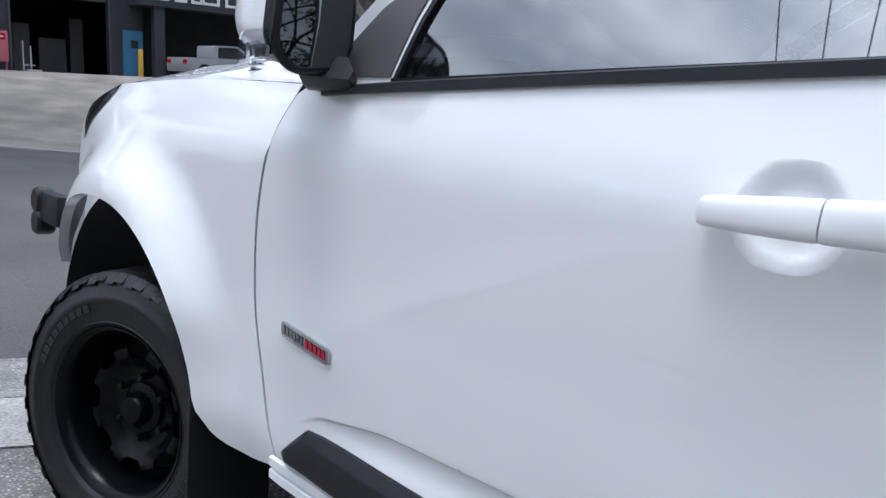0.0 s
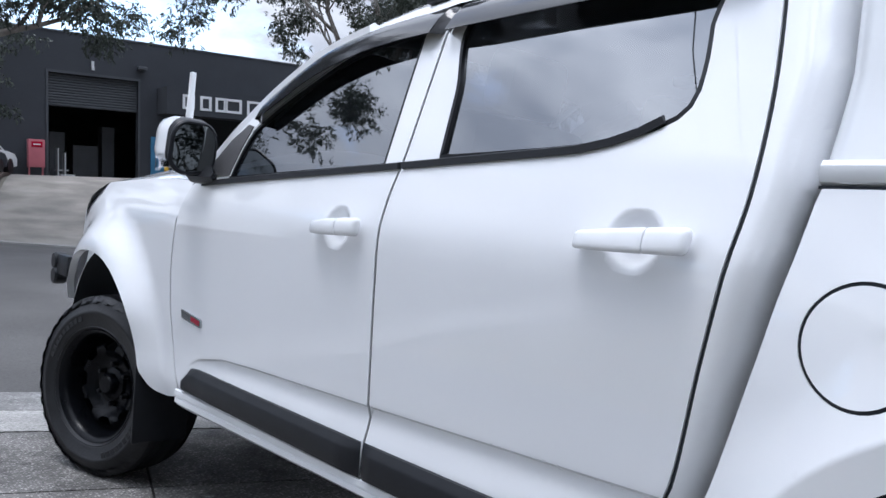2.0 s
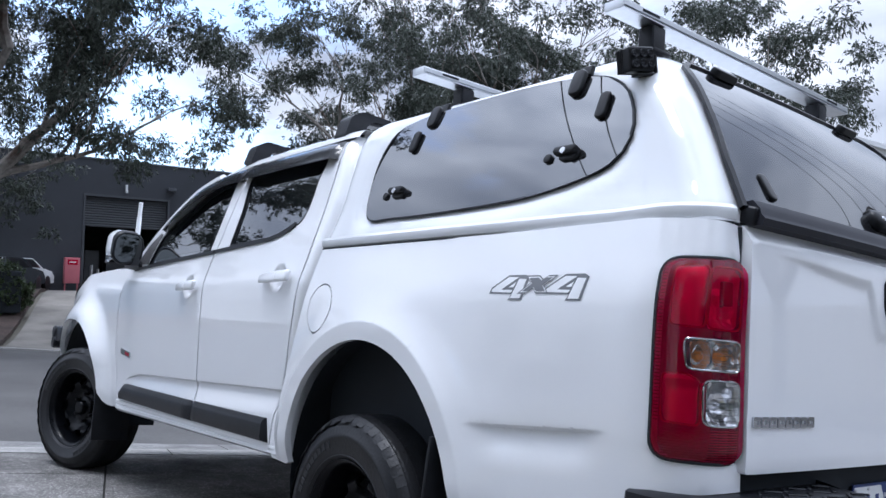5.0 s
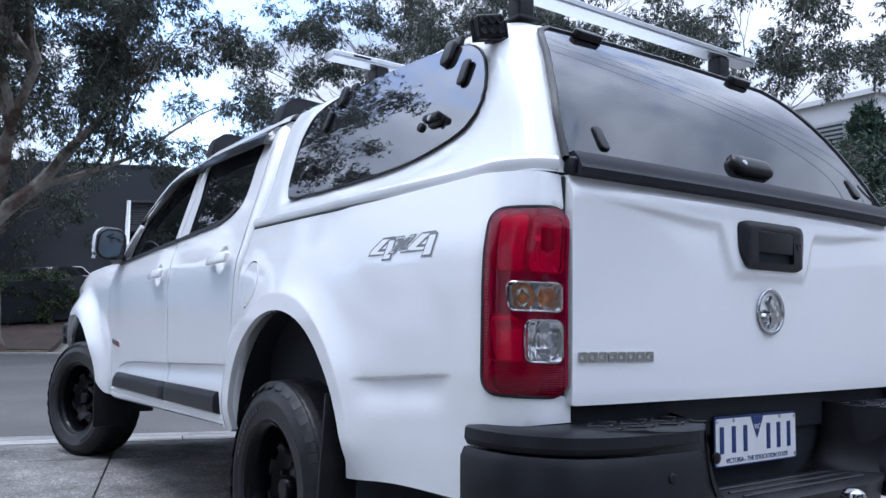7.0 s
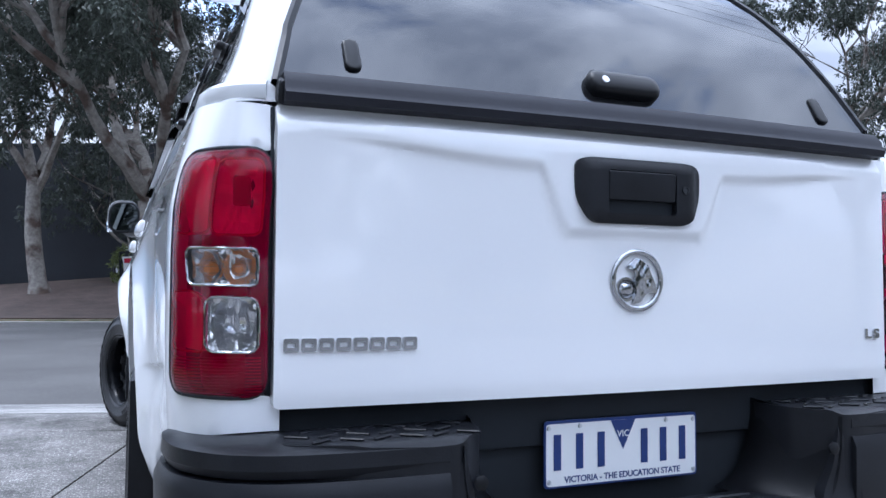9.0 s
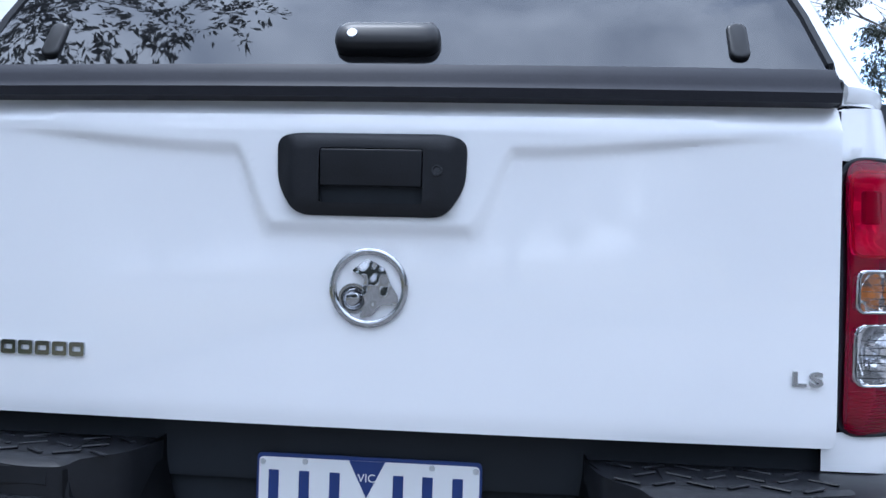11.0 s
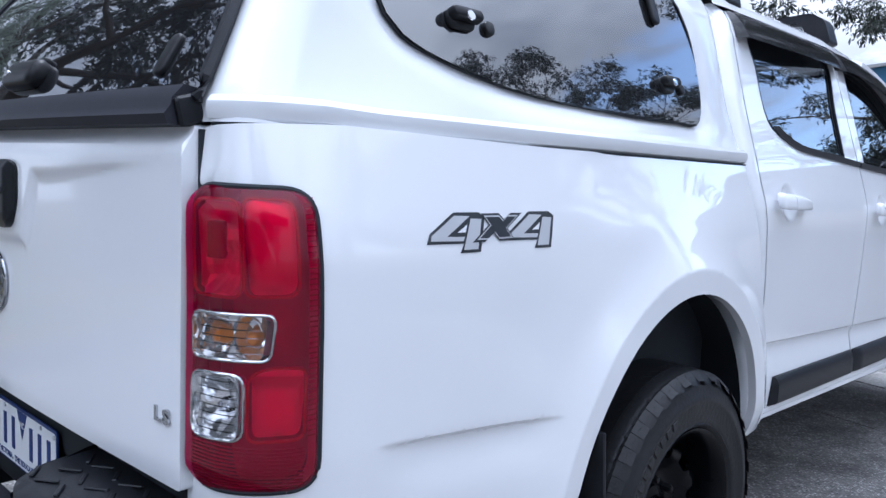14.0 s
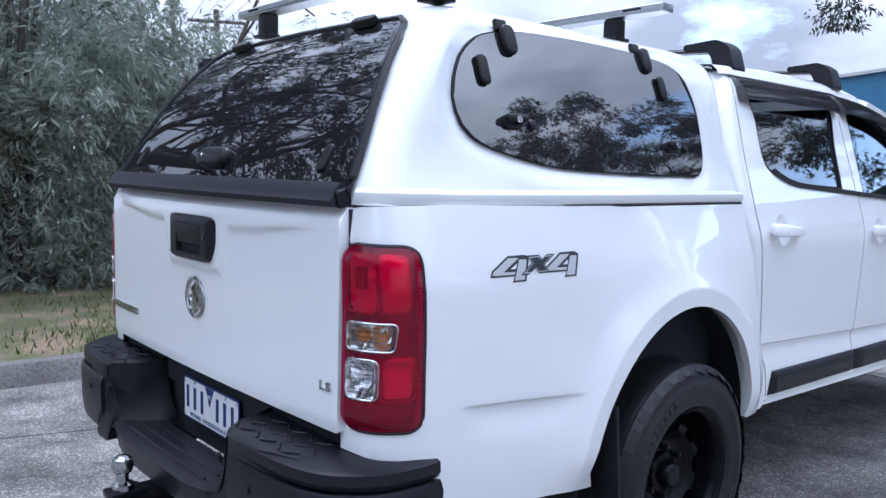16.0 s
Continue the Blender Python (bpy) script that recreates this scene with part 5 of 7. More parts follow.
# handle with its bezel
bezel = rounded([(-0.148, 1.122), (-0.150, 1.196), (-0.118, 1.204), (0.118, 1.204), (0.152, 1.194), (0.150, 1.122), (0.120, 1.074), (-0.116, 1.074)], 0.022)
cup = rounded([(-0.080, 1.094), (0.084, 1.094), (0.084, 1.180), (-0.080, 1.180)], 0.008)
part("handle_bezel", sheet(bezel, [cup], lambda u, v: Vector((u, -1.200 - 0.012 * smooth(0.15, 0.12, abs(u)) * smooth(1.068, 1.088, v) * smooth(1.208, 1.193, v), v)), 0.012, 0.02, (0, 1, 0)), BLACK, gate, "matt black handle bezel")
part("handle", block((0.1615, 0.016, 0.058), pose(0.002, -1.2035, 1.150, 4), 0.004, 3), BLACK, gate, "black pull flap")
part("handle_cup", block((0.180, 0.01, 0.104), pose(0.002, -1.192, 1.137), 0.002), DARK, gate, "dark finger recess")
part("lock", lathe([(0, 0.002), (0.005, 0.002), (0.0062, 0.004), (0.0085, 0.004), (0.0085, 0), (0, 0)], 20, pose(0.106, -1.2105, 1.147, 90)), GREYPL, gate, "round metal lock")
# round badge, letters as plain bars
ring = [(0.0575 + 0.0058 * math.cos(a), 0.004 + 0.0045 * math.sin(a)) for a in np.linspace(0, 2 * math.pi, 13)]
part("badge_ring", lathe(ring, 48, pose(0.001, -1.186, 0.962, 90)), CHROME, gate, "chrome ring badge")
shape = rounded([(-0.028, 0.026), (-0.004, 0.046), (0.010, 0.040), (0.026, 0.030), (0.034, 0.008), (0.048, -0.014), (0.046, -0.026), (0.020, -0.026), (0.006, -0.044), (-0.014, -0.048), (-0.004, -0.024), (-0.010, -0.006), (-0.006, 0.012), (-0.012, 0.020)], 0.005)
part("badge_figure", sheet(shape, [], lambda u, v: Vector((0.001 + u, -1.190 - 0.006 * (1 - (u / 0.06) ** 2 - (v / 0.06) ** 2) - 0.0010 * math.sin(190 * u) * math.sin(150 * v + 1), 0.962 + v)), 0.004, 0.006, (0, 1, 0)), CHROME, gate, "chrome abstract figure")
part("badge_ball", lathe([(0, 0.012), (0.010, 0.010), (0.016, 0.004), (0.018, 0), (0.020, 0.003), (0.024, 0.003), (0.025, 0)], 28, pose(-0.024, -1.186, 0.944, 90)), CHROME, gate, "chrome round boss")
for i in range(8):
    x = -0.694 + 0.0302 * i
    ring = rounded([(-0.0130, -0.0115), (0.0130, -0.0115), (0.0130, 0.0115), (-0.0130, 0.0115)], 0.004, 3)
    inner = [Vector((q[0] * 0.55, q[1] * 0.34)) for q in ring]
    bar = sheet([Vector((q[0] + x, q[1] + 0.846)) for q in ring], [[Vector((q[0] + x, q[1] + 0.846)) for q in inner]], lambda u, v: gate_point(u, v, 0.005), 0.02, 0.005, (0, 1, 0))
    part("name_bar", bar, CHROME, gate, "chrome name badge block")
bm = words("LS", 0.030, 0.002, 0.0, 0.0010, 1.25)
bmesh.ops.scale(bm, vec=(1.45, 1, 1), verts=bm.verts)
bm.transform(pose(0.676, gate_point(0.676, 0.842).y - 0.002, 0.842, 90))
part("grade_letters", bm, CHROME, gate, "chrome letters")

# tail lights
def tail_light(side):
    root = new("tail_light")
    root.parent = truck
    root["label"] = "red wrap-round tail light with clear lower lenses"
    u0, u1 = -1.034, U_END - 0.002
    full = rounded([(u0, 0.762), (u0 - 0.004, 1.180), (u1, 1.182), (u1, 0.757)], 0.040, 6)
    def fine(loop, step=0.014):
        out = []
        for i, q in enumerate(loop):
            out += straight([q, loop[(i + 1) % len(loop)]], step)[:-1]
        return out
    dense = fine(full, 0.02)
    ind = rounded([(u1 + 0.016, 0.946), (u1 + 0.016, 1.009), (u1 + 0.148, 1.011), (u1 + 0.142, 0.948)], 0.014)
    rev = rounded([(u1 + 0.014, 0.834), (u1 + 0.014, 0.926), (u1 + 0.108, 0.928), (u1 + 0.108, 0.836)], 0.020)
    brake = rounded([(u1 + 0.012, 1.032), (u1 + 0.012, 1.163), (u1 + 0.102, 1.163), (u1 + 0.102, 1.032)], 0.018)
    flank = rounded([(u1 + 0.106, 1.034), (u1 + 0.106, 1.166), (u1 + 0.176, 1.164), (u1 + 0.176, 1.036)], 0.016)
    wedge = rounded([(u1 + 0.112, 0.834), (u1 + 0.112, 0.924), (u1 + 0.136, 0.938), (u1 + 0.186, 0.938), (u1 + 0.186, 0.838)], 0.014)
    def skin(u, v, out):
        return bed_point(u, v, side, out + 0.004 * smooth(-1.15, u1, u) + 0.010 * smooth(0.757, 0.79, v) * smooth(1.184, 1.15, v) * smooth(u0, u0 - 0.03, u))
    part("housing", sheet(dense, [], lambda u, v: skin(u, v, -0.050), 0.03, 0.005, (-side * 0.3, 0.8, 0)), DARKRED, root, "dark red lamp housing")
    part("seal", tube([bed_point(q[0], q[1], side, 0.002) for q in dense + dense[:1]], 0.0045, 6, False), DARK, root, "black lamp seal")
    part("lens", sheet(dense, [ind, rev], lambda u, v: skin(u, v, 0.004), 0.014, 0.0), REDLENS, root, "glossy deep red lens")
    # chambers behind the red lens
    mu, mv = u1 + 0.057, 1.096
    def bowl(u, v):
        r = max(abs(u - mu) / 0.045, abs(v - mv) / 0.066)
        flute = 0.0035 * math.sin((u - mu) * 330) * smooth(mv + 0.02, mv - 0.02, v) + 0.003 * math.sin((v - mv) * 190)
        return skin(u, v, -0.008 - 0.034 * (1 - min(1, r) ** 3) + flute)
    chamber = part("brake_chamber", sheet(brake, [], bowl, 0.007, 0.0), SATIN, root, "faceted brake light reflector", 8)
    part("bulb_shade", block((0.030, 0.012, 0.052), Matrix.Translation(skin(mu - 0.006, mv + 0.012, -0.010)) @ pose(0, 0, 0, 0, 0, side * 14), 0.005, 3), DARKRED, chamber, "dark bulb shade")
    part("flank_reflector", sheet(flank, [], lambda u, v: skin(u, v, -0.006 - 0.014 * smooth(1.10, 1.03, v) + 0.004 * math.sin((u - u1) * 60)), 0.012, 0.012, (-side * 0.6, 0.5, 0)), SATIN, root, "smooth silver side reflector")
    part("wedge_reflector", sheet(wedge, [], lambda u, v: skin(u, v, -0.022 + 0.020 * smooth(0.905, 0.928, v)), 0.008, 0.012, (-side * 0.6, 0.5, 0)), SATIN, root, "stepped silver reflector")
    for loop in (brake, flank, wedge):
        ring = [skin(q[0], q[1], -0.001) for q in fine(loop)]
        part("light_ring", tube(ring + ring[:1], 0.0024, 6, False), REDPLASTIC, root, "bright red light ring")
    for name, poly, label in (("indicator", ind, "clear indicator lens"), ("reverse_lamp", rev, "clear reverse lens")):
        lamp = part(name, sheet(fine(poly), [], lambda u, v: skin(u, v, 0.003), 0.02, 0.0), CLEARLENS, root, label)
        us, vs = [q[0] for q in poly], [q[1] for q in poly]
        uc, vc, hw, hh = (min(us) + max(us)) / 2, (min(vs) + max(vs)) / 2, (max(us) - min(us)) / 2, (max(vs) - min(vs)) / 2
        cells = 2 if name == "indicator" else 1
        def cup(u, v):
            a = ((u - uc) / hw + 1) / 2 * cells
            a = 2 * (a - min(cells - 1, int(a))) - 1
            r = min(1, math.hypot(a, (v - vc) / hh))
            return skin(u, v, -0.012 - 0.030 * (1 - r ** 2) + 0.0016 * math.sin(u * 230) * r)
        part("reflector", sheet(fine(poly), [], cup, 0.006, 0.020, (side * 0.3, -0.9, 0)), REFLECTOR, lamp, "fluted chrome reflector", 24)
        for k in range(7 if name == "reverse_lamp" else 5):
            z = min(vs) + (max(vs) - min(vs)) * (k + 1) / (8 if name == "reverse_lamp" else 6)
            part("lens_line", tube([skin(u, z, 0.001) for u in np.linspace(min(us) + 0.010, max(us) - 0.012, 8)], 0.0007, 4), CLEARLENS, lamp)
        rim = [skin(q[0], q[1], 0.004) for q in fine(poly)]
        part("rim", tube(rim + [rim[0]], 0.0023, 6, False), CHROME, lamp, "bright rim")
        for k in range(cells):
            bu = uc + (hw * (k - 0.5) if cells == 2 else 0.0)
            n = bed_plan(bu)[2]
            part("bulb", lathe([(0, 0), (0.011, 0), (0.012, 0.010), (0.007, 0.020), (0, 0.023)], 16, facing(skin(bu, vc - 0.004, -0.030), (side * n.x, n.y, 0))), AMBER if cells == 2 else CLEARLENS, lamp, "amber bulb" if cells == 2 else "clear bulb")
    for k in range(12):
        z = 0.768 + 0.0052 * k
        part("lens_rib", tube([skin(u, z, 0.0) for u in np.linspace(u0 - 0.02, u1 + 0.01, 10)], 0.0013, 4), DARKRED, root)
    for k in range(46):
        z = 0.84 + 0.0073 * k
        part("lens_rib", tube([skin(u, z, 0.0) for u in np.linspace(u0 - 0.006, u0 - 0.018, 3)], 0.0010, 4), DARKRED, root)


tail_light(-1)
tail_light(1)

# back of the cab, bed box, chassis
part("bed_box", block((1.52, 1.58, 0.60), pose(0, -0.34, 0.93), 0.02), DARK, truck, "dark bed lining")
# filler added to block bright ground that showed past the rear tyre
part("underbody_panel", join(block((1.44, 0.56, 0.22), pose(0, -0.66, 0.55), 0.03), block((0.94, 1.20, 0.17), pose(0, 0.20, 0.55), 0.03)), DARK, truck, "black filler block added under the bed")
part("cab_floor", block((1.48, 2.2, 0.10), pose(0, 1.65, 0.50), 0.02), DARK, truck, "dark cab floor")
part("chassis", join(block((0.10, 4.9, 0.14), pose(-0.42, 1.35, 0.46), 0.01), block((0.10, 4.9, 0.14), pose(0.42, 1.35, 0.46), 0.01), block((1.3, 0.10, 0.12), pose(0, 0.07, 0.37), 0.03), block((1.3, 0.12, 0.12), pose(0, 3.40, 0.40), 0.03)), DARK, truck, "black chassis and axles")
part("cab_back", join(block((1.44, 0.04, 0.80), pose(0, 0.60, 0.92), 0.01), block((1.22, 0.04, 0.42), pose(0, 0.64, 1.50), 0.01)), PAINT, truck, "white back wall of the cab")
part("dashboard", block((1.40, 0.40, 0.30), pose(0, 2.45, 1.10), 0.06, 3), DARK, truck, "dark dashboard")
part("tailgate_gap_panel", block((1.50, 0.05, 0.30), pose(0, -1.085, 0.62), 0.01), DARK, truck, "black panel behind the number plate")


def seat(x, y, wide):
    root = new("seat")
    root.parent = truck
    root["label"] = "dark grey cloth seat"
    part("seat_cushion", block((wide, 0.50, 0.18), pose(x, y + 0.22, 0.86, 6), 0.06, 3), DARK, root)
    part("backrest", block((wide, 0.16, 0.62), pose(x, y - 0.02, 1.18, 12), 0.06, 3), DARK, root)
    part("headrest", block((0.26, 0.11, 0.18), pose(x, y - 0.10, 1.58, 12), 0.05, 3), DARK, root)


seat(-0.37, 1.62, 0.50)
seat(0.37, 1.62, 0.50)
seat(-0.35, 0.78, 0.66)
seat(0.35, 0.78, 0.66)
wheel_pts = [Vector((0.37 + 0.185 * math.cos(a), 2.12 + 0.06 * math.sin(a), 1.17 + 0.175 * math.sin(a))) for a in np.linspace(0, 2 * math.pi, 25)]
part("steering_wheel", tube(wheel_pts, 0.016, 8, False), BLACK, truck, "black steering wheel")

# rear bumper with steps
def rear_bumper():
    root = new("rear_bumper")
    root.parent = truck
    root["label"] = "textured black rear step bumper"
    for side in (-1, 1):
        pts = [(0.885, -0.995), (0.888, -1.06), (0.868, -1.16), (0.80, -1.245), (0.70, -1.285), (0.56, -1.298), (0.455, -1.300)]
        path = [(side * x, y, 0.0) for x, y in spline(pts, 0.02)]
        part("end_cap", sweep([(x, y, 0.575) for x, y, _ in path], [(0.05 * side, -0.115), (-0.004 * side, -0.115), (-0.012 * side, -0.06), (-0.014 * side, 0.045), (-0.004 * side, 0.066), (0.05 * side, 0.066)]), BLACK, root, "smooth black end cap")
        part("top_rail", sweep([(x, y, 0.668) for x, y, _ in path], [(0.13 * side, -0.022), (0.004 * side, -0.022), (-0.004 * side, -0.008), (-0.002 * side, 0.016), (0.02 * side, 0.026), (0.13 * side, 0.030)]), BLACK, root, "black top rail")
        corner = rounded([(side * 0.345, -1.13), (side * 0.365, -1.23), (side * 0.425, -1.300), (side * 0.48, -1.304), (side * 0.60, -1.294), (side * 0.72, -1.26), (side * 0.72, -1.13)], 0.02)
        part("corner_pad", sheet(corner, [], lambda u, v: Vector((u, v, 0.695 - 0.010 * smooth(-1.285, -1.304, v))), 0.02, 0.20, (0, 0, -1)), BLACK, root, "black step pad")
        wing = rounded([(0.470, 0.690), (0.430, 0.690), (0.418, 0.640), (0.402, 0.575), (0.366, 0.520), (0.366, 0.448), (0.470, 0.448)], 0.022, 4)
        part("inner_wing", sheet(wing, [], lambda u, v: Vector((side * u, -1.300 + 0.010 * smooth(0.640, 0.690, v) - 0.022 * smooth(0.56, 0.46, v), v)), 0.02, 0.13, (0, 1, 0)), BLACK, root, "sloping black bumper wing")
        for i in range(6):
            for j in range(3):
                u, v = side * (0.40 + 0.052 * i + 0.03 * (j % 2)), -1.165 - 0.045 * j
                part("tread_bar", block((0.042, 0.008, 0.004), pose(u, v, 0.6975, 0, 0, 35 if (i + j) % 2 else -35), 0.0015, 1), BLACK, root)
        part("parking_sensor", lathe([(0, 0), (0.0115, 0), (0.0115, 0.003), (0.009, 0.005), (0, 0.005)], 20, pose(side * 0.56, -1.311, 0.590, 90)), GLOSSBLACK, root, "round parking sensor")
        part("bracket_bolt", lathe([(0, 0), (0.013, 0), (0.013, 0.006), (0.007, 0.009), (0, 0.009)], 12, pose(side * 0.400, -1.303, 0.620, 90)), GLOSSBLACK, root)
        bm = bmesh.new()
        rings = []
        for t in np.linspace(0, 1, 9):
            k = t * t
            rings.append([bm.verts.new((side * (0.348 + 0.082 * f ** 1.6 - (0.105 - 0.03 * f) * k), -1.13 - 0.172 * f - 0.012 * k * f, 0.704 - 0.022 * f - 0.186 * (1 - (1 - t) ** 1.6))) for f in np.linspace(0, 1, 7)])
        for a, b in zip(rings, rings[1:]):
            for i in range(6):
                bm.faces.new((a[i], a[i + 1], b[i + 1], b[i]))
        bmesh.ops.solidify(bm, geom=bm.faces[:], thickness=0.02)
        bmesh.ops.recalc_face_normals(bm, faces=bm.faces)
        part("step_side", bm, BLACK, root, "scooped black step side")
    top = rounded([(-0.37, -1.17), (0.37, -1.17), (0.40, -1.27), (0.345, -1.312), (0.22, -1.330), (-0.22, -1.330), (-0.345, -1.312), (-0.40, -1.27)], 0.02)
    part("step", sheet(top, [], lambda u, v: Vector((u, v, 0.515 - 0.010 * smooth(-1.305, -1.33, v))), 0.03, 0.075, (0, 0.2, -1)), BLACK, root, "central black step")
    for k in range(3):
        part("step_rib", tube([(-0.27, -1.205 - 0.040 * k, 0.515), (0.27, -1.205 - 0.040 * k, 0.515)], 0.005, 6), BLACK, root)


rear_bumper()

# number plate, its characters as plain bars
plate = new("number_plate")
plate.parent = truck
plate["label"] = "white and blue number plate with plain bars"
PX, PY, PZ = 0.0, -1.142, 0.617
part("plate_base", sheet(rounded([(-0.186, -0.066), (0.186, -0.066), (0.186, 0.066), (-0.186, 0.066)], 0.010), [], lambda u, v: Vector((PX + u, PY, PZ + v)), 0.05, 0.003, (0, 1, 0)), PLATEBLUE, plate, "dark blue plate edge")
part("plate_face", sheet(rounded([(-0.182, -0.062), (0.182, -0.062), (0.182, 0.060), (-0.182, 0.060)], 0.008), [], lambda u, v: Vector((PX + u, PY - 0.0012, PZ + v)), 0.05, 0), PLATEWHITE, plate, "white plate face")
for x in (-0.157, -0.106, -0.055, 0.050, 0.098, 0.147):
    part("character_bar", block((0.017, 0.0016, 0.070), pose(PX + x, PY - 0.002, PZ + 0.004), 0.0005, 1), PLATEBLUE, plate, "blue bar")
tri = [(-0.030, 0.060), (0.030, 0.060), (0.0, 0.000)]
part("state_triangle", sheet(straight(tri + [tri[0]], 0.02)[:-1], [], lambda u, v: Vector((PX - 0.002 + u, PY - 0.002, PZ + v)), 0.02, 0), PLATEBLUE, plate, "blue triangle")
bm = words("VIC", 0.019, 0.0004)
bm.transform(pose(PX - 0.002, PY - 0.0028, PZ + 0.032, 90))
part("state_letters", bm, PLATEWHITE, plate)
bm = words("VICTORIA - THE EDUCATION STATE", 0.0175, 0.0003, 0, 0.0003, 0.98)
bm.transform(pose(PX, PY - 0.0018, PZ - 0.051, 90))
part("slogan", bm, PLATEBLUE, plate, "blue slogan lettering")
for x, z in ((-0.176, 0.052), (0.176, 0.052), (-0.105, 0.054), (0.105, 0.054), (-0.176, -0.053), (0.176, -0.053)):
    part("plate_screw", lathe([(0, 0), (0.005, 0), (0.004, 0.003), (0, 0.003)], 12, pose(PX + x, PY - 0.001, PZ + z, 90)), SILVER, plate)

# tow hitch
hitch = new("tow_hitch")
hitch.parent = truck
hitch["label"] = "black tow hitch with a chrome ball"
part("tongue", join(block((0.06, 0.28, 0.06), pose(0, -1.26, 0.400), 0.008), block((0.075, 0.10, 0.022), pose(0, -1.40, 0.422), 0.008)), STEELBLACK, hitch)
part("tow_ball", lathe([(0, 0), (0.026, 0), (0.026, 0.012), (0.014, 0.018), (0.014, 0.034), (0.022, 0.042), (0.026, 0.056), (0.022, 0.072), (0.012, 0.079), (0, 0.080)], 24, pose(0, -1.405, 0.434) @ Matrix.Scale(1.2, 4)), CHROME, hitch, "chrome tow ball")
part("tow_bar", block((1.1, 0.07, 0.08), pose(0, -1.16, 0.335), 0.012), STEELBLACK, hitch)

# ---- canopy over the bed ----
canopy = new("canopy")
canopy.parent = truck
canopy["label"] = "white fibreglass canopy with dark tinted windows"
can_w = table([(1.20, 0.84), (1.27, 0.830), (1.32, 0.812), (1.36, 0.795), (1.42, 0.774), (1.48, 0.757), (1.60, 0.720), (1.68, 0.690), (1.74, 0.652), (1.785, 0.590), (1.82, 0.49), (1.845, 0.34), (1.86, 0.15)], 0.015)
can_rear = table([(1.20, -1.150), (1.30, -1.132), (1.40, -1.082), (1.50, -1.022), (1.60, -0.955), (1.70, -0.875), (1.76, -0.815), (1.80, -0.745), (1.83, -0.62), (1.86, -0.30)], 0.02)
can_front = table([(1.20, 0.466), (1.45, 0.462), (1.60, 0.480), (1.70, 0.500), (1.76, 0.49), (1.80, 0.44), (1.83, 0.33), (1.86, 0.05)], 0.02)
side_win = [(0.236, 1.368), (0.285, 1.520), (0.275, 1.640), (0.215, 1.715), (0.000, 1.742), (-0.380, 1.745), (-0.640, 1.722), (-0.765, 1.668), (-0.828, 1.580), (-0.840, 1.500), (-0.800, 1.436), (-0.680, 1.396), (-0.480, 1.366), (-0.150, 1.354), (0.080, 1.354)]


def can_x(y, z):
    return can_w(z) + 0.020 * (y + 0.3)


def win_dist(y, z):
    """Distance outside the side window's edge, negative within."""
    best = min(math.hypot(y - q[0], z - q[1]) for q in WIN_EDGE)
    return -best if inside(y, z, WIN_EDGE) else best


WIN_EDGE = spline(side_win, 0.03, True)


def can_ring(z, n_side=44, n_corner=8, n_rear=24):
    """Half a plan ring, from the middle of the front round the right side to the middle of the back."""
    yf, yr = can_front(z), can_rear(z)
    r = 0.085
    pts = [(x, yf) for x in np.linspace(0, can_x(yf, z) - 0.05, 8)]
    pts += [(can_x(yf, z) - 0.05 + 0.05 * math.sin(a), yf - 0.05 + 0.05 * math.cos(a)) for a in np.linspace(0.2, math.pi / 2, 4)]
    for y in np.linspace(yf - 0.06, yr + r, n_side):
        x = can_x(y, z)
        d = win_dist(y, z)
        x -= 0.014 * smooth(0.055, 0.0, d) if d > 0 else 0.014
        pts.append((x, y))
    xe = can_x(yr + r, z)
    pts += [(xe - r + r * math.cos(a), yr + r - r * math.sin(a)) for a in np.linspace(0.12, math.pi / 2, n_corner)]
    pts += [(x, yr - 0.012 * (1 - (x / max(0.05, xe)) ** 2)) for x in np.linspace(xe - r - 0.02, 0, n_rear)]
    return pts


bm = bmesh.new()
rings = []
for z in [1.268] + list(np.arange(1.285, 1.70, 0.018)) + list(np.linspace(1.70, 1.855, 22)):
    half = can_ring(float(z))
    full = half + [(-x, y) for x, y in reversed(half[1:-1])]
    rings.append([bm.verts.new((x, y, float(z))) for x, y in full])
for a, b in zip(rings, rings[1:]):
    n = len(a)
    for k in range(n):
        bm.faces.new((a[k], a[(k + 1) % n], b[(k + 1) % n], b[k]))
bm.faces.new(rings[-1])
bmesh.ops.recalc_face_normals(bm, faces=bm.faces)
part("canopy_shell", bm, GELCOAT, canopy, "white moulded shell", 40)


zs = np.arange(1.35, 1.751, 0.01)
pane_w = 0.5 * (np.poly1d(np.polyfit(zs, [can_w(z) for z in zs], 2)) + np.poly1d(np.polyfit(zs, [can_w(z) for z in zs], 1)))
zs = np.arange(1.29, 1.791, 0.01)
lift_y = np.poly1d(np.polyfit(zs, [can_rear(z) for z in zs], 3))


def can_point(y, z, side, out=0.0):
    return Vector((side * (can_x(y, z) + out), y, z))


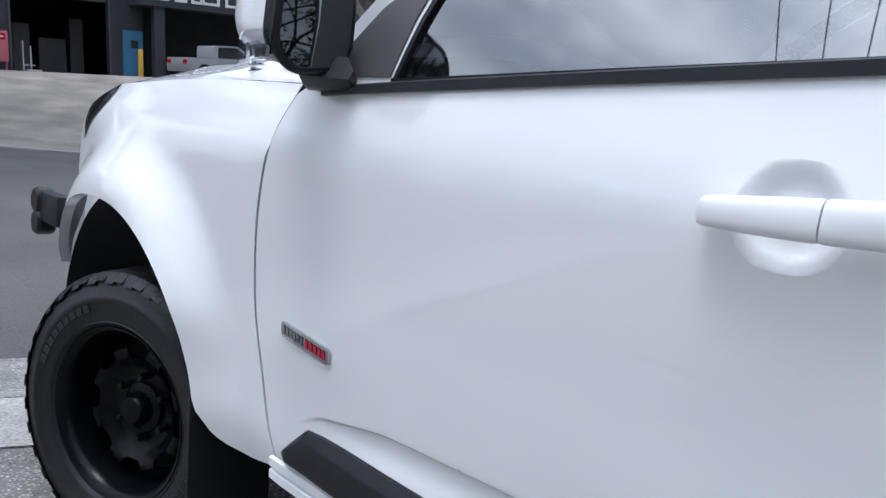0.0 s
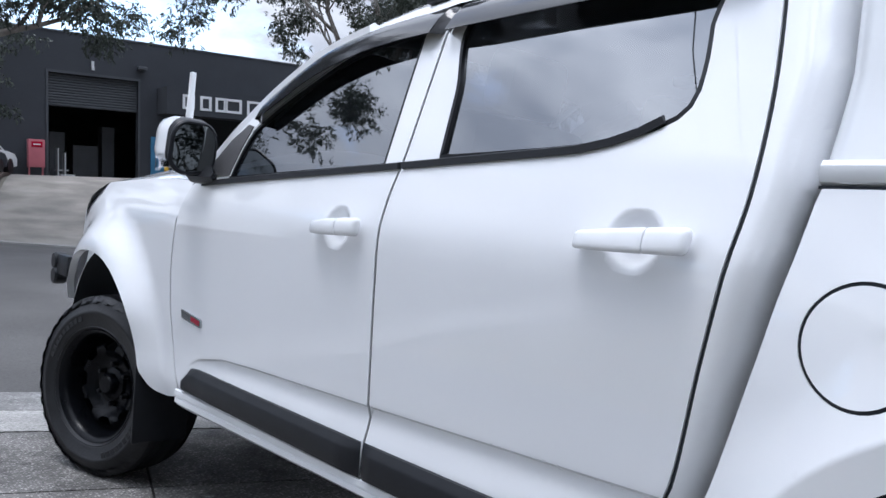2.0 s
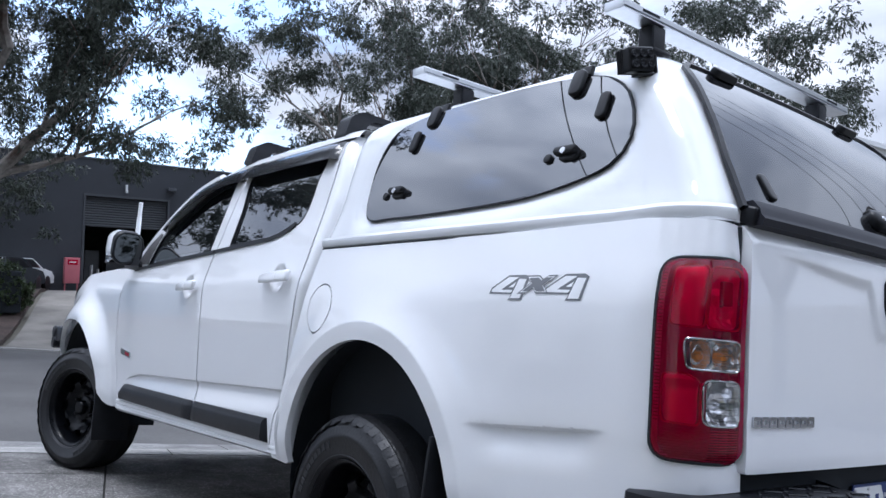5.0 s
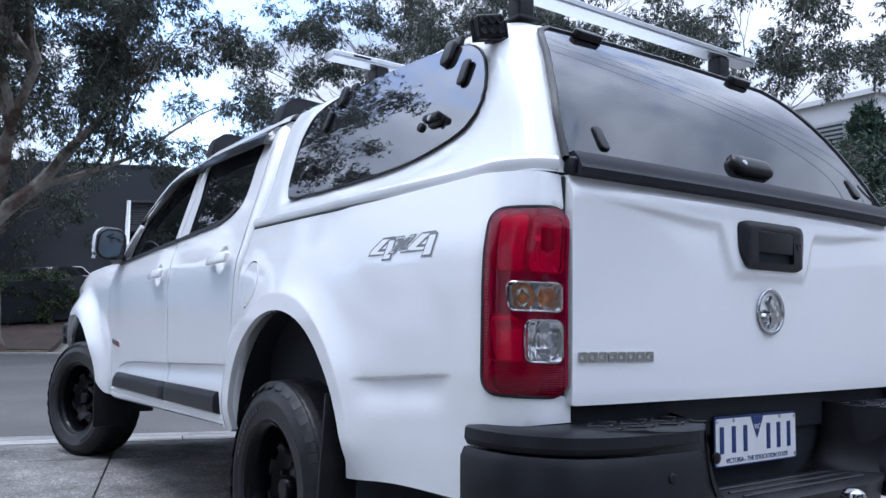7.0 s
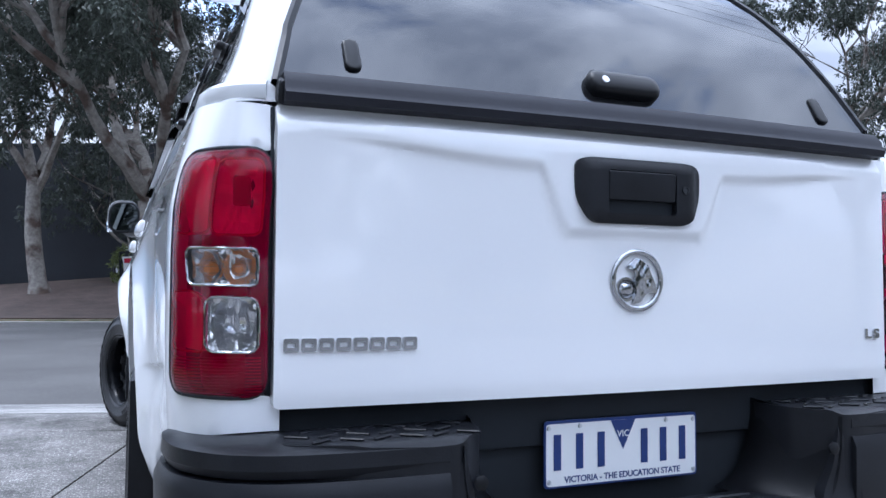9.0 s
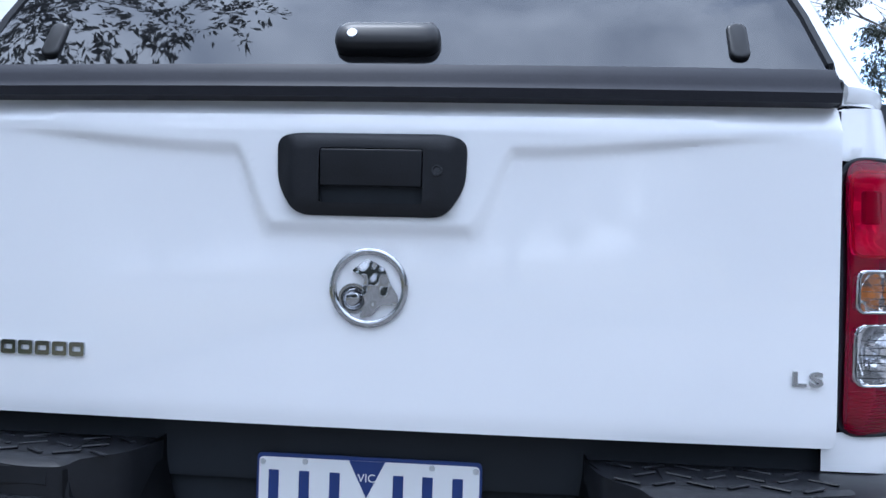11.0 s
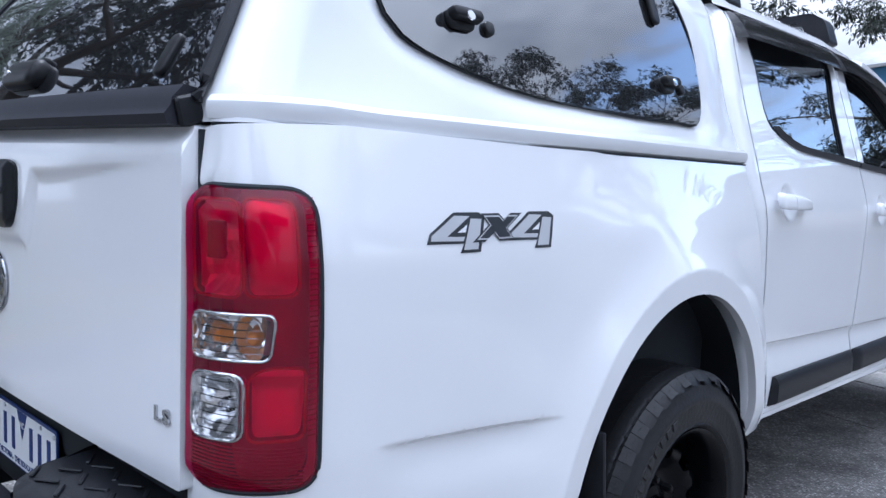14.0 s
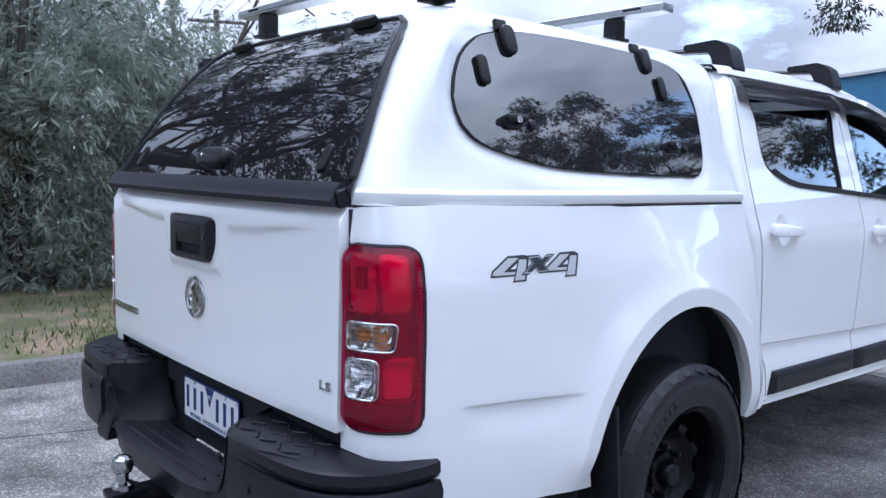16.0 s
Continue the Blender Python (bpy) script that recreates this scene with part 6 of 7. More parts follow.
for side in (-1, 1):
    # base rail
    pts = [Vector((side * min(can_x(y, 1.276) + 0.004, 0.832), y, 1.276)) for y in np.linspace(0.452, -0.90, 30)]
    corner = [Vector((side * (0.828 - 0.02 - 0.10 + 0.115 * math.cos(a)), -0.99 - 0.142 * math.sin(a), 1.279)) for a in np.linspace(0.15, 1.35, 9)]
    rail = sweep(pts + corner, [(0.03 * side, -0.012), (-0.004 * side, -0.012), (-0.013 * side, -0.006), (-0.017 * side, 0.006), (-0.015 * side, 0.018), (-0.006 * side, 0.027), (0.03 * side, 0.032)])
    part("base_rail", rail, GELCOAT, canopy, "rounded white base rail")
    # thin black strip paints in the shaded gap below the rail
    seal = [q + Vector((side * 0.004, 0, -0.0135)) for q in pts + corner]
    part("base_seal", sweep(seal, [(0.02 * side, -0.0025), (-0.0085 * side, -0.0025), (-0.0085 * side, 0.002), (0.02 * side, 0.002)]), DARK, canopy, "black strip for the dark gap line under the base rail")
    # side window
    win = part("side_window", sheet(WIN_EDGE, [], lambda u, v: Vector((side * (pane_w(v) + 0.020 * (u + 0.3) - 0.002), u, v)), 0.05, 0.008, (-side, 0, 0)), SIDEGLASS, canopy, "dark tinted lift-up side window")
    edge = [can_point(q[0], q[1], side, -0.006) for q in WIN_EDGE]
    part("window_seal", sweep(edge + [edge[0]], [(-0.003, -0.004), (0.003, -0.004), (0.003, 0.003), (-0.003, 0.003)], (1, 0, 0), False), BLACK, win, "black rubber seal")
    tilt = pose(0, 0, 0, 0, -side * 18, 0)
    out = (side * 0.94, 0, 0.34)
    for y, z in ((-0.600, 1.705), (0.050, 1.720)):
        hinge = join(pill(0.050, 0.086, 0.014, facing(can_point(y, z, side, 0.003), out)), block((0.016, 0.046, 0.036), Matrix.Translation(can_point(y, z + 0.042, side, 0.004)) @ tilt, 0.007, 3))
        part("hinge", hinge, GLOSSBLACK, win, "black window hinge")
    for y, z in ((-0.724, 1.612), (0.100, 1.634)):
        part("stay_cover", pill(0.036, 0.084, 0.009, facing(can_point(y, z, side, -0.001), out)), GLOSSBLACK, win, "oval black cover")
    for y, z in ((-0.650, 1.488), (0.088, 1.450)):
        knob = part("window_lock", join(pill(0.070, 0.038, 0.010, facing(can_point(y - 0.006, z - 0.008, side, 0.0), out)), pill(0.080, 0.023, 0.018, facing(can_point(y, z, side, 0.008), out), 0.5)), GLOSSBLACK, win, "black twist lock")
        part("lock_barrel", lathe([(0, 0.003), (0.009, 0.003), (0.010, 0.0)], 16, facing(can_point(y, z, side, 0.026), out)), CHROME, knob, "bright lock barrel")
        part("stop_button", pill(0.028, 0.028, 0.010, facing(can_point(y + 0.070, z - 0.012, side, -0.001), out)), GLOSSBLACK, win, "black rubber stop")

# rear lift glass
def rear_point(x, z, out=0.0):
    xe = max(0.05, can_x(can_rear(z), z))
    y = float(lift_y(z)) - 0.012 * (1 - (x / xe) ** 2)
    over = max(0.0, abs(x) - (xe - 0.085))
    k = 0.085 - math.sqrt(max(0.0, 0.085 ** 2 - min(over, 0.080) ** 2))
    return Vector((x, y - 0.016 - out + 0.75 * k, z))


lift_edge = [(-0.722, 1.300), (-0.690, 1.420), (-0.638, 1.560), (-0.580, 1.680), (-0.548, 1.728), (-0.505, 1.750), (-0.25, 1.760), (0.0, 1.763), (0.25, 1.760), (0.505, 1.750), (0.548, 1.728), (0.580, 1.680), (0.638, 1.560), (0.690, 1.420), (0.722, 1.300), (0.36, 1.300), (0.0, 1.300), (-0.36, 1.300)]
loop = straight(lift_edge + [lift_edge[0]], 0.03)[:-1]
lift = part("lift_glass", sheet(loop, [], rear_point, 0.035, 0.012, (0, 1, 0)), TINTGLASS, canopy, "dark tinted rear lift glass")
edge = [rear_point(q[0], q[1], -0.004) for q in loop]
part("glass_seal", tube(edge + [edge[0]], 0.010, 6, False), BLACK, lift, "black rubber seal")
sill = [Vector((x, -1.168 - 0.022 * (1 - (x / 0.75) ** 2), 1.284)) for x in np.linspace(-0.712, 0.712, 21)]
part("bottom_rail", sweep(sill, [(-0.040, 0.030), (-0.020, -0.024), (0.016, -0.022), (0.022, -0.008), (0.012, 0.004), (0.010, 0.014), (-0.008, 0.034)]), RAILGREY, lift, "grey-black bottom rail")
for side in (-1, 1):
    part("rail_end", block((0.016, 0.040, 0.044), pose(side * 0.714, -1.156, 1.283, 14), 0.010, 3), BLACK, lift, "black end cap")
    part("stay_cover", pill(0.032, 0.078, 0.008, facing(rear_point(side * 0.578, 1.372, -0.001), (0, -0.86, 0.5))), GLOSSBLACK, lift, "oval black cover")
    part("hinge", pill(0.105, 0.034, 0.022, facing(rear_point(side * 0.36, 1.748, 0.002), (0, -0.62, 0.78))), GLOSSBLACK, lift, "oval black hinge")
latch = part("latch", join(pill(0.176, 0.060, 0.027, facing(rear_point(0.010, 1.368, 0.0), (0, -0.86, 0.5)), 0.75), pill(0.150, 0.020, 0.012, facing(rear_point(0.012, 1.392, 0.0), (0, -0.86, 0.5)))), GLOSSBLACK, lift, "black twist latch")
part("lock_barrel", lathe([(0, 0.004), (0.0085, 0.004), (0.0095, 0)], 16, facing(rear_point(-0.046, 1.376, 0.029), (0, -0.9, 0.42))), CHROME, latch, "bright lock barrel")

# work light on the canopy's corner
spot = new("work_light")
spot.parent = canopy
spot["label"] = "square black work light"
SM = pose(-0.704, -0.835, 1.712, 4, -10, -18) @ Matrix.Scale(0.76, 4)
part("lamp_body", join(block((0.100, 0.050, 0.084), SM @ pose(0, 0.012, 0), 0.012, 3), *[block((0.104, 0.006, 0.080), SM @ pose(0, 0.030 + 0.010 * k, 0), 0.002, 1) for k in range(4)]), GLOSSBLACK, spot, "finned black lamp body")
for i in range(3):
    for j in range(2):
        part("led_cell", lathe([(0, 0.004), (0.006, 0.002), (0.0125, 0.010), (0.0135, 0.010), (0.0135, 0)], 14, SM @ pose(-0.030 + 0.030 * i, -0.014, -0.017 + 0.034 * j, 90)), GREYPL, spot, "small reflector cell")
part("lamp_bracket", join(block((0.010, 0.04, 0.07), SM @ pose(0.056, 0.01, -0.02), 0.003), block((0.10, 0.04, 0.010), SM @ pose(0.03, 0.01, -0.052), 0.003)), GLOSSBLACK, spot, "black bracket")

# ---- wheels ----
TR, TW = 0.3762, 0.132      # tyre radius and half width


def wheel(name, m, label):
    root = new(name)
    root.parent = truck
    root.matrix_basis = m
    root["label"] = label
    h = TW
    prof = [(0.222, -h * 0.80), (0.236, -h * 0.90), (0.28, -h * 1.02), (0.335, -h * 0.97), (0.362, -h * 0.84), (0.374, -h * 0.66), (0.378, 0), (0.374, h * 0.66), (0.362, h * 0.84),
            (0.335, h * 0.97), (0.315, h * 1.005), (0.312, h * 1.03), (0.300, h * 1.03), (0.297, h * 1.01), (0.255, h * 1.00), (0.248, h * 0.97), (0.245, h * 0.985), (0.238, h * 0.94), (0.224, h * 0.80)]
    bm = lathe(prof, 72)
    tyre = part("tyre", bm, RUBBER, root, "black all-terrain tyre", 50)
    # tread: rows of skewed blocks and shoulder lugs
    bm = bmesh.new()
    n = 66
    for i in range(n):
        for j, (x, w, skew) in enumerate(((-0.094, 0.046, 0.35), (-0.047, 0.036, -0.5), (0.0, 0.036, 0.5), (0.047, 0.036, -0.5), (0.094, 0.046, 0.35))):
            a = 2 * math.pi * (i + 0.37 * j) / n
            half = math.pi / n * 0.965
            vs = []
            for da, dx in ((-1, -1), (1, -1), (1, 1), (-1, 1)):
                ang = a + half * da + dx * skew * half
                xx = x + dx * w / 2
                drop = 0.010 * smooth(0.085, 0.120, abs(xx))
                for rr in (0.3735 - drop, TR - drop * 1.2):
                    vs.append(bm.verts.new((rr * math.cos(ang), rr * math.sin(ang), xx)))
            lo, hi = vs[0::2], vs[1::2]
            bm.faces.new(hi)
            for k in range(4):
                bm.faces.new((lo[k], lo[(k + 1) % 4], hi[(k + 1) % 4], hi[k]))
    for i in range(n):
        for s in (-1, 1):
            a = 2 * math.pi * (i + 0.2) / n
            half = math.pi / n * 0.95
            depth = 0.345 if i % 2 else 0.352
            vs = []
            for ang in (a - half, a + half):
                for rr, xx in ((0.372, s * h * 0.80), (0.362, s * h * 0.90), (depth, s * h * 0.985)):
                    vs.append(bm.verts.new(((rr + 0.001) * math.cos(ang), (rr + 0.001) * math.sin(ang), xx)))
            for k in range(2):
                bm.faces.new((vs[k], vs[k + 1], vs[k + 4], vs[k + 3]))
    bmesh.ops.recalc_face_normals(bm, faces=bm.faces)
    part("tread", bm, RUBBER, tyre, "deep tread blocks", 20)
    bar = block((0.022, 0.022, 0.003), None, 0.001, 1)     # raised sidewall lettering as plain bars
    first = None
    for base in (0.4, 3.5):
        for k in range(9):
            a = base + 0.105 * k
            if first is None:
                first = ob = part("sidewall_bar", bar, RUBBER, tyre, "raised bar on the sidewall")
            else:
                ob = new("sidewall_bar", first.data)
                ob.parent = tyre
            ob.matrix_basis = pose(0.285 * math.cos(a), 0.285 * math.sin(a), h * 1.015, 0, 0, math.degrees(a))
    # rim
    rim = part("rim", lathe([(0.150, -0.10), (0.206, -0.10), (0.216, -0.108), (0.210, 0.02), (0.212, 0.085), (0.224, 0.108), (0.234, 0.118), (0.233, 0.123), (0.223, 0.119), (0.212, 0.104), (0.206, 0.088), (0.200, 0.05), (0.196, 0.02), (0.190, -0.01)], 72), STEELBLACK, root, "black steel rim")
    circle = [(0.198 * math.cos(a), 0.198 * math.sin(a)) for a in np.linspace(0, 2 * math.pi, 65)[:-1]]
    holes = []
    for k in range(8):
        a = 2 * math.pi * k / 8
        pts = [(0.142, -0.20), (0.172, -0.25), (0.186, 0.0), (0.172, 0.25), (0.142, 0.20)]
        holes.append(rounded([(r * math.cos(a + d), r * math.sin(a + d)) for r, d in pts], 0.012, 3))
    def dish(u, v):
        r = math.hypot(u, v)
        return Vector((u, v, 0.022 + 0.040 * smooth(0.10, 0.155, r) - 0.030 * smooth(0.160, 0.198, r)))
    part("disc", sheet(circle, holes, dish, 0.018, 0.012, (0, 0, -1)), STEELBLACK, rim, "black steel disc with eight openings")
    part("backing", lathe([(0, -0.02), (0.18, -0.02), (0.18, -0.015), (0, -0.015)], 32), DARK, rim)
    part("hub", lathe([(0, 0.02), (0.070, 0.02), (0.066, 0.034), (0.046, 0.040), (0.041, 0.066), (0.034, 0.074), (0, 0.075)], 32), STEELBLACK, rim, "black hub cap")
    for k in range(6):
        a = 2 * math.pi * k / 6
        part("wheel_nut", lathe([(0, 0), (0.012, 0), (0.012, 0.018), (0.008, 0.026), (0, 0.027)], 6, pose(0.085 * math.cos(a), 0.085 * math.sin(a), 0.022)), GLOSSBLACK, rim)
    return root


HUB = 0.370
steer = 20
wheel("wheel", pose(-0.805, 3.350, HUB, 0, 0, steer) @ pose(0, 0, 0, 0, -90, 0), "front wheel steered to one side, black steel rim")
wheel("wheel", pose(0.805, 3.350, HUB, 0, 0, steer) @ pose(0, 0, 0, 0, 90, 0), "front wheel steered to one side, black steel rim")
wheel("wheel", pose(-0.790, 0.062, 0.352, 0, -90, 0) @ Matrix.Scale(0.965, 4), "rear wheel with a black steel rim")
wheel("wheel", pose(0.790, 0.062, 0.382, 0, 90, 0), "rear wheel with a black steel rim")
for side in (-1, 1):
    part("mud_flap", block((0.22, 0.012, 0.36), pose(side * 0.775, 2.962, 0.40, -4), 0.004), BLACK, truck, "black mud flap")
    part("mud_flap", block((0.40, 0.012, 0.42), pose(side * 0.73, -0.350, 0.50, 6), 0.004), BLACK, truck, "black mud flap")

# ---- mirrors ----
def door_mirror(side):
    root = new("door_mirror")
    root.parent = truck
    root["label"] = "white-capped door mirror with an indicator lens"
    c = Vector((side * 0.922, 2.545, 1.342))
    rim = rounded([(-0.094, -0.082), (0.060, -0.106), (0.112, -0.066), (0.104, 0.060), (0.060, 0.104), (-0.056, 0.104), (-0.096, 0.066)], 0.060, 5)
    turn = pose(c.x, c.y, c.z, 0, 0, side * -6) @ pose(-c.x, -c.y, -c.z)
    def ring(scale, dy, dz=0.0):
        return [turn @ Vector((c.x + side * q[0] * 0.80 * scale, c.y + dy + 0.02 * q[0], c.z + q[1] * 0.86 * scale + dz)) for q in rim]
    steps = [(0.97, -0.030), (1.00, -0.022), (1.02, -0.004), (1.01, 0.050), (0.92, 0.088), (0.74, 0.116), (0.40, 0.130), (0.05, 0.134)]
    caps = {"cap": bmesh.new(), "skirt": bmesh.new()}
    rings = [ring(s, d, 0.006 * k) for k, (s, d) in enumerate(steps)]
    n = len(rim)
    for i, (a, b) in enumerate(zip(rings, rings[1:])):
        for k in range(n):
            quad = (a[k], a[(k + 1) % n], b[(k + 1) % n], b[k])
            low = i < 2 or sum(q.z for q in quad) / 4 < c.z - 0.052
            bm = caps["skirt" if low else "cap"]
            bm.faces.new([bm.verts.new(q) for q in quad])
    for name, mat, label in (("cap", PAINT, "white mirror cap"), ("skirt", BLACK, "black lower shell")):
        bmesh.ops.remove_doubles(caps[name], verts=caps[name].verts, dist=1e-5)
        bmesh.ops.recalc_face_normals(caps[name], faces=caps[name].faces)
        part(name, caps[name], mat, root, label)
    loop = ring(0.95, -0.030)
    part("bezel", tube(loop + [loop[0]], 0.009, 8, False), BLACK, root, "black bezel")
    bm = bmesh.new()
    bm.faces.new([bm.verts.new(q) for q in ring(0.90, -0.038)])
    part("mirror_glass", bm, MIRROR, root, "mirror glass")
    lens_pts = [turn @ Vector((c.x + side * x, c.y + y, c.z + z)) for x, y, z in ((0.083, -0.010, -0.040), (0.086, 0.022, -0.042), (0.080, 0.056, -0.046), (0.063, 0.086, -0.054))]
    part("indicator_lens", sweep(lens_pts, [(-0.010, -0.032), (0.006, -0.030), (0.010, 0.0), (0.004, 0.014), (-0.010, 0.014)]), CLEARLENS, root, "clear indicator lens")
    part("indicator_reflector", sweep([q + Vector((-side * 0.006, 0, 0)) for q in lens_pts], [(-0.004, -0.026), (0.002, -0.026), (0.002, 0.010), (-0.004, 0.010)]), CHROME, root, "chrome reflector")
    arm = sweep([(side * 0.822, 2.580, 1.252), (side * 0.846, 2.560, 1.248), (side * 0.870, 2.535, 1.252), (side * 0.895, 2.515, 1.268)], [(-0.045, -0.018), (0.045, -0.018), (0.050, 0.0), (0.035, 0.026), (-0.035, 0.026), (-0.050, 0.0)])
    part("arm", arm, BLACK, root, "black mirror arm")


door_mirror(-1)
door_mirror(1)

# ---- smoked rain guards over the side windows ----
def guard(side, upper, lower, parent, name):
    up, lo = spline(upper, 0.03), spline(lower, 0.03)
    n = 40
    pick = lambda c, t: c[min(len(c) - 1, int(round(t * (len(c) - 1))))]
    bm = bmesh.new()
    rings = []
    for i in range(n + 1):
        t = i / n
        a, b = pick(up, t), pick(lo, t)
        ring = []
        for j, (f, d) in enumerate(((0.0, 0.004), (0.12, 0.016), (0.5, 0.026), (0.9, 0.034), (1.0, 0.036), (1.0, 0.032), (0.5, 0.022), (0.1, 0.010))):
            q = a.lerp(b, f)
            e = d * smooth(0, 0.04, t) * smooth(1.0, 0.97, t) + 0.002
            ring.append(bm.verts.new((side * (door_x(q[0], q[1]) + e), q[0], q[1])))
        rings.append(ring)
    for p, q in zip(rings, rings[1:]):
        for k in range(8):
            bm.faces.new((p[k], p[(k + 1) % 8], q[(k + 1) % 8], q[k]))
    bmesh.ops.recalc_face_normals(bm, faces=bm.faces)
    part(name, bm, VISOR, parent, "smoked acrylic rain guard")


for side, fd, rd in ((-1, fd_l, rd_l), (1, fd_r, rd_r)):
    guard(side, [(2.352, 1.490), (2.280, 1.542), (2.080, 1.648), (1.870, 1.704), (1.680, 1.726), (1.500, 1.732)], [(2.322, 1.440), (2.235, 1.480), (2.050, 1.568), (1.850, 1.620), (1.680, 1.640), (1.500, 1.646)], fd, "rain_guard")
    guard(side, [(1.478, 1.734), (1.05, 1.744), (0.640, 1.732)], [(1.474, 1.645), (1.05, 1.648), (0.616, 1.642)], rd, "rain_guard")

# ---- roof racks ----
def roof_rack(name, y, z, half, feet, foot_h, parent, silver, label):
    root = new(name)
    root.parent = parent
    root["label"] = label
    sec = [(-0.034, -0.014), (0.034, -0.014), (0.034, -0.011), (0.027, -0.010), (0.027, -0.006), (0.034, -0.005), (0.034, 0.010), (0.029, 0.014), (0.010, 0.014), (0.009, 0.009), (-0.009, 0.009), (-0.010, 0.014), (-0.029, 0.014), (-0.034, 0.010), (-0.034, -0.005), (-0.027, -0.006), (-0.027, -0.010), (-0.034, -0.011)] if silver else [(-0.030, -0.008), (0.030, -0.008), (0.034, 0.0), (0.020, 0.010), (-0.020, 0.010), (-0.034, 0.0)]
    pts = [(x, y, z - (0.0 if silver else 0.02 * (x / half) ** 2)) for x in np.linspace(-half, half, 13)]
    bar = part("bar", sweep(pts, sec), SILVER if silver else BLACK, root, "silver aluminium bar" if silver else "black aero bar")
    for s in (-1, 1):
        if silver:
            part("end_cap", block((0.006, 0.066, 0.026), pose(s * half, y, z), 0.002), SILVER, bar)
            part("maker_mark", block((0.075, 0.0012, 0.008), pose(s * (half - 0.12), y - 0.0345, z + 0.003)), DARK, bar, "dark mark bar")
            part("foot", join(block((0.062, 0.056, foot_h), pose(s * feet, y, z - 0.014 - foot_h / 2), 0.012, 3), block((0.078, 0.080, 0.012), pose(s * feet, y, z - 0.010 - foot_h), 0.004)), BLACK, root, "black rack foot")
        else:
            side_view = rounded([(feet - 0.17, z - 0.010), (feet - 0.17, z + 0.012), (feet - 0.02, z + 0.022), (feet + 0.035, z - 0.010), (feet + 0.070, z - 0.105), (feet - 0.025, z - 0.105), (feet - 0.035, z - 0.050), (feet - 0.070, z - 0.012)], 0.020, 4)
            foot = sheet(side_view, [], lambda u, v: Vector((s * u, y - 0.050 + 0.012 * smooth(z - 0.09, z + 0.02, v), v)), 0.02, 0.088, (0, 1, 0))
            part("foot", foot, BLACK, root, "rounded black rack foot")


roof_rack("canopy_rack", -0.690, 1.918, 0.645, 0.475, 0.085, canopy, True, "silver canopy roof bar on black feet")
roof_rack("canopy_rack", 0.150, 1.905, 0.690, 0.475, 0.075, canopy, True, "silver canopy roof bar on black feet")
roof_rack("cab_rack", 0.730, 1.862, 0.56, 0.590, 0.06, truck, False, "black aero roof bar on the cab")
roof_rack("cab_rack", 1.620, 1.868, 0.56, 0.590, 0.06, truck, False, "black aero roof bar on the cab")

# ---- antenna on the fender, bracket on the nose ----
aerial = new("aerial")
aerial.parent = truck
aerial["label"] = "white whip aerial on a chrome spring"
coil = [Vector((-0.700 + 0.017 * math.cos(a), 3.100 + 0.017 * math.sin(a), 1.270 + 0.125 * a / (18 * math.pi))) for a in np.linspace(0, 18 * math.pi, 170)]
part("spring", tube(coil, 0.0042, 5), CHROME, aerial, "chrome coil spring")
part("base", lathe([(0, -0.03), (0.026, -0.03), (0.026, 0.02), (0.016, 0.03), (0, 0.03)], 20, pose(-0.700, 3.100, 1.250)), CHROME, aerial)
part("whip", lathe([(0, 0), (0.016, 0), (0.015, 0.20), (0.013, 0.205), (0.013, 0.30), (0, 0.305)], 16, pose(-0.700, 3.100, 1.392)), material("white_fibreglass", (0.78, 0.79, 0.80), 0.35, vary=0.03), aerial, "white fibreglass whip")
for side in (-1, 1):
    lamp = new("tow_hook")
    lamp.parent = truck
    lamp["label"] = "black bracket with round rubber stops at the nose"
    part("plate", block((0.05, 0.20, 0.10), pose(side * 0.845, 4.11, 0.80), 0.01), BLACK, lamp)
    for y, z in ((4.215, 0.815), (4.205, 0.742)):
        part("stop", lathe([(0, 0), (0.040, 0), (0.044, 0.012), (0.044, 0.05), (0.036, 0.06), (0, 0.06)], 20, pose(side * 0.82, y, z, 0, side * 90)), BLACK, lamp, "round black rubber stop")

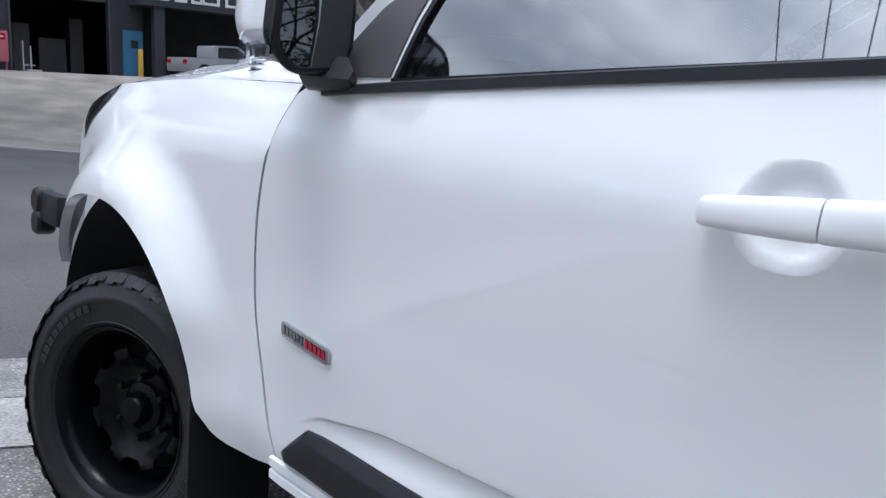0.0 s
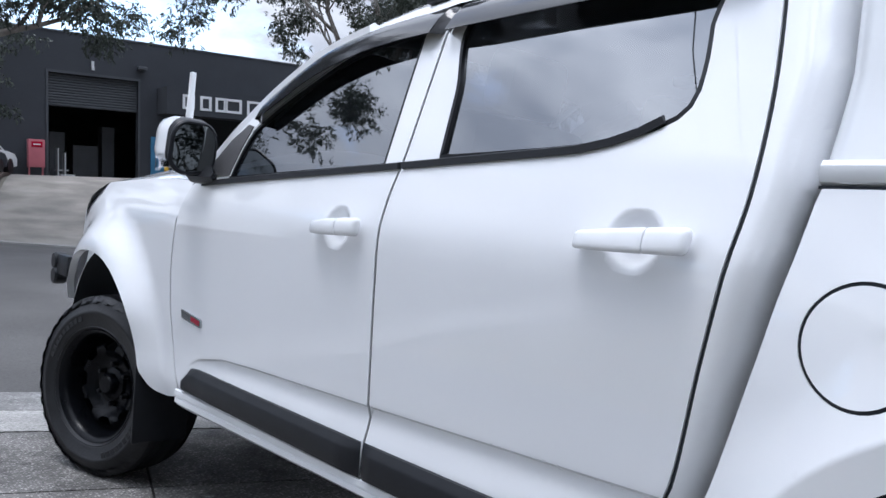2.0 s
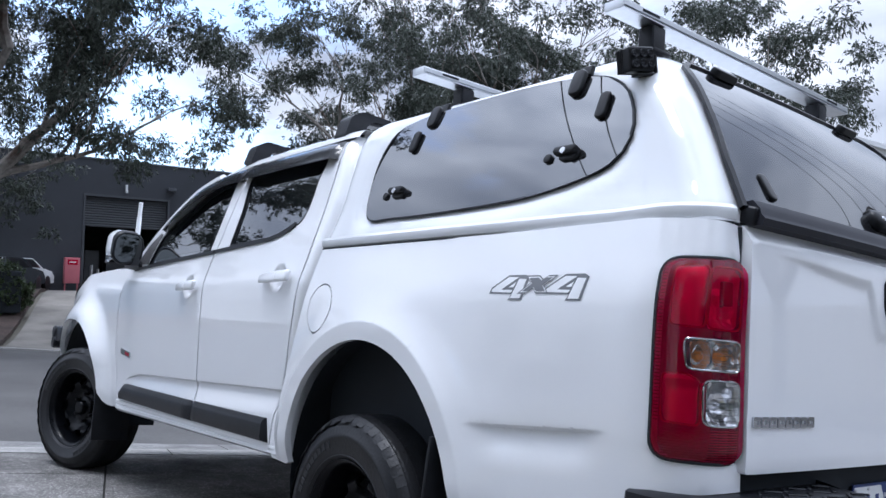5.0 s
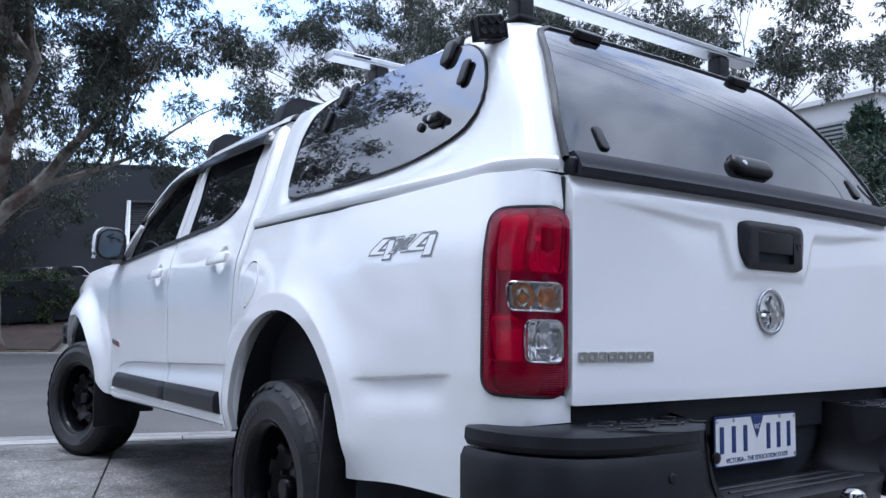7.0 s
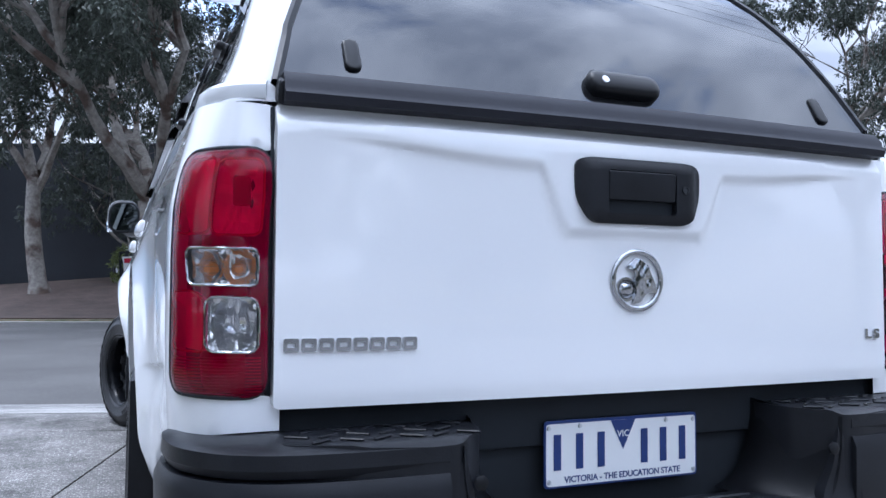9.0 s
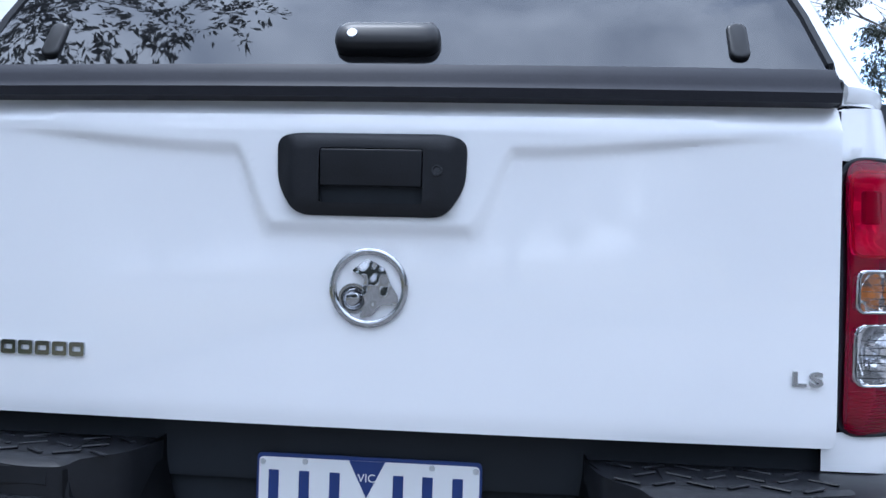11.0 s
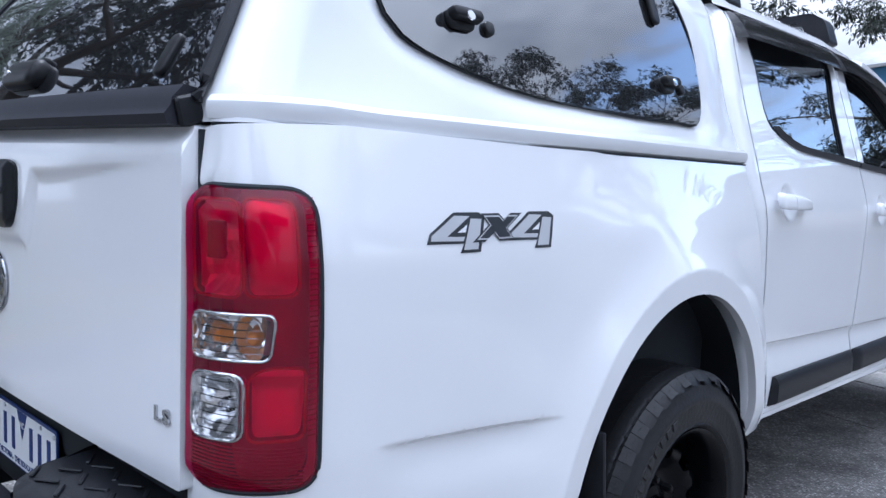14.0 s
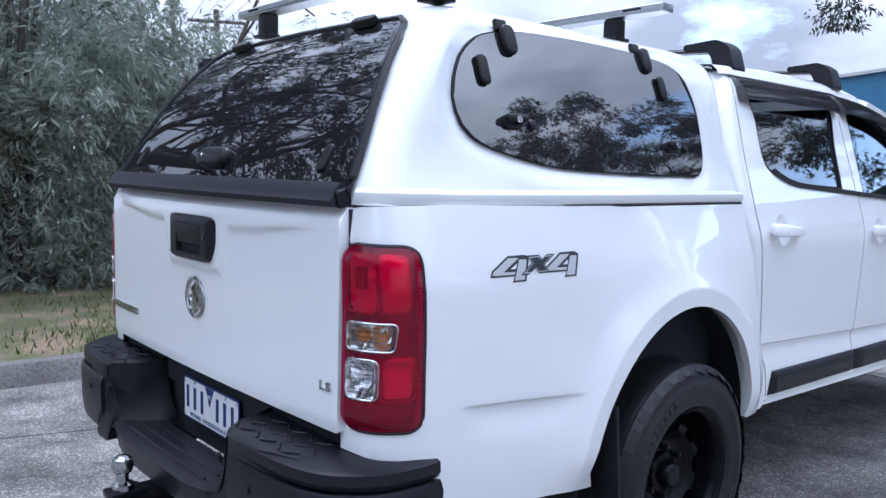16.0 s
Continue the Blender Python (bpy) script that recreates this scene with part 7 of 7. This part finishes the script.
# ---- decals and badges ----
def decal(side, bed):
    """A slanted outlined 4x4: a dark base, pale fields on it and a dark cross."""
    uc, zc = -0.683, 1.110
    fill = DECALGREY if side > 0 else PAINT
    def flat(name, poly, lift, mat, label, dx=0.0, grow=1.0):
        mx, mz = sum(q[0] for q in poly) / len(poly), sum(q[1] for q in poly) / len(poly)
        loop = straight([(mx + (q[0] - mx) * grow + dx, mz + (q[1] - mz) * grow) for q in poly + poly[:1]], 0.02)[:-1]
        part(name, sheet(loop, [], lambda u, v: bed_point(uc + side * u, zc + v, side, 0.0010 + lift), 0.02, 0), mat, bed, label)
    base = [(-0.165, -0.012), (-0.158, 0.004), (-0.100, 0.037), (-0.038, 0.037), (-0.024, 0.029), (-0.040, -0.028), (-0.090, -0.028), (-0.080, -0.013)]
    stroke = [(-0.156, -0.007), (-0.154, 0.001), (-0.099, 0.032), (-0.062, 0.031), (-0.119, -0.001), (-0.077, -0.002), (-0.082, -0.009)]
    stem = [(-0.060, 0.027), (-0.033, 0.026), (-0.047, -0.023), (-0.082, -0.023)]
    hole = [(-0.094, 0.005), (-0.069, 0.018), (-0.075, 0.005)]
    for dx in (0.0, 0.197):
        flat("decal_numeral", base, 0.0, DECALDARK, "dark outlined numeral", dx)
        flat("decal_fill", stroke, 0.0006, fill, "pale field", dx)
        flat("decal_fill", stem, 0.0006, fill, "pale field", dx)
        flat("decal_fill", hole, 0.0006, PAINT, "pale field", dx)
    cross = [(-0.034, 0.035), (0.013, 0.035), (0.025, 0.025), (0.045, 0.035), (0.076, 0.035), (0.033, 0.009), (0.051, -0.011), (0.009, -0.012), (-0.006, 0.002), (-0.029, -0.012), (-0.060, -0.012), (-0.017, 0.016)]
    flat("decal_letter", cross, 0.0010, DECALDARK, "dark letter")
    flat("decal_letter", cross, 0.0014, fill, "pale outline", 0.0, 0.84)
    flat("decal_letter", cross, 0.0018, DECALDARK, "dark letter", 0.0, 0.74)


decal(-1, bed_l)
decal(1, bed_r)
for side, fd in ((-1, fd_l), (1, fd_r)):
    def at(u, v, d):
        return Vector((side * (door_x(u, v) + d), u, v))
    y0, z0 = 2.562, 0.760
    plate = rounded([(-0.082, -0.0155), (0.082, -0.0155), (0.082, 0.0155), (-0.082, 0.0155)], 0.008, 3)
    skew = 0.10
    badge = part("door_badge", sheet(plate, [], lambda u, v: at(y0 + u, z0 + v + skew * u, 0.006), 0.03, 0.006, (-side, 0, 0)), CHROME, fd, "small chrome door badge")
    for a, b, mat in ((0.076, 0.000, DECALDARK), (-0.004, -0.075, REDPLASTIC)):
        n = 6 if mat is DECALDARK else 5
        for i in range(n):
            u0 = a + (b - a) * i / n
            u1 = a + (b - a) * (i + 0.78) / n
            bar = [(min(u0, u1), -0.009), (max(u0, u1), -0.009), (max(u0, u1), 0.009), (min(u0, u1), 0.009)]
            part("badge_bar", sheet(straight(bar + [bar[0]], 0.01)[:-1], [], lambda u, v: at(y0 + u, z0 + v + skew * u, 0.0072), 0.02, 0), mat, badge)

# ---- power poles, wires passing over the driveway ----
def power_pole(x, y, h):
    root = empty("power_pole", pose(x, y, ground_z(x, y), 0, 0, -19), "weathered timber power pole with a cross arm", "power pole", "power poles")
    part("post", tube([(0, 0, 0), (0, 0, h)], [0.17, 0.12], 10), DARKBARK, root)
    part("cross_arm", block((0.10, 2.4, 0.12), pose(0, 0, h - 0.5), 0.01), DARKBARK, root)
    for k in range(5):
        part("insulator", lathe([(0, 0), (0.04, 0), (0.045, 0.05), (0.03, 0.09), (0, 0.1)], 10, pose(0, -1.0 + 0.5 * k, h - 0.44)), SHEDWHITE, root)
    return Vector((x, y, ground_z(x, y) + h - 0.36))


ends = power_pole(-30.0, 13.5, 8.6), power_pole(16.0, -2.3, 8.8)
lines = empty("overhead_wires", pose(0, 0, 0), "black overhead wires strung between two poles", "wires")
for k in range(4):
    off = Vector((0.33, 0.94, 0)) * (-1.0 + 0.5 * k)
    pts = [ends[0].lerp(ends[1], t) + off - Vector((0, 0, (0.7 + 0.12 * (k % 2)) * 4 * t * (1 - t))) for t in np.linspace(0, 1, 30)]
    part("wire", tube(pts, 0.0095, 5), BLACK, lines, "black overhead wire")

# the truck's right flank, bent in towards the front to fit the camera's view
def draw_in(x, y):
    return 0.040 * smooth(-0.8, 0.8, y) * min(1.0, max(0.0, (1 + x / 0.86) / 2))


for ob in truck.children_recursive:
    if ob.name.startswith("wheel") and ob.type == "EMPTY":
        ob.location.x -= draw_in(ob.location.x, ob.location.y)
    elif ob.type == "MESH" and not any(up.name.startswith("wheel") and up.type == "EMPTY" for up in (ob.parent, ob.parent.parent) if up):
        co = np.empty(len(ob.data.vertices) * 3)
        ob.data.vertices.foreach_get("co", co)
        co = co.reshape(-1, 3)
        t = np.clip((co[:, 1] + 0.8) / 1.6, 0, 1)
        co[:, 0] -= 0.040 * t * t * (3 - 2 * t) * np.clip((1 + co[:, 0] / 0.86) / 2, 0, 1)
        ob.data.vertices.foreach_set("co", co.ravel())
